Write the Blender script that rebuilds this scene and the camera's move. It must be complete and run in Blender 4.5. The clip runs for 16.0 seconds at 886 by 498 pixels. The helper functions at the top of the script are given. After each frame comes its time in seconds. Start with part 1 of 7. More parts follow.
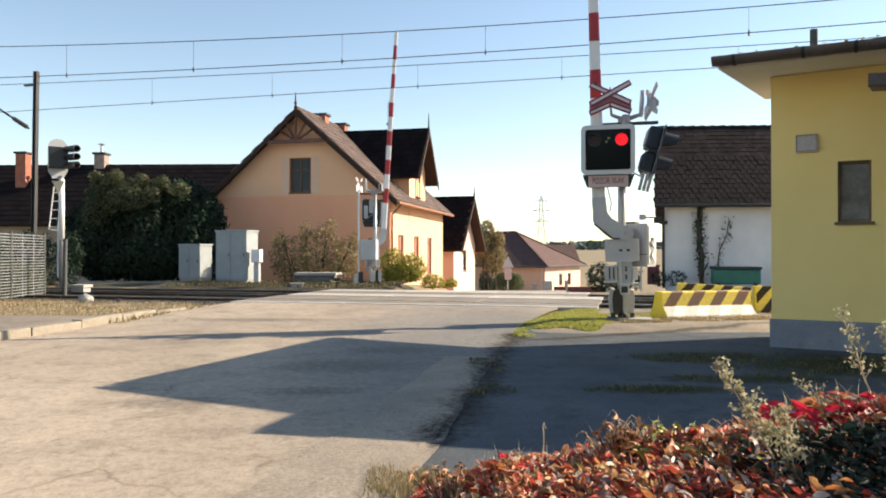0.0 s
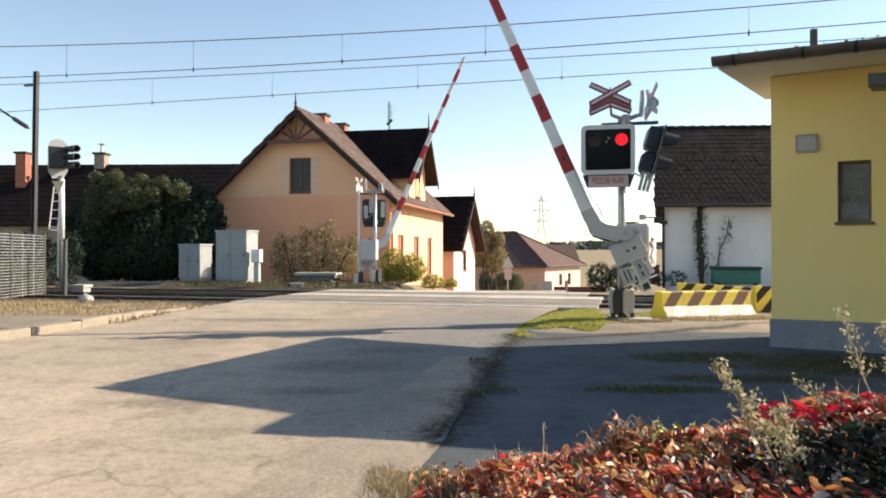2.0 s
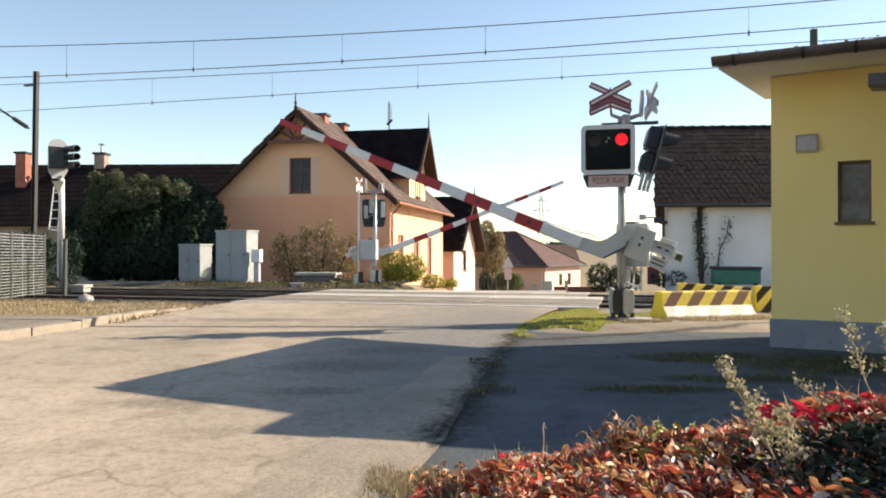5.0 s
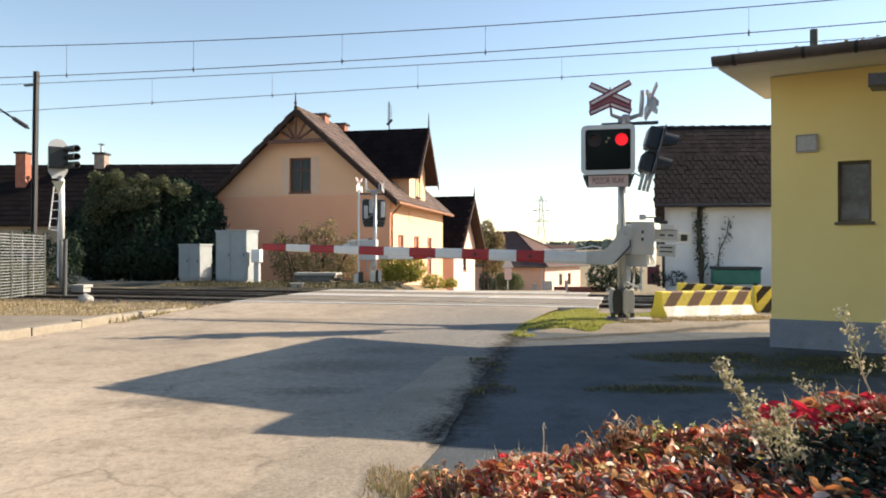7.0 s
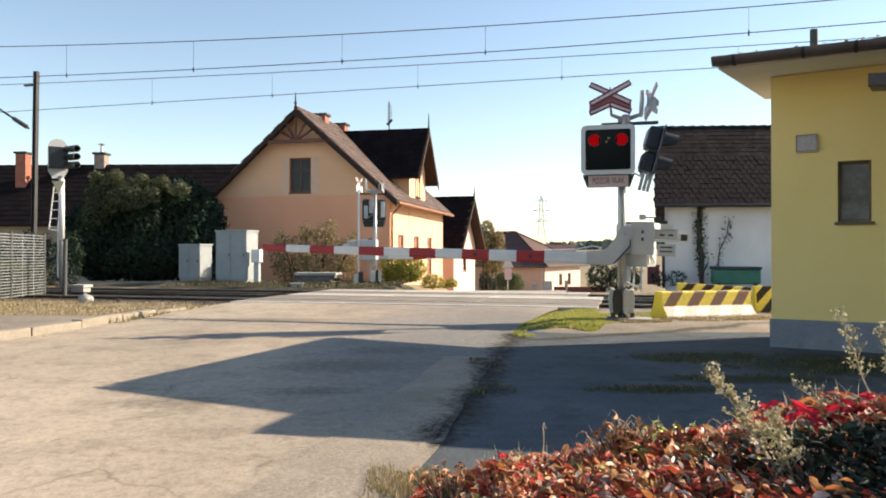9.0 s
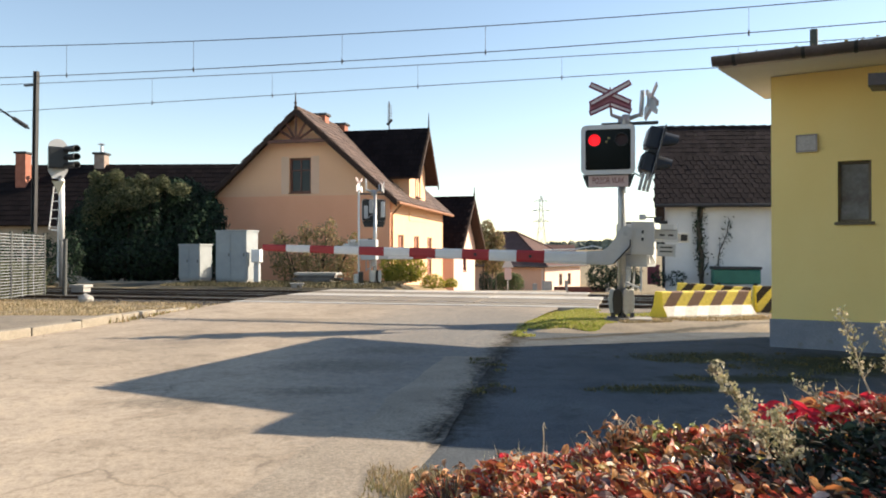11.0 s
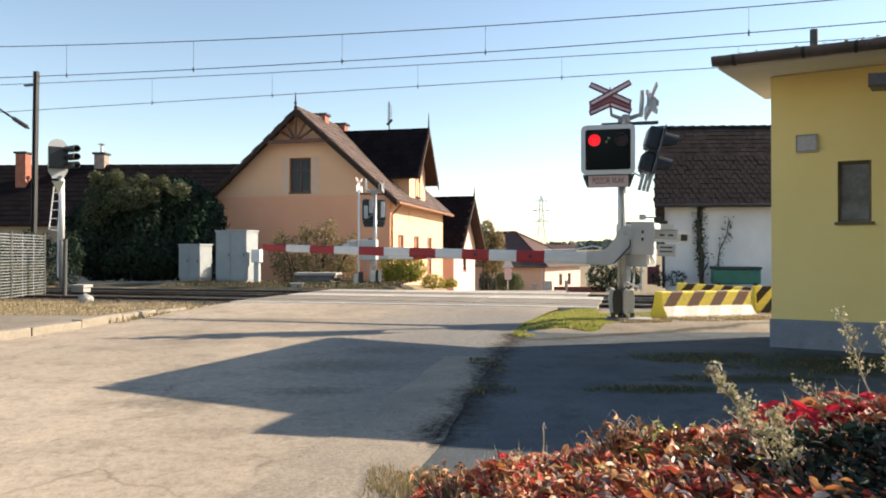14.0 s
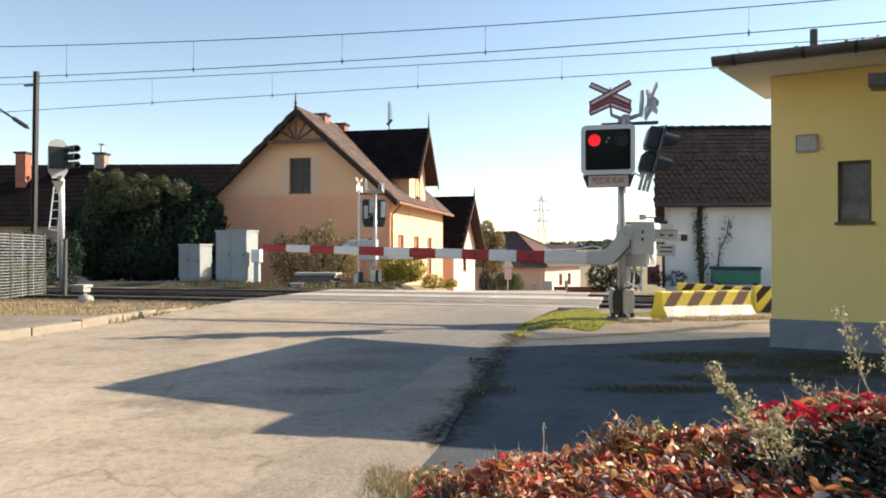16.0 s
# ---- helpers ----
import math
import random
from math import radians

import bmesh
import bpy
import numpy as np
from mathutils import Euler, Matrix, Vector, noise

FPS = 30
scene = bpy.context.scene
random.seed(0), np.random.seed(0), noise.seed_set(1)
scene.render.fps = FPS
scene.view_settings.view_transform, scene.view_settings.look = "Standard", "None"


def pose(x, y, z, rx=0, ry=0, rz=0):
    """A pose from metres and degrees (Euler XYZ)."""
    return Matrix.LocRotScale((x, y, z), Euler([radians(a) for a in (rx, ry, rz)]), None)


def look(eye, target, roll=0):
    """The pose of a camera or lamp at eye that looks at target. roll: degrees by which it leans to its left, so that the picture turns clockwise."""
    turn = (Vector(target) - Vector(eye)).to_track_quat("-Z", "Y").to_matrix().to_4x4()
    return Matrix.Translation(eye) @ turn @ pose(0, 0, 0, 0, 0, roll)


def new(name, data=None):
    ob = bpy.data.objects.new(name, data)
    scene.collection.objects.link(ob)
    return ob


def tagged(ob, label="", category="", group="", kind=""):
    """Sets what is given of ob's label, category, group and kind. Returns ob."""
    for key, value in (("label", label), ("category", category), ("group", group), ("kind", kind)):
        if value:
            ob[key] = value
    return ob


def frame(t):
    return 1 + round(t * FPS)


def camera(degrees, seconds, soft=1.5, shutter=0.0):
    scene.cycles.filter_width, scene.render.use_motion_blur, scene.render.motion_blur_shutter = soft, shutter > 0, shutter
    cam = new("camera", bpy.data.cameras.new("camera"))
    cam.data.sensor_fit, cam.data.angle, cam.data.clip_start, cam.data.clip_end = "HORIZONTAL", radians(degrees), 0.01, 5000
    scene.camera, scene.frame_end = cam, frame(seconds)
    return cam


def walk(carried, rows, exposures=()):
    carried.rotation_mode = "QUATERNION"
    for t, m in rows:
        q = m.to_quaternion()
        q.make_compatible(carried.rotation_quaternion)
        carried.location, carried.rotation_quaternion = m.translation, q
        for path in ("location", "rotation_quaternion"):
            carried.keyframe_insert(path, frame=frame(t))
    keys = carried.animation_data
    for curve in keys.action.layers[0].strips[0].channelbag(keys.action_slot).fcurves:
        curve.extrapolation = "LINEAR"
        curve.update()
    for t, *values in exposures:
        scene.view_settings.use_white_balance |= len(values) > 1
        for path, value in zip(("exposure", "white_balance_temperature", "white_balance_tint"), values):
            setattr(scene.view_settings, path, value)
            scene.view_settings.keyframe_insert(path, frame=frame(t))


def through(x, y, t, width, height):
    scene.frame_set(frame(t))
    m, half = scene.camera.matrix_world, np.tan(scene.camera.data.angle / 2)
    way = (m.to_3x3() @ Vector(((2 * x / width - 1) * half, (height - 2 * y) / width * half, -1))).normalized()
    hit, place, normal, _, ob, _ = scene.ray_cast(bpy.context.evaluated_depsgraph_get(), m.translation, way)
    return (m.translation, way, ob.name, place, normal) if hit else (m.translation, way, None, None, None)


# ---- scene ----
# ---- camera ----
EYE = 1.05
cam = camera(62.0, 16.0, soft=1.9)
STAND = look((0, 0, EYE), (0, 100, EYE + 0.69))
walk(cam, [(0.0, STAND), (16.0, STAND)], exposures=[(0.0, 1.03, 7200, 11), (16.0, 1.03, 7200, 11)])

# ---- light: low autumn sun from the right, clear sky ----
SUN_AZIMUTH, SUN_HEIGHT = radians(16.4), radians(28.0)
SUN_WAY = Vector((math.cos(SUN_AZIMUTH) * math.cos(SUN_HEIGHT), math.sin(SUN_AZIMUTH) * math.cos(SUN_HEIGHT), math.sin(SUN_HEIGHT)))
world = bpy.data.worlds.new("sky")
scene.world = world
world.use_nodes = True
sky = world.node_tree.nodes.new("ShaderNodeTexSky")
sky.sky_type = "NISHITA"
sky.sun_disc = False
sky.sun_elevation, sky.sun_rotation = SUN_HEIGHT, math.pi / 2 - SUN_AZIMUTH
sky.air_density, sky.dust_density, sky.ozone_density = 1.0, 0.1, 1.1
world.node_tree.links.new(sky.outputs[0], world.node_tree.nodes["Background"].inputs[0])
world.node_tree.nodes["Background"].inputs[1].default_value = 0.11
lamp = bpy.data.lights.new("sun", "SUN")
lamp.energy, lamp.angle, lamp.color = 5.0, radians(0.5), (1.0, 0.89, 0.74)
sun = new("sun", lamp)
sun.matrix_world = look(SUN_WAY * 60, (0, 0, 0))


# ---- materials ----
def shader(name, rough=0.8, metal=0.0):
    m = bpy.data.materials.new(name)
    m.use_nodes = True
    b = m.node_tree.nodes["Principled BSDF"]
    b.inputs["Roughness"].default_value, b.inputs["Metallic"].default_value = rough, metal
    return m, m.node_tree.nodes, m.node_tree.links, b


def noise_node(nodes, links, scale, detail=5.0, rough=0.6, stretch=None, out="Object"):
    co = nodes.new("ShaderNodeTexCoord")
    n = nodes.new("ShaderNodeTexNoise")
    n.inputs["Scale"].default_value, n.inputs["Detail"].default_value, n.inputs["Roughness"].default_value = scale, detail, rough
    if stretch:
        mp = nodes.new("ShaderNodeMapping")
        mp.inputs["Scale"].default_value = stretch
        links.new(co.outputs[out], mp.inputs[0])
        links.new(mp.outputs[0], n.inputs["Vector"])
    else:
        links.new(co.outputs[out], n.inputs["Vector"])
    return n


def ramp_node(nodes, links, source, stops):
    r = nodes.new("ShaderNodeValToRGB")
    while len(r.color_ramp.elements) < len(stops):
        r.color_ramp.elements.new(0.5)
    for e, (p, c) in zip(r.color_ramp.elements, stops):
        e.position, e.color = p, (*c, 1)
    links.new(source, r.inputs[0])
    return r


def mix_node(nodes, links, a, b, factor, mode="MIX"):
    x = nodes.new("ShaderNodeMix")
    x.data_type, x.blend_type = "RGBA", mode
    for socket, value in ((x.inputs[0], factor), (x.inputs[6], a), (x.inputs[7], b)):
        if hasattr(value, "links"):
            links.new(value, socket)
        elif isinstance(value, tuple):
            socket.default_value = (*value, 1)
        else:
            socket.default_value = value
    return x.outputs[2]


def bump_node(nodes, links, b, height, strength=0.3, distance=0.01):
    k = nodes.new("ShaderNodeBump")
    k.inputs["Strength"].default_value, k.inputs["Distance"].default_value = strength, distance
    links.new(height, k.inputs["Height"])
    links.new(k.outputs[0], b.inputs["Normal"])


def surface(name, dark, light, rough=0.8, metal=0.0, coarse=1.5, fine=40.0, grain=0.25, bump=0.3, depth=0.008, stain=None, per_object=0.0, per_island=0.0, stretch=None, wear=0.55):
    """Two tones in large patches, a fine grain, optional stains and a variation from piece to piece."""
    m, nodes, links, b = shader(name, rough, metal)
    big = noise_node(nodes, links, coarse, 4, 0.65, stretch)
    small = noise_node(nodes, links, fine, 6, 0.7)
    base = ramp_node(nodes, links, big.outputs[0], [(0.32, dark), (0.68, light)]).outputs[0]
    g = ramp_node(nodes, links, small.outputs[0], [(0.3, (1 - grain,) * 3), (0.7, (1 + grain * 0.4,) * 3)]).outputs[0]
    col = mix_node(nodes, links, base, g, 1.0, "MULTIPLY")
    if stain:
        s = noise_node(nodes, links, coarse * 2.7, 8, 0.75)
        f = ramp_node(nodes, links, s.outputs[0], [(wear, (0, 0, 0)), (min(1, wear + 0.12), (1, 1, 1))]).outputs[0]
        col = mix_node(nodes, links, col, stain, f)
    if per_object or per_island:
        info = nodes.new("ShaderNodeObjectInfo" if per_object else "ShaderNodeNewGeometry")
        span = per_object or per_island
        f = ramp_node(nodes, links, info.outputs["Random" if per_object else "Random Per Island"], [(0, (1 - span,) * 3), (1, (1 + span * 0.6,) * 3)]).outputs[0]
        col = mix_node(nodes, links, col, f, 1.0, "MULTIPLY")
    links.new(col, b.inputs["Base Color"])
    if bump:
        bump_node(nodes, links, b, small.outputs[0], bump, depth)
    return m


def leafy(name, colours, rough=0.5, through=0.25, drift=0.0):
    """Leaves whose colour changes from leaf to leaf."""
    m, nodes, links, b = shader(name, rough)
    geo = nodes.new("ShaderNodeNewGeometry")
    pick = geo.outputs["Random Per Island"]
    if drift:
        patch = noise_node(nodes, links, 4.5, 2, 0.5)
        wide = ramp_node(nodes, links, patch.outputs[0], [(0.3, (0, 0, 0)), (0.7, (1, 1, 1))]).outputs[0]
        pick = mix_node(nodes, links, pick, wide, drift)
    r = ramp_node(nodes, links, pick, [(i / len(colours), c) for i, c in enumerate(colours)])
    r.color_ramp.interpolation = "CONSTANT" if len(colours) > 4 else "LINEAR"
    n = noise_node(nodes, links, 25, 3)
    f = ramp_node(nodes, links, n.outputs[0], [(0.3, (0.65,) * 3), (0.7, (1.15,) * 3)]).outputs[0]
    col = mix_node(nodes, links, r.outputs[0], f, 1.0, "MULTIPLY")
    links.new(col, b.inputs["Base Color"])
    t = nodes.new("ShaderNodeBsdfTranslucent")
    links.new(col, t.inputs[0])
    x = nodes.new("ShaderNodeMixShader")
    x.inputs[0].default_value = through
    links.new(b.outputs[0], x.inputs[1]), links.new(t.outputs[0], x.inputs[2])
    links.new(x.outputs[0], nodes["Material Output"].inputs[0])
    return m


def glow(name, colour, strength):
    m, nodes, links, b = shader(name, 0.4)
    b.inputs["Base Color"].default_value = (*colour, 1)
    b.inputs["Emission Color"].default_value, b.inputs["Emission Strength"].default_value = (*colour, 1), strength
    return m


def stain_mask(nodes, links, patches=(), lines=(), bands=(), sharp=0.7, rough=3.4):
    """A ragged stain: soft ellipses (x, y, rx, ry) and wandering lines (x0, y0, slope, x1, half width) and bands that run away along y (x0, y0, slope, y1, half width), broken up by noise. White where stained."""
    co = nodes.new("ShaderNodeTexCoord")
    sp = nodes.new("ShaderNodeSeparateXYZ")
    links.new(co.outputs["Object"], sp.inputs[0])
    rag = noise_node(nodes, links, 13.0, 8, 0.8, (1.0, 0.8, 1.0))
    wander = noise_node(nodes, links, 1.3, 3, 0.5)

    def calc(op, a, c=0.0, clamp=False):
        n = nodes.new("ShaderNodeMath")
        n.operation, n.use_clamp = op, clamp
        for k, v in enumerate((a, c)):
            if hasattr(v, "links"):
                links.new(v, n.inputs[k])
            else:
                n.inputs[k].default_value = v
        return n.outputs[0]

    total = None
    for cx, cy, rx, ry in patches:
        u = calc("POWER", calc("ABSOLUTE", calc("DIVIDE", calc("SUBTRACT", sp.outputs[0], cx), rx)), 2.0)
        v = calc("POWER", calc("ABSOLUTE", calc("DIVIDE", calc("SUBTRACT", sp.outputs[1], cy), ry)), 2.0)
        f = calc("SUBTRACT", 1.0, calc("ADD", u, v))
        total = f if total is None else calc("MAXIMUM", total, f)
    for x0, y0, slope, x1, half in lines:
        mid = calc("ADD", calc("MULTIPLY", calc("SUBTRACT", sp.outputs[0], x0), slope), y0)
        mid = calc("ADD", mid, calc("MULTIPLY", calc("SUBTRACT", wander.outputs[0], 0.5), 0.45))
        off = calc("ABSOLUTE", calc("SUBTRACT", sp.outputs[1], mid))
        f = calc("SUBTRACT", 1.1, calc("DIVIDE", off, half))
        past = calc("MAXIMUM", calc("SUBTRACT", x0, sp.outputs[0]), calc("SUBTRACT", sp.outputs[0], x1))
        f = calc("SUBTRACT", f, calc("MULTIPLY", calc("MAXIMUM", past, 0.0), 8.0))
        total = f if total is None else calc("MAXIMUM", total, f)
    for x0, y0, slope, y1, half in bands:
        mid = calc("ADD", calc("MULTIPLY", calc("SUBTRACT", sp.outputs[1], y0), slope), x0)
        mid = calc("ADD", mid, calc("MULTIPLY", calc("SUBTRACT", wander.outputs[0], 0.5), 0.35))
        f = calc("SUBTRACT", 1.0, calc("DIVIDE", calc("ABSOLUTE", calc("SUBTRACT", sp.outputs[0], mid)), half))
        past = calc("MAXIMUM", calc("SUBTRACT", y0, sp.outputs[1]), calc("SUBTRACT", sp.outputs[1], y1))
        f = calc("SUBTRACT", f, calc("MULTIPLY", calc("MAXIMUM", past, 0.0), 3.0))
        total = f if total is None else calc("MAXIMUM", total, f)
    ragged = calc("ADD", total, calc("MULTIPLY", calc("SUBTRACT", rag.outputs[0], 0.49), rough))
    return calc("MULTIPLY", calc("DIVIDE", ragged, sharp), 0.8, True)


def stained(m, tone, grass=None, **k):
    """Adds a stain, or painted shade, with a shape of its own to a finished ground material."""
    nodes, links = m.node_tree.nodes, m.node_tree.links
    b = nodes["Principled BSDF"]
    col = b.inputs["Base Color"].links[0].from_socket
    grain = noise_node(nodes, links, 60, 5, 0.7)
    t = ramp_node(nodes, links, grain.outputs[0], [(0.3, tuple(c * 0.55 for c in tone)), (0.7, tuple(c * 1.5 for c in (grass or tone)))]).outputs[0]
    links.new(mix_node(nodes, links, col, t, stain_mask(nodes, links, **k)), b.inputs["Base Color"])


def road_surface():
    """Old pale asphalt: large repairs, stains, grit and a net of fine cracks."""
    m, nodes, links, b = shader("old_asphalt", 0.92)
    big = noise_node(nodes, links, 0.35, 4, 0.6, (1, 0.45, 1))
    mid = noise_node(nodes, links, 1.9, 7, 0.72)
    small = noise_node(nodes, links, 75, 5, 0.7)
    col = ramp_node(nodes, links, big.outputs[0], [(0.35, (0.325, 0.272, 0.215)), (0.5, (0.415, 0.345, 0.270)), (0.68, (0.485, 0.406, 0.320))]).outputs[0]
    f = ramp_node(nodes, links, mid.outputs[0], [(0.34, (0.68, 0.66, 0.64)), (0.5, (1, 1, 1)), (0.66, (1.1, 1.08, 1.05))]).outputs[0]
    col = mix_node(nodes, links, col, f, 0.75, "MULTIPLY")
    g = ramp_node(nodes, links, small.outputs[0], [(0.3, (0.7,) * 3), (0.7, (1.12,) * 3)]).outputs[0]
    col = mix_node(nodes, links, col, g, 1.0, "MULTIPLY")
    fleck = noise_node(nodes, links, 13, 9, 0.78)
    h = ramp_node(nodes, links, fleck.outputs[0], [(0.36, (0.74, 0.73, 0.72)), (0.5, (1, 1, 1)), (0.66, (1.10, 1.09, 1.08))]).outputs[0]
    col = mix_node(nodes, links, col, h, 1.0, "MULTIPLY")
    warp = noise_node(nodes, links, 1.4, 5, 0.65)
    co = nodes.new("ShaderNodeTexCoord")
    shift = mix_node(nodes, links, co.outputs["Object"], warp.outputs["Color"], 0.28)
    for scale, width, depth in ((0.55, 0.007, 0.38), (1.6, 0.010, 0.32)):
        v = nodes.new("ShaderNodeTexVoronoi")
        v.feature = "DISTANCE_TO_EDGE"
        v.inputs["Scale"].default_value = scale
        links.new(shift, v.inputs["Vector"])
        k = ramp_node(nodes, links, v.outputs["Distance"], [(0.0, (1 - depth,) * 3), (width, (1, 1, 1))]).outputs[0]
        gate = noise_node(nodes, links, 0.5 + scale, 3)
        amount = ramp_node(nodes, links, gate.outputs[0], [(0.45, (0, 0, 0)), (0.6, (1, 1, 1))]).outputs[0]
        col = mix_node(nodes, links, col, mix_node(nodes, links, col, k, 1.0, "MULTIPLY"), amount)
    links.new(col, b.inputs["Base Color"])
    bump_node(nodes, links, b, small.outputs[0], 0.6, 0.008)
    return m


ASPHALT = road_surface()
DECK = surface("worn_deck", (0.215, 0.188, 0.155), (0.285, 0.248, 0.205), 0.92, coarse=1.2, fine=45, grain=0.3, bump=0.4, stain=(0.15, 0.135, 0.11), wear=0.58, per_object=0.06)
PALE_DECK = surface("pale_deck_concrete", (0.42, 0.39, 0.35), (0.56, 0.53, 0.48), 0.9, coarse=1.5, fine=45, grain=0.25, bump=0.4, stain=(0.3, 0.27, 0.23), wear=0.6, per_object=0.12)
# dark copy of the creeper leaves, with shade put into the colour
SHADED_LEAF = leafy("shaded_leaf", [(0.025, 0.036, 0.028), (0.04, 0.055, 0.036), (0.07, 0.045, 0.036), (0.03, 0.055, 0.035)], 0.6, 0.1)
APRON = surface("worn_apron_asphalt", (0.090, 0.103, 0.116), (0.138, 0.151, 0.163), 0.92, coarse=1.1, fine=60, grain=0.5, bump=0.7, depth=0.012, stain=(0.070, 0.078, 0.080), wear=0.52)
SOIL = surface("dry_grass_soil", (0.19, 0.145, 0.08), (0.33, 0.255, 0.15), 0.95, coarse=0.8, fine=22, grain=0.4, bump=0.7, depth=0.03, stain=(0.14, 0.13, 0.055), wear=0.6)
DULL_SOIL = surface("dull_soil", (0.05, 0.045, 0.031), (0.09, 0.077, 0.053), 0.95, coarse=1.5, fine=22, grain=0.4, bump=0.7, depth=0.03, stain=(0.09, 0.095, 0.05), wear=0.55)
GRIT = surface("gritty_asphalt", (0.30, 0.255, 0.205), (0.41, 0.35, 0.28), 0.95, coarse=1.6, fine=55, grain=0.45, bump=0.8, depth=0.012, stain=(0.2, 0.172, 0.135), wear=0.58)
DUST = surface("dusty_path", (0.195, 0.162, 0.124), (0.30, 0.25, 0.19), 0.95, coarse=1.6, fine=35, grain=0.45, bump=0.4, depth=0.01, stain=(0.19, 0.16, 0.09), wear=0.58)
KERB = surface("kerb_concrete", (0.27, 0.235, 0.185), (0.40, 0.35, 0.28), 0.92, coarse=3, fine=50, grain=0.35, bump=0.6, depth=0.012, stain=(0.2, 0.17, 0.12), wear=0.6, per_object=0.15)
CONCRETE = surface("pale_concrete", (0.34, 0.33, 0.31), (0.48, 0.46, 0.43), 0.9, coarse=2, fine=45, grain=0.25, bump=0.4, stain=(0.25, 0.24, 0.22), per_object=0.1)
BALLAST = surface("ballast_stone", (0.042, 0.036, 0.031), (0.095, 0.082, 0.07), 0.95, coarse=6, fine=18, grain=0.6, bump=1.0, depth=0.06, per_island=0.4)
SLEEPER = surface("sleeper_concrete", (0.13, 0.12, 0.11), (0.22, 0.2, 0.18), 0.9, coarse=4, fine=40, per_object=0.2)
RAIL = surface("rail_rust", (0.07, 0.045, 0.03), (0.13, 0.085, 0.06), 0.7, 0.3, coarse=5, fine=60)
RAIL_TOP = surface("rail_polished", (0.35, 0.34, 0.33), (0.5, 0.49, 0.47), 0.3, 1.0, coarse=4, fine=60, bump=0.05)
YELLOW = surface("yellow_plaster", (0.93, 0.715, 0.285), (0.96, 0.765, 0.335), 0.92, coarse=0.9, fine=120, grain=0.1, bump=0.25, depth=0.004, stain=(0.88, 0.67, 0.31), wear=0.6)
PLINTH = surface("grey_blue_plinth", (0.20, 0.225, 0.27), (0.285, 0.31, 0.36), 0.9, coarse=2, fine=60, grain=0.2, bump=0.35, stain=(0.19, 0.185, 0.17), wear=0.58)
SOFFIT = surface("cream_soffit", (0.76, 0.71, 0.60), (0.82, 0.78, 0.68), 0.9, coarse=1, fine=80, grain=0.1, bump=0.15)
GUTTER = surface("grey_brown_gutter", (0.085, 0.07, 0.065), (0.14, 0.115, 0.105), 0.55, 0.3, coarse=3, fine=50, bump=0.1)
WHITE_WALL = surface("whitewash", (0.62, 0.63, 0.64), (0.78, 0.78, 0.78), 0.92, coarse=0.5, fine=60, grain=0.12, bump=0.3, stain=(0.5, 0.5, 0.5), wear=0.66)
PEACH = surface("peach_plaster", (0.85, 0.415, 0.25), (0.89, 0.455, 0.28), 0.92, coarse=0.5, fine=60, grain=0.08, bump=0.15, stain=(0.74, 0.41, 0.28), wear=0.66)
APRICOT = surface("apricot_plaster", (0.84, 0.495, 0.305), (0.88, 0.535, 0.335), 0.92, coarse=0.5, fine=60, grain=0.08, bump=0.15, stain=(0.76, 0.47, 0.32), wear=0.62)
PINK = surface("pale_pink_plaster", (0.72, 0.48, 0.40), (0.80, 0.56, 0.47), 0.92, coarse=0.5, fine=60, grain=0.08, bump=0.15)
PINK_SHADED = surface("shaded_pink_plaster", (0.72, 0.40, 0.27), (0.80, 0.46, 0.32), 0.92, coarse=0.5, fine=60, grain=0.08, bump=0.15)
BRICK_DARK = surface("dark_red_brick", (0.15, 0.05, 0.04), (0.22, 0.08, 0.06), 0.9, coarse=3, fine=30)
TILE_BROWN = surface("brown_roof_tile", (0.085, 0.055, 0.048), (0.145, 0.098, 0.084), 0.9, coarse=1.2, fine=30, grain=0.3, bump=0.3, per_island=0.35)
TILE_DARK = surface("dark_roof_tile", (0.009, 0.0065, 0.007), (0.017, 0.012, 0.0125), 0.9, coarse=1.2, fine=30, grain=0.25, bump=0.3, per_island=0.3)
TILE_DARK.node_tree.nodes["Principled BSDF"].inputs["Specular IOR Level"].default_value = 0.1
TILE_OLD = surface("old_weathered_tile", (0.026, 0.021, 0.022), (0.042, 0.033, 0.034), 0.95, coarse=0.9, fine=18, grain=0.4, bump=0.4, per_island=0.35, stain=(0.085, 0.075, 0.06), wear=0.62)
TILE_RED = surface("red_roof_tile", (0.085, 0.042, 0.036), (0.13, 0.068, 0.058), 0.9, coarse=1.2, fine=30, per_island=0.2)
TIMBER = surface("dark_brown_timber", (0.03, 0.017, 0.013), (0.055, 0.031, 0.023), 0.75, coarse=3, fine=50, stretch=(1, 1, 6))
WINDOW_WOOD = surface("brown_window_wood", (0.13, 0.05, 0.035), (0.19, 0.075, 0.05), 0.6, coarse=4, fine=60, bump=0.1)
BRICK = surface("chimney_brick", (0.33, 0.12, 0.08), (0.46, 0.18, 0.12), 0.9, coarse=4, fine=30, per_object=0.15)
GREY_PAINT = surface("grey_paint", (0.42, 0.43, 0.44), (0.50, 0.51, 0.52), 0.5, coarse=2, fine=60, grain=0.1, bump=0.05, stain=(0.32, 0.31, 0.29), wear=0.7)
PALE_PAINT = surface("pale_grey_paint", (0.55, 0.56, 0.56), (0.64, 0.65, 0.65), 0.5, coarse=2, fine=60, grain=0.1, bump=0.05, stain=(0.42, 0.41, 0.38), wear=0.7)
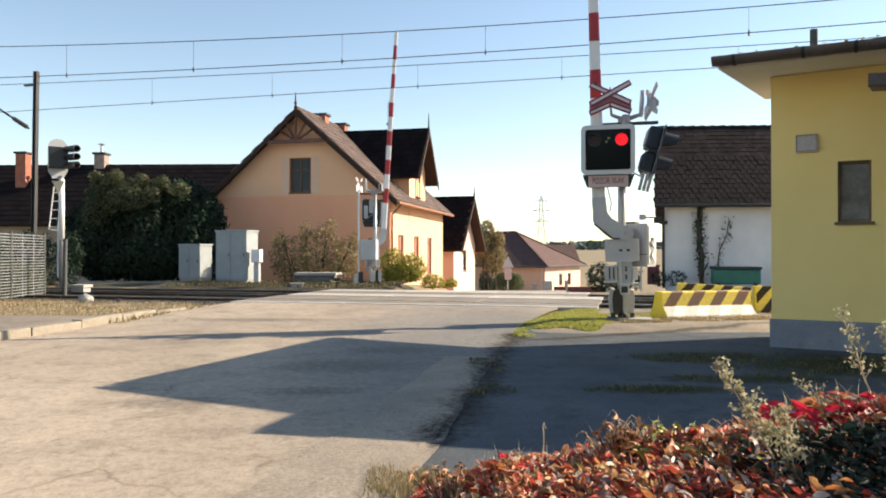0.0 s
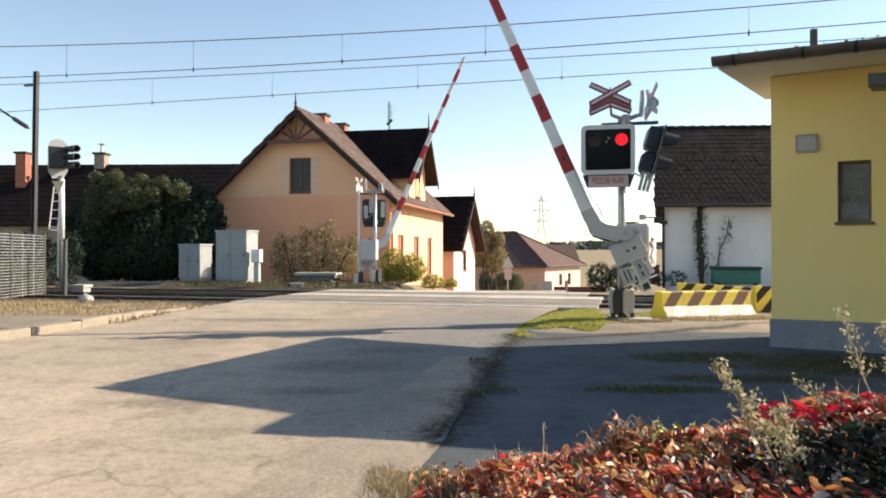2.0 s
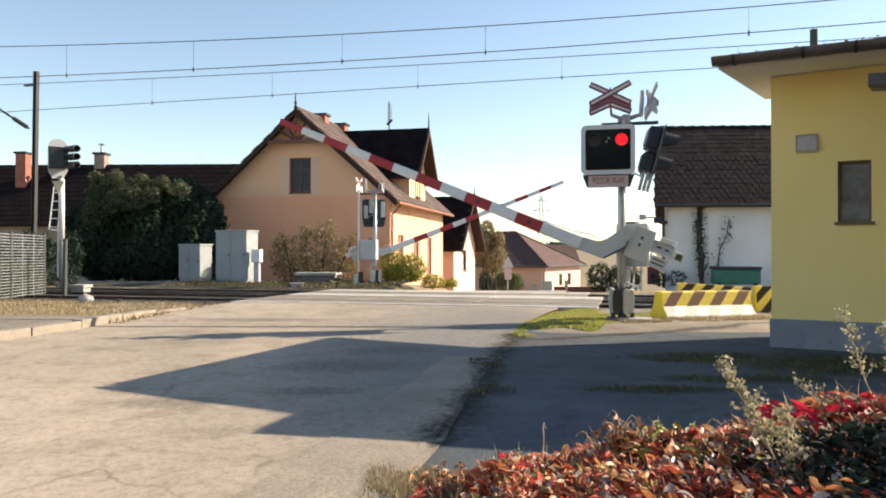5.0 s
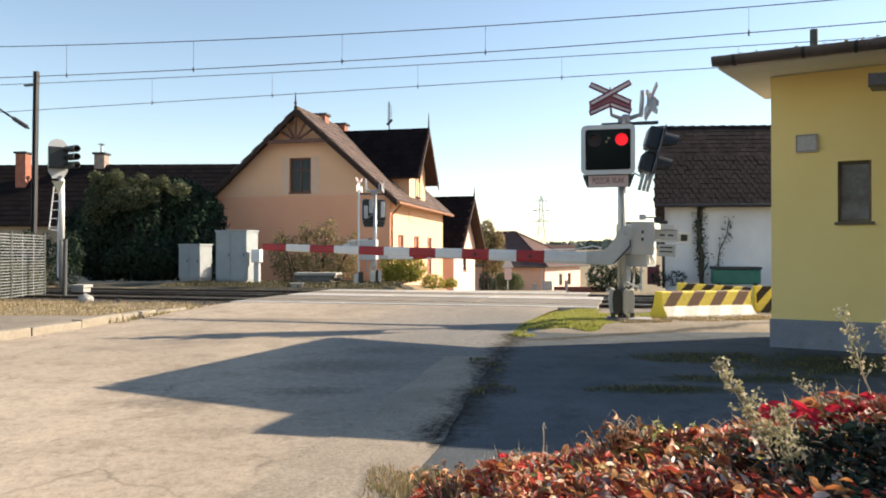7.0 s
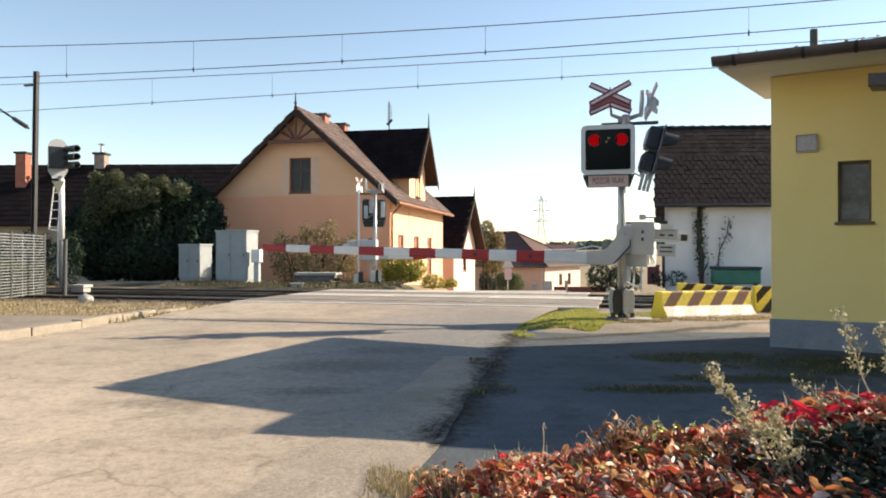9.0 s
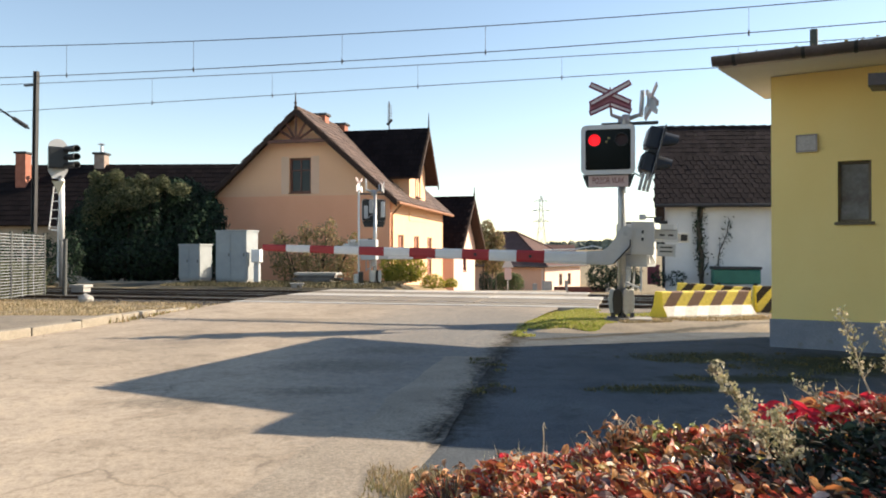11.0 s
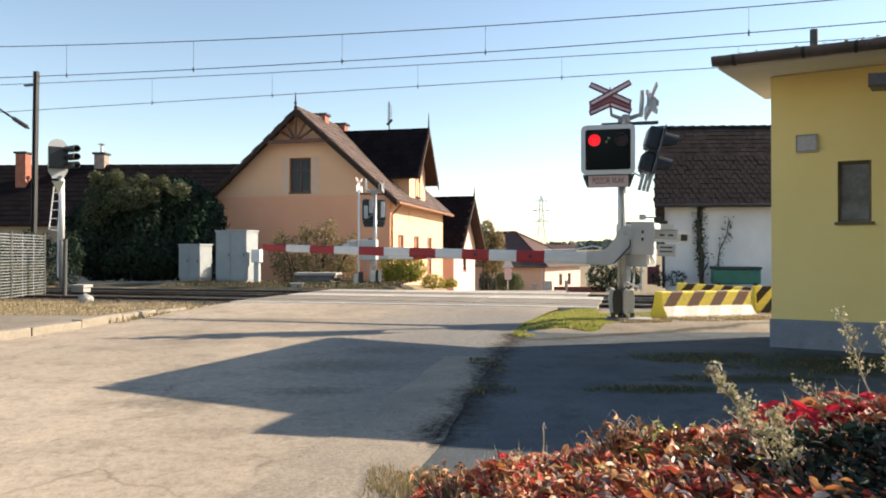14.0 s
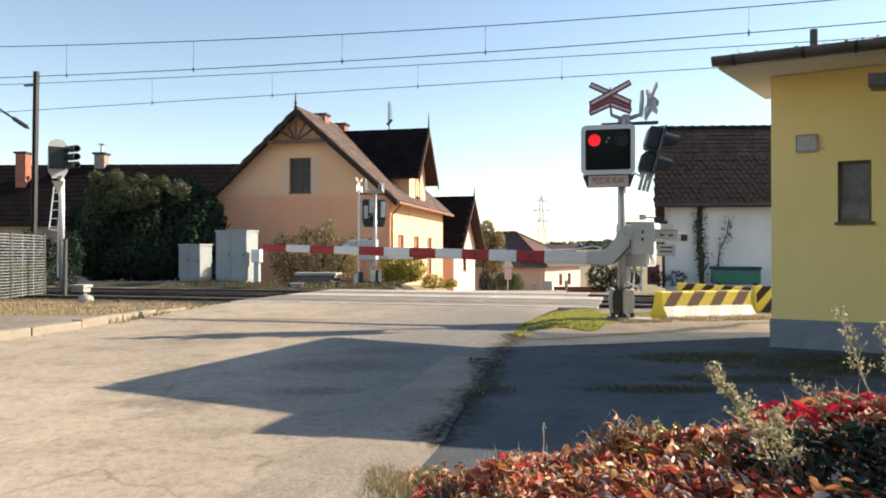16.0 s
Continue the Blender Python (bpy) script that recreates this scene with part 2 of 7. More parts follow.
GALVANISED = surface("galvanised_steel", (0.36, 0.37, 0.38), (0.48, 0.49, 0.5), 0.45, 0.6, coarse=6, fine=60, grain=0.15, bump=0.05)
WHITE_PAINT = surface("white_paint", (0.68, 0.68, 0.68), (0.78, 0.78, 0.77), 0.5, coarse=2, fine=50, grain=0.12, bump=0.05, stain=(0.55, 0.53, 0.5), wear=0.7)
RED_PAINT = surface("red_paint", (0.33, 0.018, 0.024), (0.43, 0.03, 0.036), 0.5, coarse=2, fine=50, grain=0.2, bump=0.05)
CROSS_RED = surface("faded_cross_red", (0.15, 0.028, 0.048), (0.21, 0.045, 0.07), 0.5, coarse=3, fine=50, grain=0.15, bump=0.05)
CROSS_WHITE = surface("faded_cross_white", (0.56, 0.49, 0.50), (0.66, 0.59, 0.60), 0.6, coarse=4, fine=50, grain=0.12, bump=0.05)
FADED_RED = surface("faded_pink_red", (0.30, 0.10, 0.13), (0.38, 0.15, 0.18), 0.6, coarse=4, fine=50, grain=0.15, bump=0.05)
FOOT_PALE = surface("pale_cover_plastic", (0.50, 0.49, 0.44), (0.62, 0.60, 0.54), 0.6, coarse=6, fine=60, grain=0.2, bump=0.1, stain=(0.33, 0.31, 0.26), wear=0.6)
FOOT_DARK = surface("dark_brown_cover", (0.028, 0.022, 0.014), (0.05, 0.04, 0.026), 0.6, coarse=6, fine=60, grain=0.2, bump=0.1)
NAVY = surface("dark_blue_grey_housing", (0.010, 0.016, 0.028), (0.018, 0.027, 0.042), 0.5, coarse=3, fine=60, grain=0.2, bump=0.05)
COPPER = surface("copper_brown_gutter", (0.30, 0.135, 0.07), (0.40, 0.19, 0.10), 0.5, 0.3, coarse=3, fine=50, bump=0.1)
SHUTTER_WOOD = surface("red_brown_shutter", (0.36, 0.155, 0.10), (0.44, 0.20, 0.13), 0.7, coarse=3, fine=50, bump=0.1)
BLACK = surface("black_plastic", (0.012, 0.013, 0.015), (0.022, 0.024, 0.026), 0.45, coarse=3, fine=60, grain=0.2, bump=0.05)
DARK_STEEL = surface("dark_steel", (0.028, 0.028, 0.03), (0.048, 0.047, 0.05), 0.7, 0.0, coarse=3, fine=60, grain=0.2, bump=0.05)
DARK_GLASS = shader("dark_screen", 0.12)[0]
DARK_GLASS.node_tree.nodes["Principled BSDF"].inputs["Specular IOR Level"].default_value = 0.14
DARK_GLASS.node_tree.nodes["Principled BSDF"].inputs["Base Color"].default_value = (0.008, 0.01, 0.01, 1)
PANE = shader("window_glass", 0.06)[0]
PANE.node_tree.nodes["Principled BSDF"].inputs["Base Color"].default_value = (0.02, 0.025, 0.03, 1)
PANE.node_tree.nodes["Principled BSDF"].inputs["Specular IOR Level"].default_value = 0.22
RED_GLOW = glow("lit_red_lamp", (1.0, 0.012, 0.022), 0.62)
DULL_RED = surface("unlit_red_shutter", (0.02, 0.006, 0.006), (0.05, 0.012, 0.012), 0.5, coarse=14, fine=60, bump=0.1)
AMBER = surface("dull_amber", (0.3, 0.22, 0.08), (0.42, 0.32, 0.12), 0.5)
SIGN_FACE = surface("sign_face", (0.55, 0.42, 0.41), (0.63, 0.49, 0.48), 0.5, coarse=4, fine=60, bump=0.03, grain=0.1)
TEXT_RED = surface("sign_red", (0.16, 0.03, 0.04), (0.2, 0.04, 0.05), 0.5)
GREEN_BIN = surface("green_container", (0.012, 0.13, 0.10), (0.02, 0.18, 0.14), 0.5, coarse=2, fine=50)
# the palest creeper tone gives pale leaves and painted glints
CREEPER = leafy("creeper_leaves", [(0.16, 0.06, 0.05), (0.10, 0.055, 0.045), (0.66, 0.55, 0.48), (0.42, 0.08, 0.05), (0.62, 0.09, 0.06), (0.36, 0.10, 0.06), (0.58, 0.22, 0.08), (0.66, 0.33, 0.13), (0.50, 0.40, 0.30), (0.55, 0.28, 0.10), (0.40, 0.32, 0.09), (0.20, 0.15, 0.06)], 0.5, 0.3, 0.45)
LIME_LEAF = surface("lime_leaf", (0.42, 0.42, 0.07), (0.62, 0.58, 0.16), 0.5, coarse=20, fine=90, grain=0.2, bump=0.2, depth=0.003, per_object=0.3)
RUST_LEAF = surface("rust_leaf", (0.42, 0.17, 0.06), (0.60, 0.30, 0.13), 0.5, coarse=20, fine=90, grain=0.2, bump=0.2, depth=0.003, per_object=0.35)
SCARLET = leafy("scarlet_leaves", [(0.70, 0.02, 0.06), (0.55, 0.015, 0.04), (0.62, 0.03, 0.06)], 0.5, 0.5)
EVERGREEN = leafy("evergreen", [(0.018, 0.034, 0.025), (0.032, 0.060, 0.036), (0.055, 0.090, 0.052), (0.028, 0.038, 0.030)], 0.85, 0.25)
BRIGHT_SHRUB = leafy("bright_shrub", [(0.30, 0.33, 0.05), (0.50, 0.46, 0.08), (0.18, 0.24, 0.04), (0.44, 0.38, 0.08)], 0.7, 0.4)
CLIMBER = leafy("climber_foliage", [(0.05, 0.07, 0.028), (0.11, 0.125, 0.055), (0.03, 0.045, 0.02), (0.15, 0.15, 0.08)], 0.8, 0.3)
HEDGE_GREEN = leafy("hedge_green", [(0.10, 0.14, 0.05), (0.16, 0.20, 0.08), (0.07, 0.10, 0.04), (0.2, 0.22, 0.1)], 0.8, 0.3)
OLIVE = leafy("olive_foliage", [(0.08, 0.10, 0.04), (0.15, 0.16, 0.07), (0.05, 0.07, 0.03), (0.22, 0.21, 0.11)], 0.8, 0.3)
SHRUB_DRY = leafy("dry_shrub", [(0.27, 0.24, 0.09), (0.36, 0.25, 0.13), (0.18, 0.20, 0.07), (0.42, 0.30, 0.18)], 0.8, 0.3)
GRASS_GREEN = leafy("green_grass", [(0.32, 0.38, 0.06), (0.44, 0.44, 0.10), (0.24, 0.31, 0.05), (0.52, 0.45, 0.17)], 0.8, 0.4)
GRASS_DRY = leafy("dry_grass", [(0.40, 0.30, 0.175), (0.32, 0.24, 0.135), (0.25, 0.21, 0.10), (0.50, 0.40, 0.26)], 0.8, 0.3)
GRASS_DULL = leafy("dull_grass", [(0.085, 0.08, 0.04), (0.13, 0.11, 0.06), (0.065, 0.07, 0.03), (0.17, 0.14, 0.08)], 0.85, 0.3)
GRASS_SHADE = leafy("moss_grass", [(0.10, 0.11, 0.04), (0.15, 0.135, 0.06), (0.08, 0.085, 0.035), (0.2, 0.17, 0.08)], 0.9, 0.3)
WEED = leafy("pale_weed", [(0.58, 0.51, 0.36), (0.47, 0.43, 0.27), (0.66, 0.59, 0.45), (0.36, 0.35, 0.19)], 0.8, 0.35)
BARK = surface("bark", (0.05, 0.04, 0.03), (0.1, 0.08, 0.06), 0.9, coarse=5, fine=30, bump=0.8)
# blue-grey leaf tones carry the haze of distance in the colour
FAR_WOOD = leafy("far_wood", [(0.085, 0.115, 0.105), (0.11, 0.14, 0.125), (0.07, 0.095, 0.095), (0.13, 0.155, 0.13)], 0.9, 0.1)

SEAM_PATCHES = ((0.42, 7.0, 0.20, 0.6), (0.36, 5.7, 0.22, 0.32), (0.95, 9.3, 0.2, 0.3))
SEAM_BAND = ((0.0, 4.2, 0.167, 9.6, 0.20),)
MOSS_PATCHES = ((2.7, 7.5, 0.95, 0.45), (1.75, 5.72, 0.7, 0.2), (3.7, 7.0, 1.1, 0.8), (2.6, 6.2, 0.9, 0.25))
EDGE_LINE = ((1.05, 9.0, 0.47, 5.0, 0.13),)
ROAD_WEAR = ((-0.9, 6.9, 0.8, 0.5), (-1.0, 5.6, 0.5, 0.22), (-0.6, 8.0, 0.6, 0.4), (-1.9, 5.2, 0.5, 0.25), (-2.8, 11.6, 1.4, 0.35))
# greyer asphalt on the right, its tone deepened to paint in the hut's shade
stained(ASPHALT, (0.170, 0.168, 0.163), None, patches=((0.6, 9.0, 2.5, 6.5),), sharp=0.9, rough=1.8)
stained(ASPHALT, (0.15, 0.13, 0.105), None, patches=ROAD_WEAR, sharp=1.2)
for ground in (ASPHALT, GRIT, APRON):
    stained(ground, (0.036, 0.031, 0.024), None, bands=SEAM_BAND, patches=SEAM_PATCHES, sharp=0.9, rough=4.2)
stained(APRON, (0.035, 0.036, 0.024), (0.05, 0.055, 0.026), patches=MOSS_PATCHES)
# dark line along an asphalt step, the shade at its edge put into the colour
stained(APRON, (0.05, 0.042, 0.03), None, lines=EDGE_LINE)
stained(DUST, (0.05, 0.042, 0.03), None, lines=EDGE_LINE)

for dull, level in ((ASPHALT, 0.2), (APRON, 0.12), (GRIT, 0.2), (DECK, 0.25), (EVERGREEN, 0.15), (TIMBER, 0.25), (SHADED_LEAF, 0.2), (CREEPER, 0.35)):
    for node in dull.node_tree.nodes:
        if node.type == "BSDF_PRINCIPLED":
            node.inputs["Specular IOR Level"].default_value = level


def stripe_paint(bar_tone=(0.20, 0.125, 0.10), period=0.404, slope=0.75, shift=9.209, foot_z=0.19, end_x=-0.794):
    # same plaster in a deeper tone: this wall's shade is in the colour
    """Yellow paint with slanted dark bars over a white foot; the end faces are plain yellow."""
    m, nodes, links, b = shader("striped_barrier_paint", 0.8)
    co = nodes.new("ShaderNodeTexCoord")
    sp = nodes.new("ShaderNodeSeparateXYZ")
    links.new(co.outputs["Object"], sp.inputs[0])

    def calc(op, a, c):
        n = nodes.new("ShaderNodeMath")
        n.operation = op
        for s, v in zip(n.inputs, (a, c)):
            if hasattr(v, "links"):
                links.new(v, s)
            else:
                s.default_value = v
        return n.outputs[0]

    wob = noise_node(nodes, links, 14, 4)
    edge = calc("MULTIPLY", calc("SUBTRACT", wob.outputs[0], 0.5), 0.03)
    slant = calc("ADD", calc("SUBTRACT", sp.outputs[0], calc("MULTIPLY", sp.outputs[2], slope)), edge)
    bars = calc("GREATER_THAN", calc("FRACT", calc("DIVIDE", calc("ADD", slant, shift), period), 0), 0.49)
    n = noise_node(nodes, links, 30, 6)
    g = ramp_node(nodes, links, n.outputs[0], [(0.3, (0.78,) * 3), (0.65, (1.05,) * 3)]).outputs[0]
    col = mix_node(nodes, links, (0.80, 0.66, 0.14), bar_tone, bars)
    foot = mix_node(nodes, links, (0.88, 0.87, 0.84), (0.68, 0.66, 0.63), bars)
    face = calc("LESS_THAN", calc("ADD", sp.outputs[2], edge), foot_z)
    inner = calc("GREATER_THAN", sp.outputs[0], end_x)
    col = mix_node(nodes, links, col, foot, calc("MULTIPLY", face, inner))
    col = mix_node(nodes, links, (0.80, 0.62, 0.06), col, inner)
    chips = noise_node(nodes, links, 9, 8, 0.8)
    bare = ramp_node(nodes, links, chips.outputs[0], [(0.64, (0, 0, 0)), (0.70, (1, 1, 1))]).outputs[0]
    col = mix_node(nodes, links, col, (0.42, 0.38, 0.33), calc("MULTIPLY", bare, 0.6))
    links.new(mix_node(nodes, links, col, g, 1.0, "MULTIPLY"), b.inputs["Base Color"])
    bump_node(nodes, links, b, n.outputs[0], 0.3, 0.006)
    return m


STRIPED = stripe_paint()
STRIPED_BLACK = stripe_paint((0.03, 0.022, 0.02), 0.30, 0.85, 9.10, 0.0, -0.58)


# ---- mesh helpers ----
def box(bm, x0, y0, z0, x1, y1, z1, bevel=0.0):
    r = bmesh.ops.create_cube(bm, size=1.0, matrix=Matrix.LocRotScale(((x0 + x1) / 2, (y0 + y1) / 2, (z0 + z1) / 2), None, (abs(x1 - x0), abs(y1 - y0), abs(z1 - z0))))
    if bevel:
        edges = list({e for v in r["verts"] for e in v.link_edges})
        bmesh.ops.bevel(bm, geom=edges, offset=bevel, segments=2, affect="EDGES", profile=0.6)
    return r["verts"]


def rod(bm, a, b, r0, r1=None, seg=10):
    a, b = Vector(a), Vector(b)
    way = b - a
    m = Matrix.Translation((a + b) / 2) @ way.to_track_quat("Z", "Y").to_matrix().to_4x4()
    bmesh.ops.create_cone(bm, cap_ends=True, segments=seg, radius1=r0, radius2=r0 if r1 is None else r1, depth=way.length, matrix=m)


def prism(bm, outline, y0, y1):
    """An outline in x and z, pushed through from y0 to y1."""
    a = [bm.verts.new((x, y0, z)) for x, z in outline]
    b = [bm.verts.new((x, y1, z)) for x, z in outline]
    bm.faces.new(a), bm.faces.new(list(reversed(b)))
    for i in range(len(a)):
        j = (i + 1) % len(a)
        bm.faces.new((a[j], a[i], b[i], b[j]))


def finish(bm, name, material, smooth=False):
    bmesh.ops.recalc_face_normals(bm, faces=bm.faces)
    me = bpy.data.meshes.new(name)
    bm.to_mesh(me)
    bm.free()
    if smooth:
        for p in me.polygons:
            p.use_smooth = True
    me.materials.append(material)
    return me


def part(name, bm, material, parent, label="", at=None, smooth=False):
    ob = new(name, finish(bm, name, material, smooth))
    ob.parent = parent
    if at is not None:
        ob.matrix_basis = at
    if label:
        ob["label"] = label
    return ob


def thing(name, m, label, category, group="", kind=""):
    ob = new(name)
    ob.matrix_basis = m
    ob.empty_display_size = 0.1
    return tagged(ob, label, category, group, kind)


def solid(name, bm, material, label, category, m=None, group="", kind="", smooth=False):
    ob = new(name, finish(bm, name, material, smooth))
    if m is not None:
        ob.matrix_basis = m
    return tagged(ob, label, category, group, kind)


def from_lists(name, verts, faces, material, smooth=False):
    me = bpy.data.meshes.new(name)
    me.from_pydata(verts, [], faces)
    me.materials.append(material)
    if smooth:
        for p in me.polygons:
            p.use_smooth = True
    return me


def BOX(x0, y0, z0, x1, y1, z1, bevel=0.0):
    bm = bmesh.new()
    box(bm, x0, y0, z0, x1, y1, z1, bevel)
    return bm


def ROD(a, b, r0, r1=None, seg=10):
    bm = bmesh.new()
    rod(bm, a, b, r0, r1, seg)
    return bm


def TUBE(pts, radii, seg=6):
    """One bent tube through points, with a radius at each."""
    bm = bmesh.new()
    rings = []
    for i, (q, r) in enumerate(zip(pts, radii)):
        way = (Vector(pts[min(i + 1, len(pts) - 1)]) - Vector(pts[max(i - 1, 0)])).normalized()
        u = way.orthogonal().normalized() if abs(way.x) > 0.9 else Vector((1, 0, 0)).cross(way).normalized()
        w = way.cross(u)
        rings.append([bm.verts.new(Vector(q) + u * r * math.cos(2 * math.pi * k / seg) + w * r * math.sin(2 * math.pi * k / seg)) for k in range(seg)])
    for lo, hi in zip(rings, rings[1:]):
        for k in range(seg):
            bm.faces.new((lo[k], lo[(k + 1) % seg], hi[(k + 1) % seg], hi[k]))
    bm.faces.new(rings[0]), bm.faces.new(rings[-1])
    return bm


def PRISM(outline, y0, y1):
    bm = bmesh.new()
    prism(bm, outline, y0, y1)
    return bm


def tiles(origin, along, up, length, rise, step=0.24, row=0.33, thick=0.03, seed=1):
    """Overlapping roof tiles in rows: vertices and faces, laid from the eave corner along the eave and up the slope."""
    rnd = random.Random(seed)
    along, up, origin = Vector(along).normalized(), Vector(up).normalized(), Vector(origin)
    out = along.cross(up).normalized()
    if out.z < 0:
        out = -out
    verts, faces = [], []
    rows = max(1, round(rise / row))
    cols = max(1, round(length / step))
    for r in range(rows):
        for c in range(cols):
            a0 = c * length / cols + (0.5 * length / cols if r % 2 and c < cols - 1 else 0) + rnd.uniform(-0.006, 0.006)
            a1 = a0 + length / cols - 0.012
            u0, u1 = r * rise / rows - 0.02, (r + 1) * rise / rows + 0.03
            lift = thick + rnd.uniform(-0.006, 0.008)
            n = len(verts)
            for a, u, h in ((a0, u0, 0), (a1, u0, 0), (a1, u1, -0.01), (a0, u1, -0.01), (a0, u0, lift), (a1, u0, lift), (a1, u1, 0.012), (a0, u1, 0.012)):
                verts.append(origin + along * a + up * u + out * h)
            faces += [(n + 4, n + 5, n + 6, n + 7), (n, n + 1, n + 5, n + 4), (n + 1, n + 2, n + 6, n + 5), (n + 3, n, n + 4, n + 7)]
    return verts, faces


def tile_field(name, parent, material, label="", **k):
    v, f = tiles(**k)
    ob = new(name, from_lists(name, v, f, material))
    ob.parent = parent
    ob["kind"] = "stuff"
    if label:
        ob["label"] = label
    return ob


def leaf_lists(points, size, seed, squash=0.5, spread=1.0):
    """Folded pointed leaves at points (place, outward way): vertices and faces."""
    rnd = random.Random(seed)
    verts, faces = [], []
    for p, way in points:
        n = Vector(way) * 0.8 + Vector((rnd.gauss(0, spread), rnd.gauss(0, spread), rnd.gauss(0, spread) * 0.8)) * 0.5
        n = n.normalized() if n.length > 1e-4 else Vector((0, 0, 1))
        t = n.orthogonal().normalized()
        t.rotate(Matrix.Rotation(rnd.uniform(0, 6.28), 3, n))
        s = n.cross(t)
        k = size * rnd.uniform(0.55, 1.3)
        i = len(verts)
        verts += [Vector(p) - t * k * 0.5, Vector(p) + s * k * squash * 0.5 + n * k * 0.10, Vector(p) + t * k * 0.55 - n * k * 0.08, Vector(p) - s * k * squash * 0.5 + n * k * 0.10]
        faces += [(i, i + 1, i + 2), (i, i + 2, i + 3)]
    return verts, faces


def blob_points(blobs, count, seed, shell=0.75):
    """Points spread through ellipsoids (centre, radii), more of them near the outside."""
    rnd = random.Random(seed)
    total = sum(r[0] * r[1] + r[1] * r[2] + r[0] * r[2] for _, r in blobs)
    pts = []
    for c, r in blobs:
        for _ in range(int(count * (r[0] * r[1] + r[1] * r[2] + r[0] * r[2]) / total)):
            w = Vector((rnd.gauss(0, 1), rnd.gauss(0, 1), rnd.gauss(0, 1))).normalized()
            d = shell + (1 - shell) * rnd.random() + rnd.gauss(0, 0.06)
            d *= 0.9 + 0.22 * noise.noise(Vector((w.x * 2.3 + c[0], w.y * 2.3, w.z * 2.3 + c[2])))
            pts.append((Vector((c[0] + w.x * r[0] * d, c[1] + w.y * r[1] * d, max(0.02, c[2] + w.z * r[2] * d))), w))
    return pts


def shrub(name, m, blobs, count, size, material, label, category, seed, stems=5, group="", squash=0.5):
    """A shrub: stems from the ground into the crown, and a crown of small leaves."""
    t = thing(name, m, label, category, group)
    rnd = random.Random(seed)
    bm = bmesh.new()
    for k in range(stems):
        c, r = blobs[k % len(blobs)]
        base = Vector((c[0] * 0.6 + rnd.uniform(-0.15, 0.15), c[1] * 0.6 + rnd.uniform(-0.15, 0.15), -0.02))
        mid = base.lerp(Vector(c), 0.6) + Vector((rnd.uniform(-0.1, 0.1), rnd.uniform(-0.1, 0.1), 0))
        rod(bm, base, mid, 0.05, 0.035, 6)
        for _ in range(3):
            rod(bm, mid, Vector(c) + Vector((rnd.uniform(-0.6, 0.6) * r[0], rnd.uniform(-0.6, 0.6) * r[1], rnd.uniform(0, 0.7) * r[2])), 0.03, 0.01, 5)
    part("trunk", bm, BARK, t)
    v, f = leaf_lists(blob_points(blobs, count, seed), size, seed, squash)
    crown = new("crown", from_lists("crown", v, f, material))
    crown.parent = t
    return t


def blades(name, spots, height, material, seed, label, category="grass", width=0.012):
    """Tufts of grass blades at spots (x, y, z): one object."""
    rnd = random.Random(seed)
    verts, faces = [], []
    for x, y, z in spots:
        a = rnd.uniform(0, 6.28)
        h = height * rnd.uniform(0.4, 1.3)
        lean = h * rnd.uniform(0.15, 0.8)
        b = rnd.uniform(0, 6.28)
        dx, dy = math.cos(a) * width, math.sin(a) * width
        ex, ey = math.cos(b) * lean, math.sin(b) * lean
        n = len(verts)
        verts += [(x - dx, y - dy, z - 0.01), (x + dx, y + dy, z - 0.01), (x + ex * 0.4 + dx * 0.7, y + ey * 0.4 + dy * 0.7, z + h * 0.6), (x + ex * 0.4 - dx * 0.7, y + ey * 0.4 - dy * 0.7, z + h * 0.6), (x + ex, y + ey, z + h)]
        faces += [(n, n + 1, n + 2, n + 3), (n + 3, n + 2, n + 4)]
    return tagged(new(name, from_lists(name, verts, faces, material)), label, category, "", "stuff")


# ---- ground, road, tracks ----
def ease(t):
    t = max(0.0, min(1.0, t))
    return t * t * (3 - 2 * t)


def road_edge(y):
    """Left and right edge of the road at a distance."""
    return -5.3 + 0.14 * (y - 8.84) + 1.7 * ease((y - 17.0) / 7.0), -0.02 + 0.175 * (y - 4.15) + 0.55 * max(0.0, min(1.0, (y - 11.0) / 3.0))


def falling(y):
    """How far the land has sunk behind the crossing."""
    return -2.7 * min(1.0, max(0.0, y - 22.6) / 50.0)


def road_z(y):
    """The road rises to the rails and falls away behind them."""
    if y < 10.5:
        return 0.0
    if y < 14.0:
        return 0.04 * (0.5 - 0.5 * math.cos(math.pi * (y - 10.5) / 3.5))
    if y < 18.0:
        return 0.04
    if y < 22.6:
        return 0.04 - 0.11 * ease((y - 18.0) / 1.2)
    return falling(y) - 0.07


def land_z(x, y):
    """Level near the tracks, falling away behind the houses and sooner beside the road, rising to far hills."""
    high = -2.6 * min(1.0, max(0.0, y - 27.0) / 46.0) ** 1.1
    low = falling(y) - 0.09
    z = high + (min(low, high) - high) * ease((x - (road_edge(min(y, 40.0))[0] - 1.1)) / 1.1)
    off = abs(y - 20.3 + 0.25 * x)
    if y < 26 and off < 3.2:
        z -= 0.13 * (1 - ease((off - 2.0) / 1.2))
    if y > 150:
        z += 9.0 * min(1.0, (y - 150) / 500.0) ** 1.5 + 2.0 * math.sin(x * 0.006) * min(1.0, (y - 150) / 400.0)
    return z


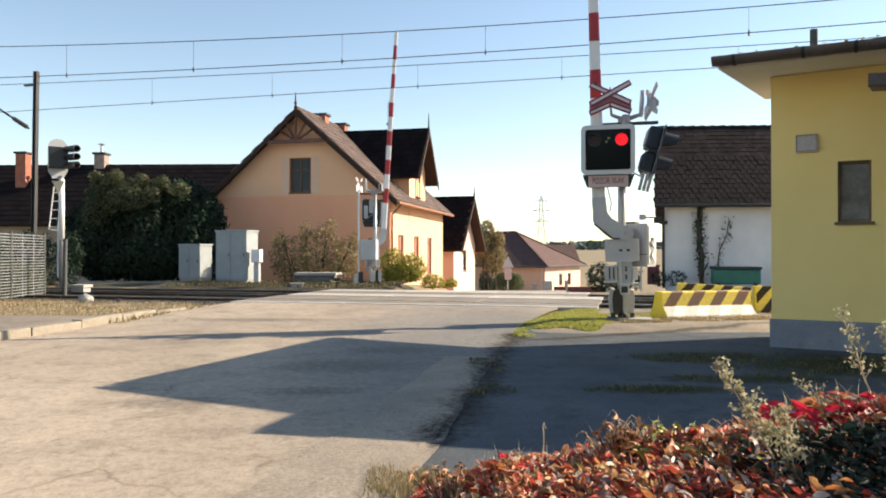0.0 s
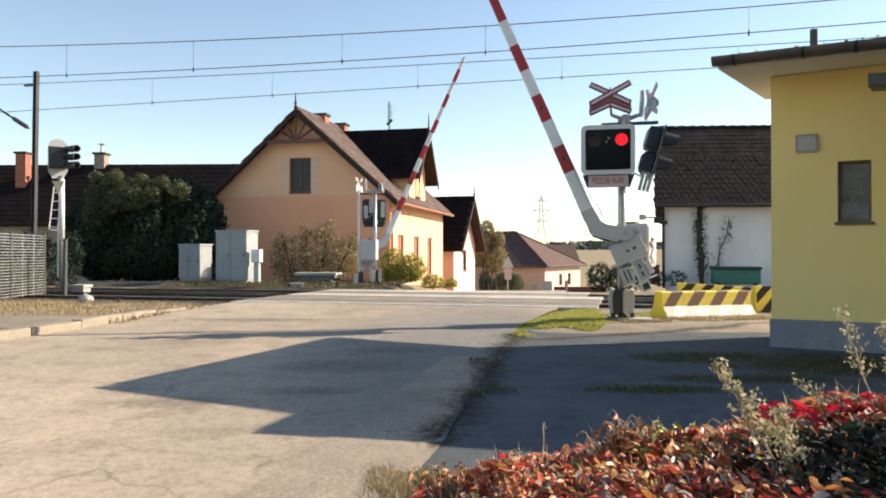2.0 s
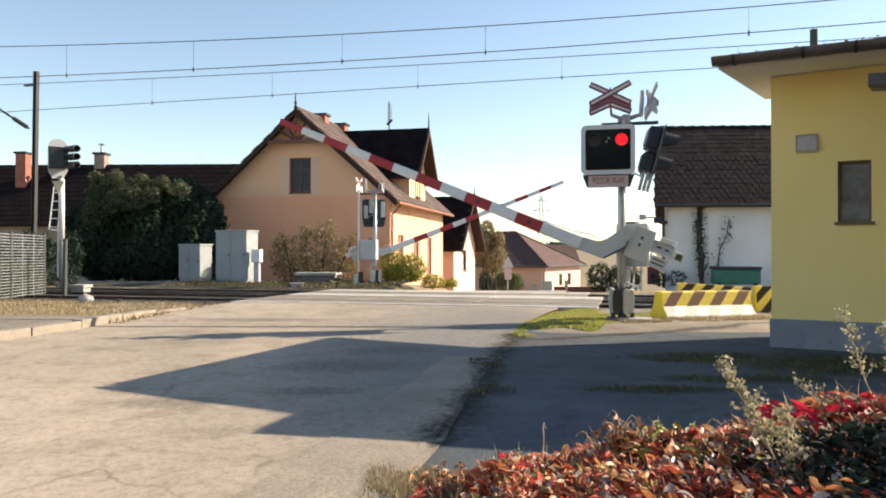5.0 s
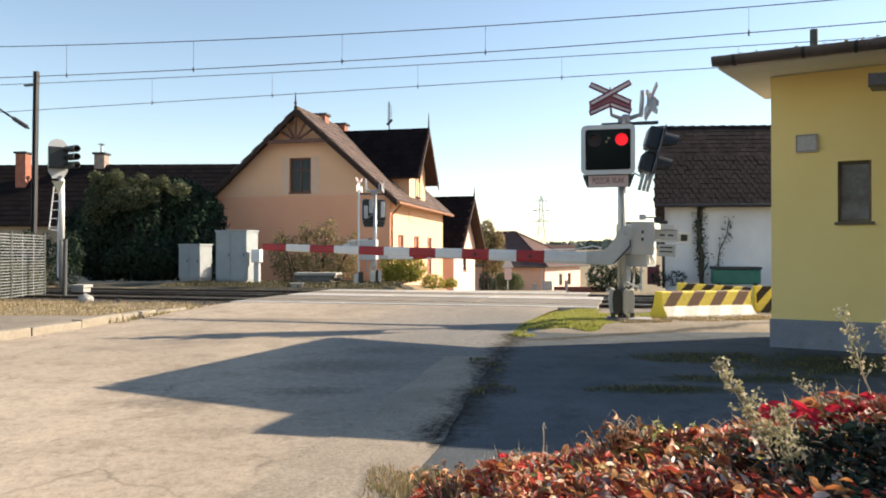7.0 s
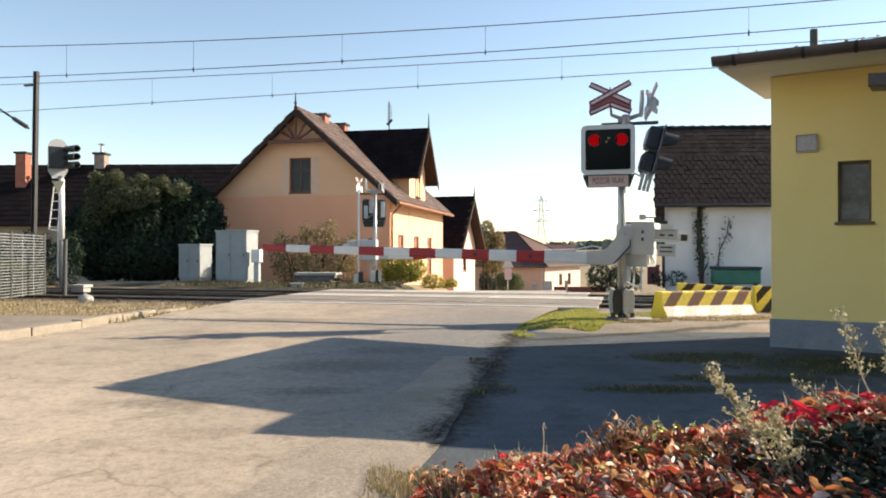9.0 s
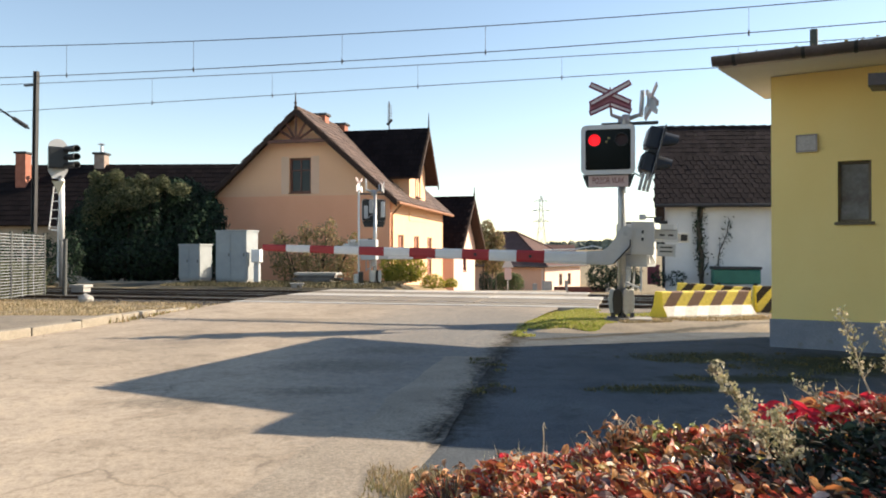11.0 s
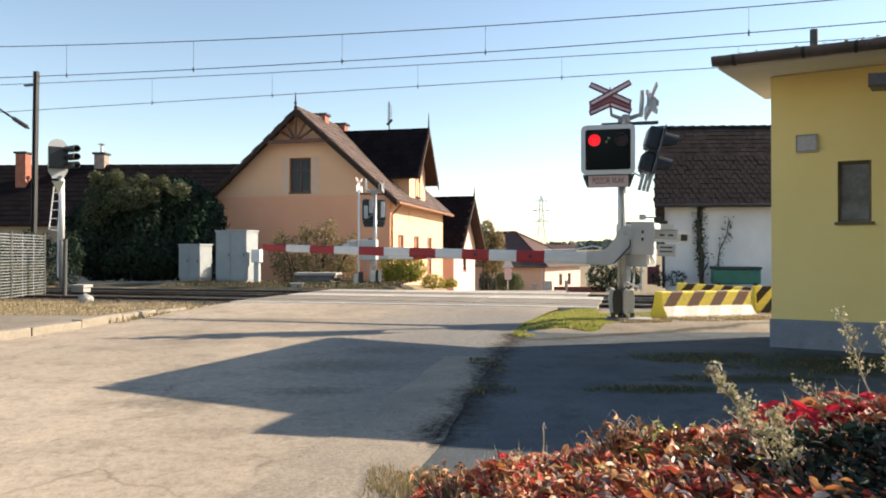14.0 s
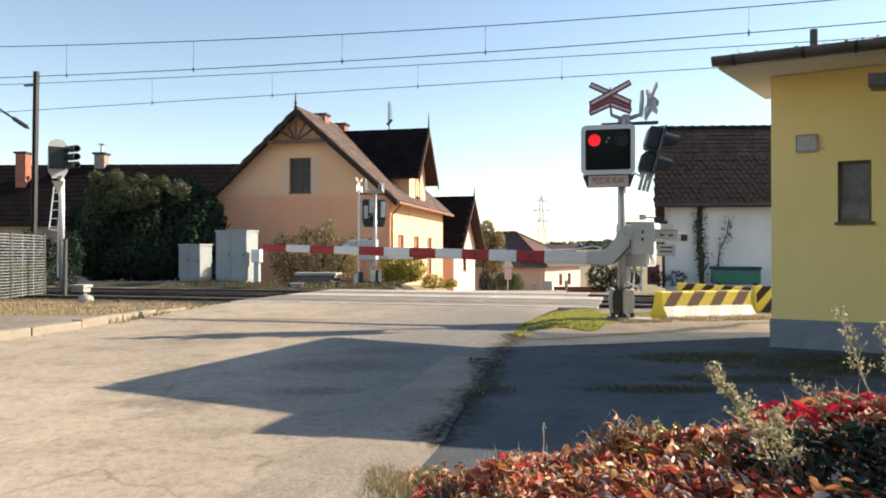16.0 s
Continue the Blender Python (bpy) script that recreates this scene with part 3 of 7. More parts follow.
def make_ground():
    xs = [-2500, -1400, -700, -350, -180, -100, -60, -40] + [-30 + 2 * i for i in range(12)] + [-7 + 0.5 * i for i in range(18)] + [2 + 2 * i for i in range(15)] + [40, 60, 100, 180, 350, 700, 1400, 2500]
    ys = [-900, -400, -150, -60, -25, -12] + [-6 + 2 * i for i in range(10)] + [13 + 0.6 * i for i in range(25)] + [28 + 2 * i for i in range(12)] + [54, 60, 68, 78, 95, 120, 150, 200, 260, 330, 420, 520, 650, 900, 1400, 2200, 3200]
    bm = bmesh.new()
    grid = [[bm.verts.new((x, y, land_z(x, y) - 0.03 - (0.0 if y > 27 or abs(x) > 30 else 0.01 * noise.noise(Vector((x * 0.4, y * 0.4, 0)))))) for x in xs] for y in ys]
    for j in range(len(ys) - 1):
        for i in range(len(xs) - 1):
            bm.faces.new((grid[j][i], grid[j][i + 1], grid[j + 1][i + 1], grid[j + 1][i]))
    solid("ground", bm, SOIL, "dry grassy ground with bare soil", "ground", kind="structure")


def strip(name, ys, left, right, z, material, label, category, cells=8, jag=0.0):
    """A sheet of ground between two edges that are functions of y."""
    bm = bmesh.new()
    rows = []
    for y in ys:
        l, r = left(y), right(y)
        if jag:
            r += jag * noise.noise(Vector((y * 1.7, 3.1, 0))) + 0.5 * jag * noise.noise(Vector((y * 5.0, 8.0, 0)))
        rows.append([bm.verts.new((l + (r - l) * i / cells, y, z(y) + 0.006 * noise.noise(Vector(((l + (r - l) * i / cells) * 0.7, y * 0.7, 2))))) for i in range(cells + 1)])
    for a, b in zip(rows, rows[1:]):
        for i in range(cells):
            bm.faces.new((a[i], a[i + 1], b[i + 1], b[i]))
    return solid(name, bm, material, label, category, kind="structure")


def span(a, b, step):
    n = max(1, round((b - a) / step))
    return [a + (b - a) * i / n for i in range(n + 1)]


make_ground()
strip("road", span(-8, 27, 0.35) + span(28, 72, 2.0), lambda y: road_edge(y)[0], lambda y: road_edge(y)[1] if y < 27 else road_edge(27)[1] + 0.19 * (y - 27),
      lambda y: road_z(y) + 0.008, ASPHALT, "pale worn asphalt road with cracks, rising to the tracks", "road", 14, 0.10)
strip("grit_strip", span(-5, 7.5, 0.25), lambda y: road_edge(y)[1] - 0.55 + 0.2 * noise.noise(Vector((y * 0.8, 1, 0))) - 0.18 * max(0.0, 4.5 - y) + 0.1 * noise.noise(Vector((y * 4.0, 7, 0))), lambda y: road_edge(y)[1] - 0.05, lambda y: 0.014, GRIT,
      "grey gritty edge of the road", "road", 6, 0.10)
strip("apron", span(-4, 10.9, 0.3), lambda y: road_edge(y)[1] - 0.35, lambda y: 9.0, lambda y: 0.0, APRON, "dark patched asphalt beside the yellow hut", "pavement", 12)


def apron_moss(x, y):
    m = noise.noise(Vector((x * 2.2, y * 3.0, 1))) + 0.6 * noise.noise(Vector((x * 7, y * 9, 4))) + 0.5 * noise.noise(Vector((x * 22, y * 22, 4)))
    near = max(1 - ((x - px) / rx) ** 2 - ((y - py) / ry) ** 2 for px, py, rx, ry in MOSS_PATCHES)
    return near > 0 and m > 0.30 - 0.45 * near


strip("footpath", span(-6, 11.4, 0.4), lambda y: -12.0, lambda y: road_edge(y)[0] - 0.17, lambda y: 0.10, DUST, "dusty footpath behind a kerb", "pavement", 10)


def verge_z(x, y):
    """The slightly raised verge on which the barrier and the striped blocks stand."""
    return 0.068 * ease((y - 9.6) / 1.0) * ease((x - road_edge(y)[1] - 0.02) / 0.5)


def verge():
    bm = bmesh.new()
    xs, ys = span(1.0, 9.0, 0.25), span(9.5, 13.4, 0.2)
    grid = [[bm.verts.new((x, y, verge_z(x, y) - 0.012 + 0.006 * noise.noise(Vector((x * 2, y * 2, 0))))) for x in xs] for y in ys]
    for j in range(len(ys) - 1):
        for i in range(len(xs) - 1):
            if xs[i] > road_edge(ys[j])[1] - 0.4 and ys[j + 1] < 16.2 - 0.25 * xs[i] - 1.6:
                bm.faces.new((grid[j][i], grid[j][i + 1], grid[j + 1][i + 1], grid[j + 1][i]))
    bmesh.ops.delete(bm, geom=[v for v in bm.verts if not v.link_faces], context="VERTS")
    solid("verge", bm, DUST, "raised dusty verge before the tracks", "ground", kind="structure")


verge()


def trackside():
    """Dark ground between the far track and the houses."""
    bm = bmesh.new()
    xs, ys = span(-22.0, -0.2, 0.5), span(21.5, 30.0, 0.3)
    grid = [[bm.verts.new((x, y, land_z(x, y) - 0.012 + 0.012 * noise.noise(Vector((x, y, 3))))) for x in xs] for y in ys]
    for j in range(len(ys) - 1):
        for i in range(len(xs) - 1):
            if ys[j] > 22.3 - 0.25 * xs[i] and xs[i + 1] < road_edge(ys[j])[0] - 0.1:
                bm.faces.new((grid[j][i], grid[j][i + 1], grid[j + 1][i + 1], grid[j + 1][i]))
    bmesh.ops.delete(bm, geom=[v for v in bm.verts if not v.link_faces], context="VERTS")
    solid("trackside", bm, DULL_SOIL, "dark soil behind the tracks", "ground", kind="structure")


trackside()

TURN = -14.05
TRACKS = {"near": pose(0, 16.2, 0, 0, 0, TURN), "far": pose(0, 20.3, -0.10, 0, 0, TURN)}
RAIL_Z = 0.055


def track(m, label):
    t = thing("railway_track", m, label, "railway track", "railway tracks", "structure")
    for side in (-0.7525, 0.7525):
        bm = bmesh.new()
        prism(bm, [(-0.035, 0.03), (0.035, 0.03), (0.035, 0), (0.01, -0.02), (0.01, -0.10), (0.07, -0.12), (0.07, -0.135), (-0.07, -0.135), (-0.07, -0.12), (-0.01, -0.10), (-0.01, -0.02), (-0.035, 0)], -45, 75)
        r = part("rail", bm, RAIL, t, "rusty steel rail", at=pose(0, side, RAIL_Z - 0.03, 0, 0, 90))
        part("rail_head", BOX(-0.033, -45, 0.026, 0.033, 75, 0.033), RAIL_TOP, r, "polished running surface")
    bm = bmesh.new()
    box(bm, -0.13, -1.25, -0.10, 0.13, 1.25, 0.0, 0.02)
    me = finish(bm, "sleeper", SLEEPER)
    for i in range(-36, 24):
        if -8 < i < 7:
            continue
        s = new("sleeper", me)
        s.parent = t
        s.location = (i * 0.62, 0, -0.03)
    rnd = random.Random(len(label))
    verts, faces = [], []
    bed = [(-1.9, -0.06), (-1.45, -0.012), (1.45, -0.012), (1.9, -0.06)]
    for x in (-75, 45):
        verts += [(x, y, z) for y, z in bed]
    faces += [(0, 1, 5, 4), (1, 2, 6, 5), (2, 3, 7, 6)]
    for _ in range(5200):
        x, y = rnd.uniform(-20, 13), rnd.uniform(-1.8, 1.8)
        if -4.6 < x < 4.0:
            continue
        k = rnd.uniform(0.02, 0.05)
        z = -0.02 if abs(y) < 1.45 else -0.02 - 0.12 * (abs(y) - 1.45)
        n = len(verts)
        verts += [(x + k * rnd.uniform(0.6, 1.2), y, z), (x, y + k, z), (x - k, y + rnd.uniform(-0.01, 0.01), z), (x, y - k, z), (x + rnd.uniform(-0.01, 0.01), y, z + k * rnd.uniform(0.7, 1.3))]
        faces += [(n, n + 1, n + 4), (n + 1, n + 2, n + 4), (n + 2, n + 3, n + 4), (n + 3, n, n + 4)]
    b = new("ballast", from_lists("ballast", verts, faces, BALLAST))
    b.parent = t
    b["kind"] = "stuff"
    return t


def crossing_panels(m, x0, x1):
    """Concrete slabs between and beside the rails."""
    t = thing("crossing_deck", m, "pale concrete slabs of the level crossing between the rails", "crossing deck", "crossing decks", "structure")
    n = round((x1 - x0) / 2.5)
    w = (x1 - x0) / n
    for y0, y1, stone in ((-1.75, -1.42, CONCRETE), (-1.40, -0.84, DECK), (-0.65, 0.65, DECK), (0.84, 1.75, PALE_DECK)):
        bm = bmesh.new()
        box(bm, 0.012, y0, -0.12, w - 0.012, y1, 0.0, 0.012)
        me = finish(bm, "slab", stone)
        for i in range(n):
            s = new("slab", me)
            s.parent = t
            s.location = (x0 + i * w, 0, RAIL_Z + 0.004)
    return t


track(TRACKS["near"], "railway track with rusty rails on dark ballast")
track(TRACKS["far"], "second railway track with rusty rails on dark ballast")
crossing_panels(TRACKS["near"], -4.2, 3.4)
crossing_panels(TRACKS["far"], -4.0, 3.9)


def kerbs():
    t = thing("kerb", pose(0, 0, 0), "worn pale concrete kerb stones along the road", "kerb", "", "structure")
    bm = bmesh.new()
    box(bm, -0.085, 0.004, -0.22, 0.085, 0.996, 0.0, 0.02)
    me = finish(bm, "kerb_stone", KERB)
    rnd = random.Random(4)
    y = 2.4
    while y < 13.6:
        s = new("kerb_stone", me)
        s.parent = t
        s.matrix_basis = pose(road_edge(y)[0] - 0.085, y, 0.118 + rnd.uniform(-0.02, 0.012) - 0.02 * max(0, y - 11), rnd.uniform(-0.5, 0.5), rnd.uniform(-1.5, 1.5), -7.97 + rnd.uniform(-0.6, 0.6))
        y += 1.0


kerbs()


# ---- barriers with signals ----
def rounded(w, h, r, n=5):
    """A rectangle outline with rounded corners, centred."""
    pts = []
    for cx, cz, a0 in ((w / 2 - r, h / 2 - r, 0), (-w / 2 + r, h / 2 - r, 90), (-w / 2 + r, -h / 2 + r, 180), (w / 2 - r, -h / 2 + r, 270)):
        for i in range(n + 1):
            a = radians(a0 + 90 * i / n)
            pts.append((cx + r * math.cos(a), cz + r * math.sin(a)))
    return pts


def ring_plate(bm, outer, inner, y0, y1):
    """A frame between two outlines with the same number of points."""
    rows = [[bm.verts.new((x, y, z)) for x, z in o] for o, y in ((outer, y0), (inner, y0), (inner, y1), (outer, y1))]
    n = len(outer)
    for k in range(4):
        a, b = rows[k], rows[(k + 1) % 4]
        for i in range(n):
            j = (i + 1) % n
            bm.faces.new((a[i], a[j], b[j], b[i]))


def circle(cx, cz, r, n=24):
    return [(cx + r * math.cos(2 * math.pi * i / n), cz + r * math.sin(2 * math.pi * i / n)) for i in range(n)]


def plate_with_holes(bm, w, h, holes, r, y0, y1):
    """A plate with two round holes: each hole sits in a square cell, the rest is filled with plain bars."""
    cell = r * 1.25
    cz = holes[0][1]
    n = 24
    for cx, _ in holes:
        sq = []
        for i in range(n):
            a = 2 * math.pi * i / n
            k = cell / max(abs(math.cos(a)), abs(math.sin(a)))
            sq.append((cx + k * math.cos(a), cz + k * math.sin(a)))
        ring_plate(bm, sq, circle(cx, cz, r, n), y0, y1)
    xs = sorted(c[0] for c in holes)
    box(bm, -w / 2, y0, cz - cell, xs[0] - cell, y1, cz + cell)
    box(bm, xs[0] + cell, y0, cz - cell, xs[1] - cell, y1, cz + cell)
    box(bm, xs[1] + cell, y0, cz - cell, w / 2, y1, cz + cell)
    box(bm, -w / 2, y0, cz + cell, w / 2, y1, h / 2)
    box(bm, -w / 2, y0, -h / 2, w / 2, y1, cz - cell)


def lettering(words, size, material, parent, m):
    cu = bpy.data.curves.new("lettering", "FONT")
    cu.body, cu.size, cu.extrude, cu.align_x, cu.align_y = words, size, 0.002, "CENTER", "CENTER"
    ob = bpy.data.objects.new("lettering", cu)
    scene.collection.objects.link(ob)
    dep = bpy.context.evaluated_depsgraph_get()
    me = bpy.data.meshes.new_from_object(ob.evaluated_get(dep))
    bpy.data.objects.remove(ob)
    me.materials.clear()
    me.materials.append(material)
    o = new("lettering", me)
    o.parent = parent
    o.matrix_basis = m
    return o


def warning_cross(parent, m, scale=1.0, edge=CROSS_RED, edge_label="red edge of the cross", fill=FADED_RED):
    """A saltire with a second chevron below, white bars with red edges. Lies in x and z, faces -y."""
    holder = part("warning_cross", ROD((0, 0.05, -0.05), (0, 0.05, 0.22), 0.018, None, 8), GALVANISED, parent, "white warning cross with red edges", at=m)
    k = scale

    def bar(x0, z0, x1, z1, width, name, y):
        v = Vector((x1 - x0, 0, z1 - z0))
        a = math.degrees(math.atan2(v.z, v.x))
        at = pose((x0 + x1) / 2, y, (z0 + z1) / 2, 0, -a, 0)
        L = v.length / 2
        part(name, BOX(-L, -0.008, -width / 2, L, 0.008, width / 2, 0.004), edge, holder, edge_label, at=at)
        part(name, BOX(-L + 0.01, 0.009, -width / 2 + 0.012, L - 0.01, 0.013, width / 2 - 0.012), SIGN_FACE, holder, "pale back of the cross", at=at)
        part(name, BOX(-L + 0.022, -0.012, -width / 2 + 0.030, L - 0.022, -0.004, width / 2 - 0.030), CROSS_WHITE, holder, "white bar of the cross", at=at)

    bm = bmesh.new()
    prism(bm, [(x * k, z * k) for x, z in ((-0.325, -0.03), (0.0, 0.11), (0.325, -0.03), (0.325, -0.20), (0.0, -0.07), (-0.325, -0.20))], 0.010, 0.018)
    part("filler_plate", bm, fill, holder, "faded plate between cross and chevron")
    bar(-0.315 * k, 0.27 * k, 0.315 * k, -0.055 * k, 0.098 * k, "cross_bar", 0.0)
    bar(-0.315 * k, -0.055 * k, 0.315 * k, 0.27 * k, 0.098 * k, "cross_bar", -0.02)
    bar(-0.325 * k, -0.195 * k, 0.01 * k, -0.055 * k, 0.092 * k, "chevron_bar", 0.0)
    bar(-0.01 * k, -0.055 * k, 0.325 * k, -0.195 * k, 0.092 * k, "chevron_bar", -0.006)
    return holder


LENS_X, LENS_Z = 0.21, 0.155


def signal_panel(parent, m, name="signal_panel", w=0.84, h=0.785):
    """A boxed warning signal: housing, pale frame, dark face with two round lamps; an added sliding shutter and filter
    behind it imitate their flashing.
    """
    bm = bmesh.new()
    ring_plate(bm, rounded(w - 0.03, h - 0.03, 0.06), rounded(w - 0.09, h - 0.09, 0.05), -0.02, 0.10)
    prism(bm, rounded(w - 0.03, h - 0.03, 0.06), 0.10, 0.13)
    p = part(name, bm, BLACK, parent, "black signal housing", at=m)
    bm = bmesh.new()
    ring_plate(bm, rounded(w, h, 0.085), rounded(w - 0.14, h - 0.14, 0.035), -0.05, 0.0)
    part("frame", bm, PALE_PAINT, p, "pale rounded frame")
    bm = bmesh.new()
    plate_with_holes(bm, w - 0.12, h - 0.12, [(-LENS_X, LENS_Z), (LENS_X, LENS_Z)], 0.094, -0.022, -0.014)
    part("face_plate", bm, DARK_GLASS, p, "glossy black face")
    for sx in (-LENS_X, LENS_X):
        bm = bmesh.new()
        rod(bm, (sx, 0.03, LENS_Z), (sx, 0.045, LENS_Z), 0.115, None, 24)
        part("lamp", bm, RED_GLOW, p, "round red warning lamp")
        bm = bmesh.new()
        ring_plate(bm, circle(sx, LENS_Z, 0.106), circle(sx, LENS_Z, 0.094), -0.045, -0.022)
        part("lamp_rim", bm, BLACK, p)
    for k in (-1, 1):
        part("lamp_mark", BOX(-0.012 + k * 0.018 - 0.012, -0.03, LENS_Z + k * 0.028 - 0.014, 0.012 + k * 0.018, -0.022, LENS_Z + k * 0.028 + 0.014, 0.003), AMBER, p, "small dull amber mark")
    # added parts that imitate the switching and fading of the lamps
    shutter = part("shutter", BOX(-0.14, -0.004, -0.14, 0.14, 0.004, 0.14, 0.003), DULL_RED, p, "added shutter that imitates an unlit lamp", at=pose(-LENS_X, 0.008, LENS_Z))
    smoke, nodes, links, b = shader("smoked_filter", 0.4)
    clear = nodes.new("ShaderNodeBsdfTransparent")
    clear.inputs[0].default_value = (0.45, 0.40, 0.40, 1)
    links.new(clear.outputs[0], nodes["Material Output"].inputs[0])
    dimmer = part("smoked_filter", BOX(-0.32, -0.002, -0.10, 0.32, 0.002, 0.10), smoke, p, "added filter that imitates fading lamps", at=pose(0, -0.008, LENS_Z - 0.23))
    return p, (shutter, dimmer)


def barrier(m, label, pivot_z, reach, first, stripe, stripes, coupling, hand=1, back=False):
    """A level-crossing barrier with its signal. Local x runs along the track; the arm points to -x when closed and the signal faces -y."""
    t = thing("railway_barrier", m, label, "barrier", "level crossing barriers")
    part("foundation", BOX(-0.24, -0.24, -0.05, 0.24, 0.22, 0.03, 0.02), SLEEPER, t, "concrete foundation block")
    part("post", ROD((0, 0, 0.03), (0, 0, 3.25), 0.066, 0.062, 16), GALVANISED, t, "grey steel post", smooth=True)
    for x, y, wide, mt, lab in ((-0.15, 0.03, 0.95, FOOT_PALE, "pale foot cover"), (-0.07, -0.06, 1.25, FOOT_DARK, "dark brown foot cover"), (0.06, 0.0, 1.0, FOOT_PALE, "pale foot cover"), (0.14, 0.05, 0.95, FOOT_PALE, "pale foot cover")):
        bm = bmesh.new()
        prism(bm, [(-0.038, 0.08), (0.038, 0.08), (0.058, 0.18), (0.062, 0.36), (0.045, 0.46), (0.02, 0.49), (-0.02, 0.49), (-0.045, 0.46), (-0.062, 0.36), (-0.058, 0.18)], -0.13, 0.12)
        bmesh.ops.bevel(bm, geom=list(bm.edges), offset=0.014, segments=2, affect="EDGES")
        part("foot_cover", bm, mt, t, lab, at=pose(x, y, 0.0) @ Matrix.Diagonal((wide, 1, 1, 1)))
    for x in (-0.14, 0.02, 0.16):
        part("anchor_leg", BOX(x - 0.035, -0.12, 0.03, x + 0.035, 0.10, 0.11, 0.008), DARK_STEEL, t, "dark anchor leg")
    part("base_slab", BOX(0.10, -0.34, -0.04, 0.46, 0.05, 0.035, 0.015), CONCRETE, t, "pale concrete slab")
    if not back:
        part("connection_box", BOX(0.03, -0.03, 0.52, 0.12, 0.09, 0.80, 0.015), PALE_PAINT, t, "pale connection box")
    h = part("drive_housing", BOX(-0.27, -0.17, pivot_z - 0.53, 0.27, 0.19, pivot_z + 0.17, 0.02), GREY_PAINT, t, "grey drive housing", at=pose(0.22, 0.22, 0, 0, 0, -24))
    part("housing_lid", BOX(-0.12, -0.12, pivot_z + 0.17, 0.04, 0.06, pivot_z + 0.205, 0.01), DARK_STEEL, h)
    part("housing_seam", BOX(-0.265, -0.176, pivot_z - 0.335, 0.265, -0.17, pivot_z - 0.325), DARK_STEEL, h)
    # paler paint on this side puts its sunlight into the colour
    part("housing_door", BOX(0.272, -0.14, pivot_z - 0.48, 0.284, 0.16, pivot_z + 0.13, 0.004), PALE_PAINT, h, "side door, paler for the sunlit face")
    part("lock", BOX(0.284, -0.05, pivot_z - 0.20, 0.30, 0.02, pivot_z - 0.06, 0.004), DARK_STEEL, h)
    bm = bmesh.new()
    for q0, q1 in zip(((0.30, -0.10, -0.12), (0.31, 0.02, -0.24), (0.30, -0.08, -0.34)), ((0.31, 0.02, -0.24), (0.30, -0.08, -0.34), (0.31, 0.04, -0.46))):
        rod(bm, (q0[0], q0[1], pivot_z + q0[2]), (q1[0], q1[1], pivot_z + q1[2]), 0.016, None, 6)
    part("cable_loop", bm, WHITE_PAINT, h, "white cable loop")
    part("cable_box", BOX(-0.02, -0.02, 0.62, 0.14, 0.12, 0.86, 0.02), GREY_PAINT, t)
    bm = bmesh.new()
    for a, b in (((0.30, -0.1, 0.45), (0.30, -0.1, 0.86)), ((0.16, 0.1, 0.3), (0.2, 0.1, 0.86)), ((0.0, 0.0, 0.62), (0.30, -0.1, 0.5))):
        rod(bm, a, b, 0.018, None, 6)
    part("cable_pipe", bm, GREY_PAINT, t)
    # arm
    bm = bmesh.new()
    drop = 0.41
    prism(bm, [(0.10, 0.09), (0.03, 0.125), (-0.05, 0.115), (-0.11, 0.04), (-0.17, -0.10), (-0.25, -0.22), (-0.34, -0.285), (-0.60, -0.30), (-0.60, -0.50), (-0.22, -0.51), (-0.14, -0.47), (0.02, -0.31), (0.09, -0.20)], -0.06, 0.06)
    bmesh.ops.bevel(bm, geom=[e for e in bm.edges if abs(e.verts[0].co.y - e.verts[1].co.y) < 1e-4], offset=0.012, segments=2, affect="EDGES")
    arm = part("barrier_arm", bm, GREY_PAINT, t, "grey cranked barrier arm", at=pose(0.06, -0.135, pivot_z))
    part("hub", ROD((0, -0.072, 0), (0, 0.09, 0), 0.115, None, 20), GREY_PAINT, arm, "round hub")
    part("hub_bolt", ROD((0, -0.095, 0), (0, -0.07, 0), 0.04, None, 12), GALVANISED, arm, "steel hub bolt")
    bm = bmesh.new()
    for a, b in (((0.075, -0.072, -0.09), (0.075, -0.072, -0.20)), ((0.075, -0.072, -0.20), (-0.02, -0.072, -0.31)), ((-0.02, -0.072, -0.31), (-0.17, -0.072, -0.49))):
        rod(bm, a, b, 0.012, None, 6)
    part("cable", bm, DARK_STEEL, arm)
    plate = part("counter_plate", BOX(0.085, -0.030, -0.33, 0.44, 0.02, 0.20, 0.012), GREY_PAINT, arm, "grey counterweight carrier plate")
    for z in (-0.085, 0.03):
        part("slot", BOX(0.245, -0.038, z - 0.022, 0.28, -0.031, z + 0.03, 0.003), BLACK, plate)
    part("slot_rim", BOX(0.252, -0.036, -0.05, 0.272, -0.031, 0.0, 0.003), PALE_PAINT, plate)
    beam = part("counter_beam", BOX(0.44, -0.03, -0.075, 0.80, 0.05, 0.06, 0.008), GREY_PAINT, arm, "grey counterweight beam")
    part("flange", BOX(0.42, -0.06, -0.115, 0.80, 0.08, -0.078, 0.006), PALE_PAINT, beam, "pale bottom flange")
    part("flange", BOX(0.44, -0.05, 0.062, 0.79, 0.07, 0.085, 0.006), GALVANISED, beam, "steel top flange")
    for x in (0.56, 0.69):
        part("slot", BOX(x - 0.04, -0.037, -0.022, x + 0.04, -0.031, 0.008, 0.003), DARK_STEEL, beam)
    for x in (0.43, 0.785):
        part("end_plate", BOX(x, -0.08, -0.13, x + 0.018, 0.10, 0.19 if x > 0.6 else 0.12, 0.004), PALE_PAINT, beam, "pale end plate")
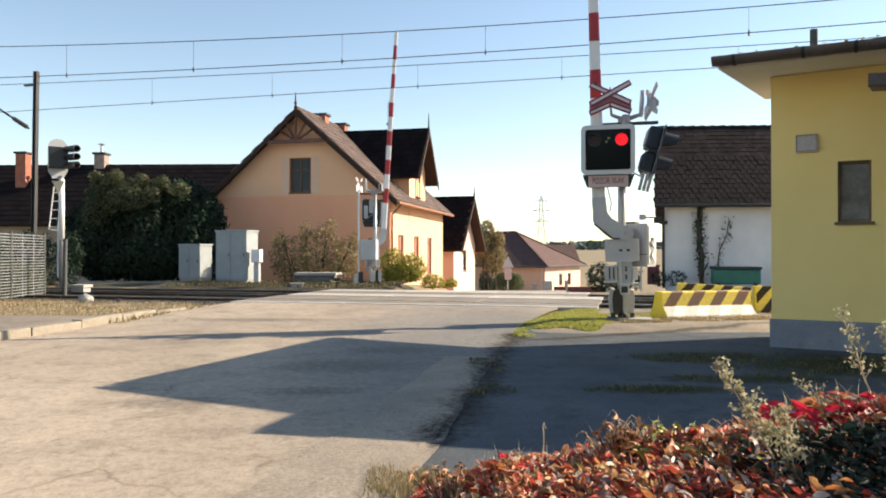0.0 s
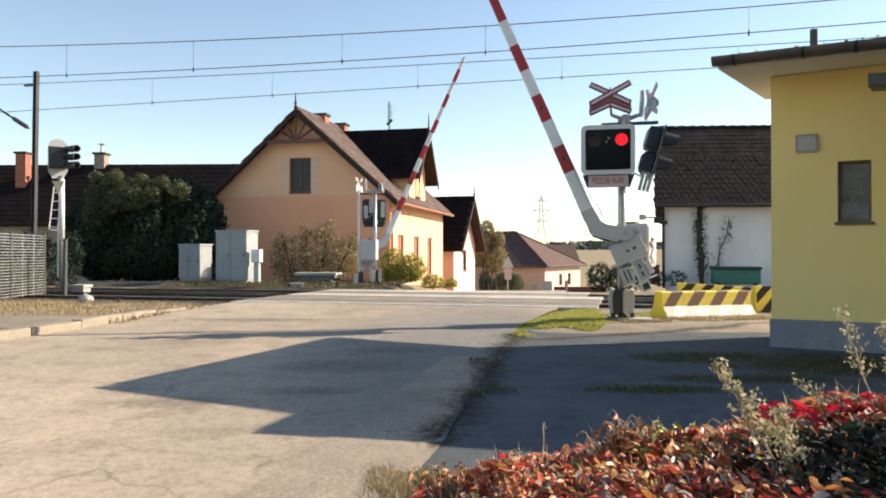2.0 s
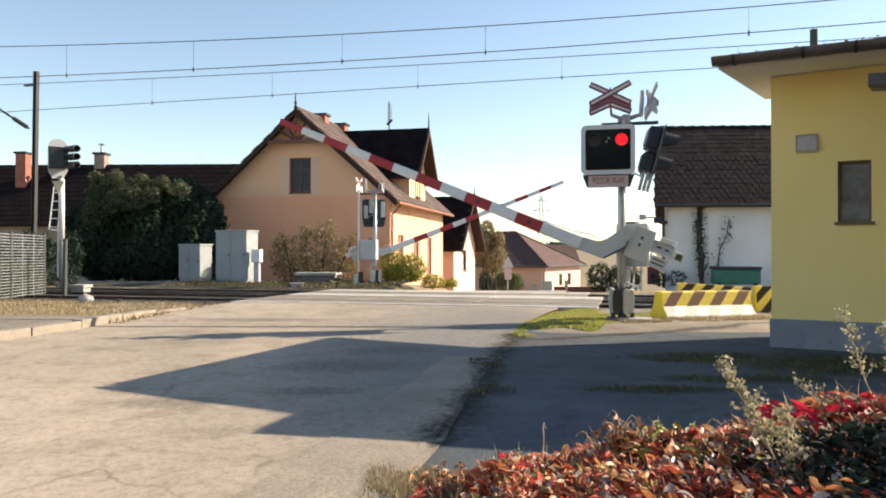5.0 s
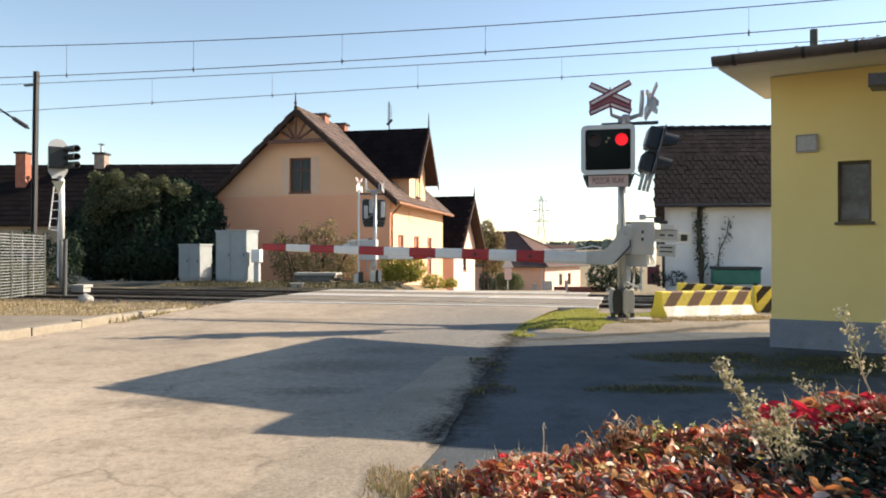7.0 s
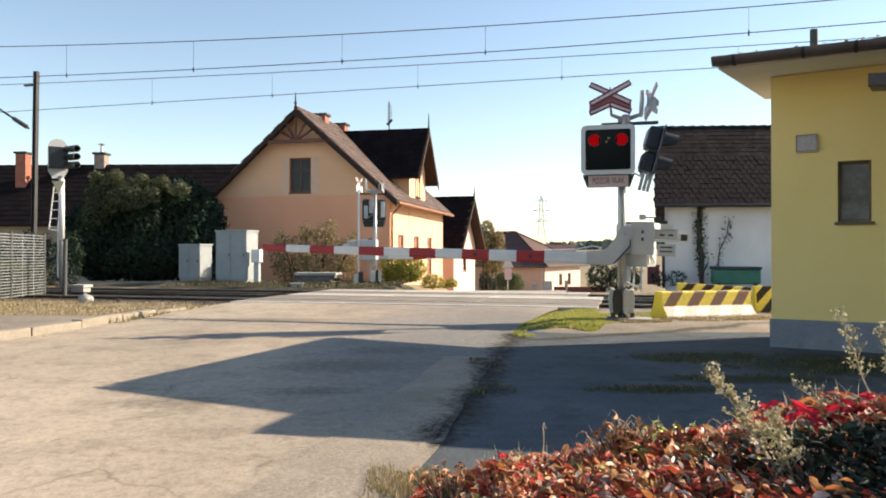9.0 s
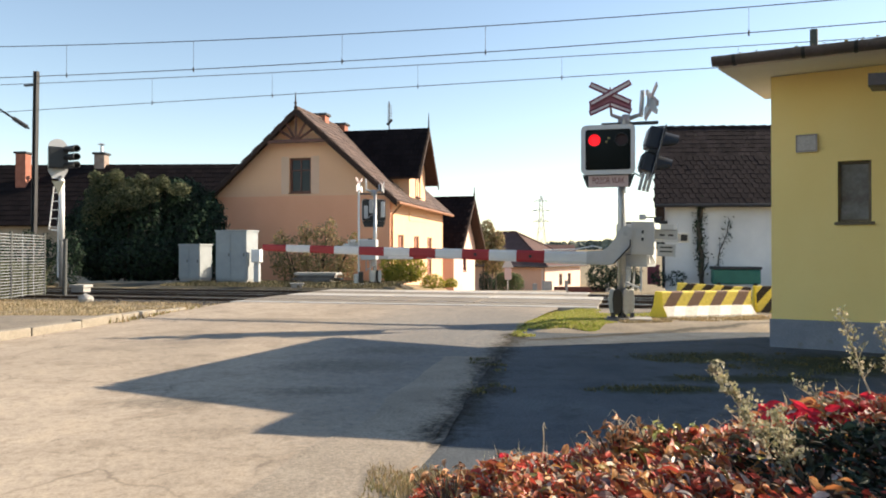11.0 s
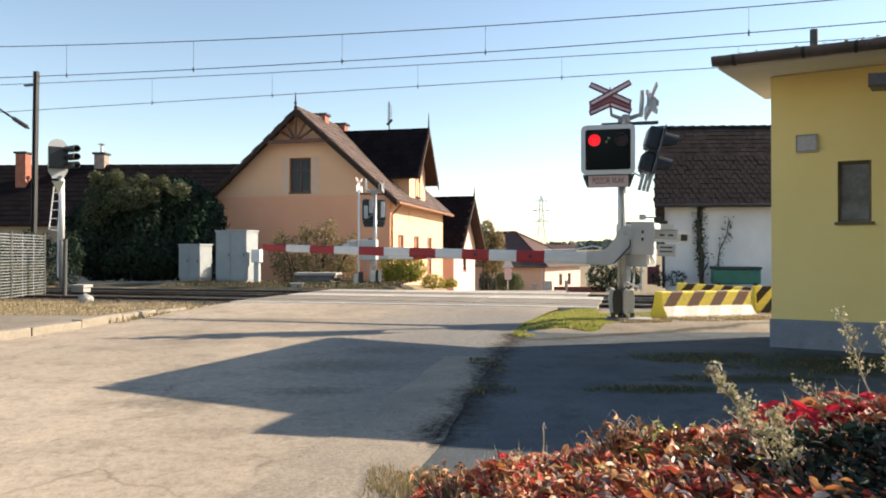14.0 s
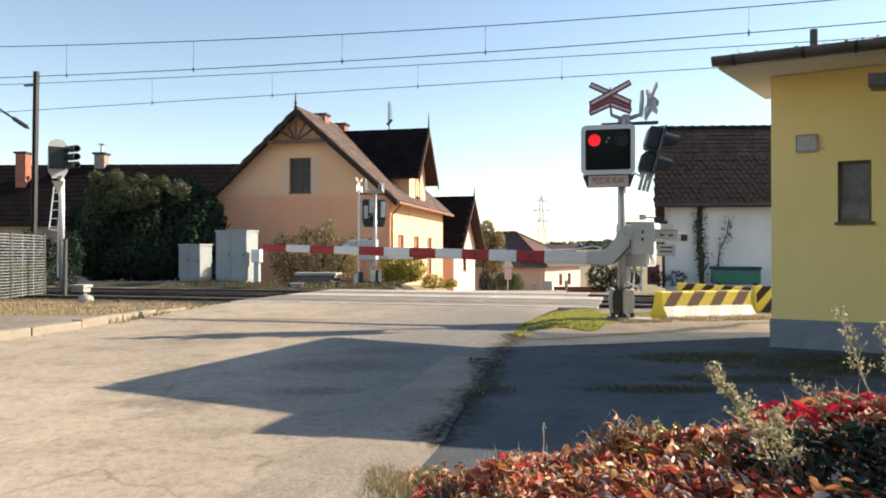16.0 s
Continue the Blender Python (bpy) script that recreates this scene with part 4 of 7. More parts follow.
    part("top_weight", BOX(0.53, -0.01, 0.088, 0.74, 0.07, 0.17, 0.012), PALE_PAINT, arm, "pale counterweight plate")
    w = part("end_weight", BOX(0.81, -0.05, -0.115, 0.97, 0.07, 0.035, 0.01), PALE_PAINT, arm, "pale end counterweight")
    part("weight_face", BOX(0.84, -0.058, -0.09, 0.94, -0.051, 0.01, 0.004), DARK_STEEL, w)
    w = part("lower_weight", BOX(0.50, -0.06, -0.34, 0.755, 0.08, -0.15, 0.012), GREY_PAINT, arm, "grey lower counterweight")
    for z in (-0.20, -0.265):
        part("groove", BOX(0.53, -0.067, z - 0.012, 0.72, -0.061, z + 0.012, 0.003), DARK_STEEL, w)
    part("end_plate", BOX(0.757, -0.08, -0.36, 0.775, 0.10, -0.135, 0.004), PALE_PAINT, w, "pale end plate")

    def boom(x0, x1, mt, name, lab):
        def half(x):
            return 0.104 - 0.046 * (x - coupling) / (reach - coupling)
        bm = bmesh.new()
        vs = []
        for x in (x0, x1):
            k, d = half(x), half(x) * 0.42
            vs.append([bm.verts.new((-x, y, -drop + z)) for y, z in ((-d * 0.6, -k), (-d, -k * 0.6), (-d, k * 0.6), (-d * 0.6, k), (d * 0.6, k), (d, k * 0.6), (d, -k * 0.6), (d * 0.6, -k))])
        bm.faces.new(vs[0]), bm.faces.new(list(reversed(vs[1])))
        for i in range(8):
            j = (i + 1) % 8
            bm.faces.new((vs[0][j], vs[0][i], vs[1][i], vs[1][j]))
        part(name, bm, mt, arm, lab)

    boom(coupling - 0.16, coupling, GALVANISED, "coupling", "galvanised coupling")
    boom(coupling, first, WHITE_PAINT, "white_stripe", "white stripe of the arm")
    for i in range(stripes):
        boom(first + i * stripe, first + (i + 1) * stripe, WHITE_PAINT if i % 2 else RED_PAINT, "white_stripe" if i % 2 else "red_stripe", "white stripe of the arm" if i % 2 else "red stripe of the arm")
        if i in (0, 2):
            part("reflector", ROD((-(first + (i + 0.5) * stripe), -0.055, -drop), (-(first + (i + 0.5) * stripe), -0.045, -drop), 0.028, None, 10), DARK_STEEL, arm)
    bm = bmesh.new()
    for q0, q1 in zip(((-1.30, 0.11), (-0.80, 0.135), (-0.50, 0.20)), ((-0.80, 0.135), (-0.50, 0.20), (-0.36, 0.17))):
        rod(bm, (q0[0], 0.0, -drop + q0[1]), (q1[0], 0.0, -drop + q1[1]), 0.010, None, 6)
    part("arm_cable", bm, WHITE_PAINT, arm, "thin white cable along the arm")
    # head
    part("bracket", BOX(-0.32, -0.06, 3.13, 0.57, 0.0, 3.18, 0.006), DARK_STEEL, t, "dark steel bracket")
    part("post_head", ROD((0.07, -0.02, 3.1), (0.07, -0.02, 3.30), 0.075, 0.065, 12), GALVANISED, t, "grey post head", smooth=True)
    bm = bmesh.new()
    rod(bm, (0.02, -0.02, 3.24), (-0.16, -0.06, 3.30), 0.03, None, 8)
    rod(bm, (-0.16, -0.06, 3.30), (-0.175, -0.22, 3.50), 0.022, None, 8)
    part("cross_arm", bm, GALVANISED, t)
    if back:
        part("cross_post", ROD((0.57, 0.0, 0.0), (0.57, 0.0, 3.45), 0.035, None, 8), WHITE_PAINT, t, "slim pale post")
        part("cross_foot", BOX(0.42, -0.12, 0.0, 0.58, 0.12, 0.44, 0.04), FOOT_DARK, t, "dark foot cover of the slim post")
        part("cross_foot", BOX(0.59, -0.10, 0.0, 0.74, 0.10, 0.36, 0.05), FOOT_PALE, t, "pale foot cover of the slim post")
        part("cross_slab", BOX(0.30, -0.2, -0.04, 0.85, 0.25, 0.03, 0.015), CONCRETE, t, "pale concrete slab")
        # pink edges and white filler put the sunlight into the cross's colour
        warning_cross(t, pose(0.55, -0.05, 3.42, 0, 0, 64), 1.0, SIGN_FACE, "cross edge in a pink that imitates sunlight", WHITE_PAINT)
    else:
        warning_cross(t, pose(-0.175, -0.26, 3.50))
    bm = bmesh.new()
    rod(bm, (0.12, -0.02, 3.24), (0.30, -0.02, 3.30), 0.04, 0.03, 8)
    rod(bm, (0.30, -0.02, 3.26), (0.33, -0.02, 3.68), 0.035, None, 8)
    part("side_arm", bm, GALVANISED, t)
    warning_cross(t, pose(-0.27, -0.02, 3.36, 0, 0, 70) if back else pose(0.46, -0.02, 3.46, 0, 0, 106), 0.7 if back else 0.95, GREY_PAINT, "grey edge of the cross", GALVANISED)
    p, shutter = signal_panel(t, pose(0.0, -0.31, 2.60) if back else pose(-0.21, -0.31, 2.705))
    bm = bmesh.new()
    prism(bm, [(-0.405, 0.10), (0.405, 0.10), (0.335, -0.10), (-0.335, -0.10)], 0.0, 0.05)
    sp = part("sign_holder", bm, BLACK, t, "black tapered sign holder", at=pose(0.0 if back else -0.205, -0.29, 2.11 if back else 2.215))
    part("warning_sign", BOX(-0.31, -0.012, -0.098, 0.31, 0.0, 0.084, 0.006), SIGN_FACE, sp, "faded pinkish warning sign", at=pose(0.0, -0.002, 0))
    lettering("POZOR VLAK", 0.125, TEXT_RED, sp, pose(0.0, -0.017, 0.0, 90, 0, 0) @ Matrix.Diagonal((0.66, 1.12, 1, 1)))
    for z in (2.5, 2.95):
        bm = bmesh.new()
        rod(bm, (0, 0, z), (-0.15 * hand, -0.2, z), 0.02, None, 6)
        part("stay", bm, GALVANISED, t)
    bm = bmesh.new()
    rod(bm, (0.05, 0, 2.45), (0.32, -0.05, 2.28), 0.012, None, 6)
    rod(bm, (0.32, -0.05, 2.28), (0.26, -0.05, 2.42), 0.012, None, 6)
    part("wire_stay", bm, GALVANISED, t)
    if back:
        for x, z0, z1 in ((-0.30, 2.35, 2.9), (0.12, 2.5, 2.95), (0.30, 2.3, 2.75)):
            part("back_cover", BOX(x - 0.07, -0.17, z0, x + 0.07, -0.12, z1, 0.02), GREY_PAINT, t, "grey lamp cover on the panel's back")
        return t, arm, shutter
    # second signal that faces along the side road
    s2 = part("side_signal", BOX(-0.34, -0.012, -0.42, 0.34, 0.012, 0.42, 0.006), DARK_STEEL, t, "dark side signal with two visors", at=pose(0.54, -0.04, 2.66, 15, 0, 96))
    part("edge_strip", BOX(-0.325, -0.010, -0.42, -0.30, 0.016, 0.42, 0.004), GALVANISED, s2, "pale edge of the back board")
    for z, h, dp in ((0.20, 0.175, 0.215), (-0.19, 0.155, 0.20)):
        lb = part("lamp_box", BOX(-0.24, 0.014, z - h, 0.16, dp, z + h, 0.03), NAVY, s2, "dark blue-grey lamp box")
        part("back_lid", BOX(-0.19, dp, z - h * 0.72, 0.11, dp + 0.02, z + h * 0.72, 0.012), GREY_PAINT if z > 0 else NAVY, lb, "lamp box lid")
        bm = bmesh.new()
        n = 12
        outer = [(0.135 * math.cos(math.pi * i / n), 0.135 * math.sin(math.pi * i / n)) for i in range(n + 1)]
        inner = [(x * 0.9, q * 0.9) for x, q in reversed(outer)]
        prism(bm, outer + inner, -0.26, -0.012)
        for v in bm.verts:
            if v.co.y < -0.2:
                v.co.x *= 0.8
                v.co.z = v.co.z * 1.0 + 0.03
            else:
                v.co.z = v.co.z * 1.75 - 0.06
        part("visor", bm, NAVY, lb, "dark lamp visor", at=pose(-0.05, 0, z - 0.02))
    part("hinge", BOX(-0.28, 0.03, -0.05, -0.20, 0.16, 0.01, 0.01), BLACK, s2)
    for x, y in ((-0.30, -0.01), (-0.30, 0.05), (-0.26, 0.11)):
        part("slat", BOX(x, y, -0.66, x + 0.05, y + 0.048, -0.37, 0.004), GALVANISED, s2, "pale steel slat")
    return t, arm, shutter


NEAR = pose(2.71, 11.17, 0.068, 0, 0, TURN)
FAR = pose(-2.38, 25.8, 0.0, 0, 0, 194.0)
near_barrier, near_arm, near_shutter = barrier(NEAR, "level crossing barrier with red and white arm and red warning lamps", 1.375, 6.38, 1.28, 0.462, 11, 0.60)
far_barrier, far_arm, far_shutter = barrier(FAR, "level crossing barrier behind the tracks, seen from its back", 1.38, 7.64, 1.5, 0.51, 12, 0.60, -1, True)
near_barrier.scale = (0.935, 0.935, 0.935)


# ---- yellow hut ----
HUT = pose(3.72, 8.35, 0, 0, 0, -30)


def window_in(parent, x0, x1, z0, z1, y, wood, name="window", bars=(0.5,), crossbar=0.35, depth=0.10, sill=True, glass=PANE):
    """A window set into a wall whose face is at y (outside towards -y): frame, panes and sill."""
    bm = bmesh.new()
    k = min(0.085, (x1 - x0) * 0.085)
    for a in ((x0, z0, x0 + k, z1), (x1 - k, z0, x1, z1), (x0 + k, z1 - k, x1 - k, z1), (x0 + k, z0, x1 - k, z0 + k)):
        box(bm, a[0], y + depth * 0.4, a[1], a[2], y + depth, a[3], 0.006)
    w = part(name, bm, wood, parent, "wooden window frame")
    xs = [x0 + k] + [x0 + (x1 - x0) * b for b in bars] + [x1 - k]
    zs = [z0 + k] + ([z1 - (z1 - z0) * crossbar] if crossbar else []) + [z1 - k]
    bm = bmesh.new()
    for b in xs[1:-1]:
        box(bm, b - 0.025, y + depth * 0.5, z0 + k, b + 0.025, y + depth * 0.9, z1 - k)
    for b in zs[1:-1]:
        box(bm, x0 + k, y + depth * 0.48, b - 0.022, x1 - k, y + depth * 0.92, b + 0.022)
    if len(xs) > 2 or len(zs) > 2:
        part("glazing_bar", bm, wood, w)
    else:
        bm.free()
    for a, b in zip(xs, xs[1:]):
        for c, d in zip(zs, zs[1:]):
            part("pane", BOX(a, y + depth * 0.66, c, b, y + depth * 0.74, d), glass, w)
    if sill:
        part("sill", BOX(x0 - 0.03, y - 0.04, z0 - 0.035, x1 + 0.03, y + depth, z0 - 0.002, 0.008), wood, w)
    return w


def wall_with_openings(bm, x0, x1, z0, z1, y0, y1, holes):
    """A wall slab in x and z, cut into bars round its rectangular openings (x0, x1, z0, z1), which do not overlap in x."""
    x = x0
    for a, b, c, d in sorted(holes):
        if a > x:
            box(bm, x, y0, z0, a, y1, z1)
        box(bm, a, y0, z0, b, y1, c)
        box(bm, a, y0, d, b, y1, z1)
        x = b
    if x < x1:
        box(bm, x, y0, z0, x1, y1, z1)


TILE_SINGLE = surface("old_weathered_single_tile", (0.026, 0.021, 0.022), (0.042, 0.033, 0.034), 0.95, coarse=0.9, fine=18, grain=0.4, bump=0.4, per_object=0.2, stain=(0.085, 0.060, 0.056), wear=0.66)
TILE_SINGLE.node_tree.nodes["Principled BSDF"].inputs["Specular IOR Level"].default_value = 0.05
TILE_OLD.node_tree.nodes["Principled BSDF"].inputs["Specular IOR Level"].default_value = 0.05
# light and dark patches in the colour stand in for the pane's reflections
HUT_GLASS = surface("hut_window_reflection", (0.12, 0.105, 0.10), (0.30, 0.31, 0.33), 0.15, coarse=3.5, fine=12, grain=0.3, bump=0.02)


def hut():
    """Local x runs along the front wall from its corner, y into the hut; the wall's face is y = 0."""
    t = thing("yellow_hut", HUT, "small yellow plastered hut with grey plinth and shallow roof", "hut")
    L, Dp = 5.2, 1.2
    z_top = lambda y: 3.06 + 0.105 * y
    bm = bmesh.new()
    wall_with_openings(bm, 0, L, 0.32, 3.055, 0.0, 0.25, [(0.663, 0.982, 1.40, 2.06)])
    part("wall", bm, YELLOW, t, "yellow plaster wall")
    part("wall", BOX(0, Dp - 0.25, 0.32, L, Dp, 3.235), YELLOW, t, "yellow plaster wall")
    bm = bmesh.new()
    prism(bm, [(0.25, 0.32), (Dp - 0.25, 0.32), (Dp - 0.25, 3.235), (0.25, 3.08)], 0, 0.25)
    for v in bm.verts:
        v.co = Vector((v.co.y, v.co.x, v.co.z))
    part("wall", bm, YELLOW, t, "yellow plaster wall")
    part("plinth", BOX(-0.02, -0.02, -0.1, L, Dp + 0.02, 0.318, 0.006), PLINTH, t, "grey-blue plinth")
    # roof slab with sloping soffit
    def slope(y):
        return 3.06 + 0.105 * y
    bm = bmesh.new()
    prism(bm, [(-1.18, slope(-1.18) + 0.0), (2.8, slope(2.8)), (2.8, slope(2.8) + 0.03), (-1.18, slope(-1.18) + 0.03)], -0.37, L + 0.4)
    for v in bm.verts:
        v.co = Vector((v.co.y, v.co.x, v.co.z))
    part("soffit", bm, SOFFIT, t, "cream boarded soffit")
    bm = bmesh.new()
    prism(bm, [(-1.2, slope(-1.2) + 0.034), (2.85, slope(2.85) + 0.034), (2.85, slope(2.85) + 0.11), (-1.2, slope(-1.2) + 0.10)], -0.39, L + 0.4)
    for v in bm.verts:
        v.co = Vector((v.co.y, v.co.x, v.co.z))
    roof = part("roof", bm, GUTTER, t, "dark sheet roof")
    for i in range(14):
        part("roof_fold", BOX(-0.30 + i * 0.4, -1.18, -0.0, -0.285 + i * 0.4, 2.8, 0.025), GUTTER, roof, at=Matrix.Translation((0, 0, slope(0) + 0.105)) @ Matrix.Rotation(math.atan(0.105), 4, "X"))
    bm = bmesh.new()
    n = 10
    arc = [(0.085 * math.cos(math.pi + math.pi * i / n), 0.085 * math.sin(math.pi + math.pi * i / n)) for i in range(n + 1)]
    arc2 = [(x * 0.93, z * 0.93) for x, z in reversed(arc)]
    prism(bm, arc + arc2, -0.41, L + 0.4)
    for v in bm.verts:
        v.co = Vector((v.co.y, v.co.x, v.co.z))
    g = part("gutter", bm, GUTTER, t, "grey-brown half-round gutter", at=pose(0, -1.27, slope(-1.2) + 0.09, 0, 0.9, 0))
    for x in (-0.20, 0.42, 0.86, 1.5):
        bm = bmesh.new()
        prism(bm, [(a * 1.1, c * 1.1) for a, c in arc] + [(a, c) for a, c in reversed(arc)], x - 0.016, x + 0.016)
        for v in bm.verts:
            v.co = Vector((v.co.y, v.co.x, v.co.z))
        part("gutter_clip", bm, BLACK, g)
    part("flue", ROD((0.455, -0.3, slope(-0.3) + 0.1), (0.455, -0.3, slope(-0.3) + 0.42), 0.04, None, 12), surface("green_flue", (0.05, 0.06, 0.045), (0.09, 0.1, 0.075), 0.7), t, "short dark flue")
    window_in(t, 0.663, 0.982, 1.40, 2.06, 0.0, surface("grey_brown_frame", (0.12, 0.095, 0.06), (0.18, 0.145, 0.1), 0.7), bars=(), crossbar=0, depth=0.17, glass=HUT_GLASS)
    b = part("name_plate", BOX(0.262, -0.03, 2.185, 0.462, -0.004, 2.365, 0.008), surface("grey_plate", (0.46, 0.44, 0.44), (0.56, 0.54, 0.54), 0.6), t, "small grey plate on the wall")
    bm = bmesh.new()
    ring_plate(bm, rounded(0.215, 0.195, 0.012), rounded(0.18, 0.16, 0.006), -0.038, -0.028)
    part("plate_rim", bm, surface("plate_edge", (0.26, 0.24, 0.24), (0.34, 0.32, 0.32), 0.6), b, at=pose(0.362, 0, 2.275))
    rnd = random.Random(77)
    spots = [(Vector((-0.33 + 5.0 * (i / 140) + rnd.uniform(-0.05, 0.05), -1.2 + abs(rnd.gauss(0, 0.08)), slope(-1.2) + 0.125 + rnd.uniform(0, 0.02))), Vector((0, 0, 1))) for i in range(140) if rnd.random() < 0.35 + 0.5 * (i % 37 < 9)]
    v, f = leaf_lists(spots, 0.045, 78, 0.7)
    o = new("moss", from_lists("moss", v, f, GRASS_SHADE))
    o.parent = t
    o["kind"] = "stuff"
    o["label"] = "moss and dead leaves along the eave"
    return t


hut()


def porch():
    """The lower wing beside the hut; only its eave corner comes into view. Its front runs along the road, its side along the hut's."""
    t = thing("porch_wing", pose(3.24, 5.61, 0), "low yellow wing of the hut with a dark eave", "hut wing")
    fx, fy, sx, sy, rise = 0.974, -0.225, 0.515, 0.857, 0.163

    def skew(bm, x0, x1, y0, y1, z0, z1, climb=0.0):
        ring = [(x0, y0), (x1, y0), (x1, y1), (x0, y1)]
        lo, hi = ([bm.verts.new((a * fx + b * sx, a * fy + b * sy, z + climb * b)) for a, b in ring] for z in (z0, z1))
        bm.faces.new(lo), bm.faces.new(hi)
        for i in range(4):
            bm.faces.new((lo[i], lo[(i + 1) % 4], hi[(i + 1) % 4], hi[i]))
        return bm

    part("wall", skew(bmesh.new(), 1.6, 5.0, 0.5, 2.1, 0, 2.33), YELLOW, t, "yellow plaster wall")
    part("roof", skew(bmesh.new(), 0.0, 5.3, 0.06, 1.9, 2.34, 2.43, rise), GUTTER, t, "dark sheet roof that rises to the hut")
    part("gutter", skew(bmesh.new(), 0.0, 5.3, -0.04, 0.056, 2.33, 2.42), GUTTER, t)


porch()


# ---- gabled houses ----
def gable_house(name, m, label, width, length, eave, ridge, wall_low, wall_high, band, roof_mat, over=0.45, front_over=0.5, seed=3, windows=(), side_windows=(), ornament=False, chimneys=(), finial=False):
    """Local x to the right along the front gable (0 .. width), y into the house. The gable's face is y = 0, the right wall's face x = width."""
    t = thing(name, m, label, "house")
    mid = width / 2
    pitch = (ridge - eave) / mid
    th = 0.35
    bm = bmesh.new()
    wall_with_openings(bm, 0, width, -1.2, band, 0, th, [w for w in windows if w[3] < band])
    part("wall", bm, wall_low, t)
    part("wall", BOX(0, length - th, -1.2, width, length, eave), wall_low, t)
    part("wall", BOX(0, th, -1.2, th, length - th, eave), wall_low, t)
    # right wall with its openings
    bm = bmesh.new()
    wall_with_openings(bm, th, length - th, -1.2, eave, -width, -width + th, side_windows)
    for v in bm.verts:
        v.co = Vector((-v.co.y, v.co.x, v.co.z))
    part("side_wall", bm, wall_high, t, "sunlit side wall")
    # upper part of the gable
    bm = bmesh.new()
    if windows and any(w[2] >= band for w in windows):
        w = [q for q in windows if q[2] >= band][0]
        zl = lambda x: eave + pitch * min(x, width - x)
        a, b, c, d = w
        prism(bm, [(0, band), (a, band), (a, zl(a)), (0, eave)], 0.004, th)
        prism(bm, [(b, band), (width, band), (width, eave), (b, zl(b))], 0.004, th)
        if c > band:
            prism(bm, [(a, band), (b, band), (b, c), (a, c)], 0.004, th)
        prism(bm, [(a, d), (b, d), (b, zl(b)), (mid, ridge), (a, zl(a))] if a < mid < b else [(a, d), (b, d), (b, zl(b)), (a, zl(a))], 0.004, th)
    else:
        prism(bm, [(0, band), (width, band), (width, eave), (mid, ridge), (0, eave)], 0.004, th)
    part("gable_wall", bm, wall_high, t)
    bm = bmesh.new()
    prism(bm, [(0, eave), (width, eave), (mid, ridge)], length - th, length - 0.01)
    part("back_gable", bm, wall_high, t)
    # roof slabs and tiles
    run = mid + over
    up_len = run * math.sqrt(1 + pitch * pitch)
    for sgn in (-1, 1):
        bm = bmesh.new()
        ex, ez = mid + sgn * run, ridge - pitch * run
        prism(bm, [(mid, ridge), (ex, ez), (ex, ez + 0.10), (mid, ridge + 0.10)], -front_over, length + 0.3)
        slab = part("roof", bm, TIMBER, t, "timber roof deck with tiles")
        tile_field("roof_tiles", slab, roof_mat, "brown roof tiles", origin=(ex, -front_over, ez + 0.11), along=(0, 1, 0), up=(-sgn, 0, pitch), length=length + 0.3 + front_over, rise=up_len, step=0.30, row=0.34, seed=seed)
        # barge boards
        bm = bmesh.new()
        prism(bm, [(mid, ridge + 0.06), (ex, ez + 0.06), (ex, ez - 0.16), (mid, ridge - 0.20)], -front_over - 0.05, -front_over - 0.004)
        part("barge_board", bm, TIMBER, t, "dark barge board")
        if sgn > 0:
            bm = bmesh.new()
            rod(bm, (ex + 0.06, -front_over, ez), (ex + 0.06, length + 0.3, ez), 0.07, None, 8)
            rod(bm, (ex + 0.06, 0.1, ez), (width + 0.06, 0.15, ez - 0.45), 0.04, None, 8)
            rod(bm, (width + 0.06, 0.15, ez - 0.45), (width + 0.06, 0.15, -0.5), 0.045, None, 8)
            part("gutter", bm, COPPER, t, "copper-brown gutter with downpipe")
    bm = bmesh.new()
    for i in range(round((length + 0.8) / 0.4)):
        rod(bm, (mid, -front_over + i * 0.4, ridge + 0.10), (mid, -front_over + i * 0.4 + 0.39, ridge + 0.12), 0.09, None, 8)
    part("ridge_tiles", bm, roof_mat, t)
    if ornament:
        bm = bmesh.new()
        y0, y1 = -front_over - 0.03, -front_over + 0.10
        zb = ridge - 1.32
        box(bm, mid - 1.30, y0, zb - 0.07, mid + 1.30, y1, zb + 0.07)
        for a in (-58, -30, 0, 30, 58):
            L = 0.95 if a else 1.2
            rod(bm, (mid, (y0 + y1) / 2, zb), (mid + L * math.sin(radians(a)), (y0 + y1) / 2, zb + L * math.cos(radians(a))), 0.055, None, 4)
        part("gable_truss", bm, WINDOW_WOOD, t, "dark carved gable truss")
    if finial:
        bm = bmesh.new()
        rod(bm, (mid, -front_over, ridge), (mid, -front_over, ridge + 0.75), 0.05, 0.015, 6)
        bmesh.ops.create_icosphere(bm, subdivisions=1, radius=0.07, matrix=Matrix.Translation((mid, -front_over, ridge + 0.3)))
        part("finial", bm, TIMBER, t, "pointed finial")
    for w in windows:
        window_in(t, *w, 0.0, WINDOW_WOOD, depth=0.22)
    for cx, cy, top in chimneys:
        c = part("chimney", BOX(cx - 0.25, cy - 0.25, eave, cx + 0.25, cy + 0.25, top, 0.01), BRICK, t, "brick chimney")
        part("chimney_cap", BOX(cx - 0.33, cy - 0.33, top, cx + 0.33, cy + 0.33, top + 0.10, 0.02), DARK_STEEL, c, "dark cap")
    for a, b, c, d in side_windows:
        w = window_in(t, a, b, c, d, -width, WINDOW_WOOD, bars=(0.5,), depth=0.14, glass=SHUTTER_WOOD)
        w.matrix_basis = pose(0, 0, 0, 0, 0, 90)
    return t


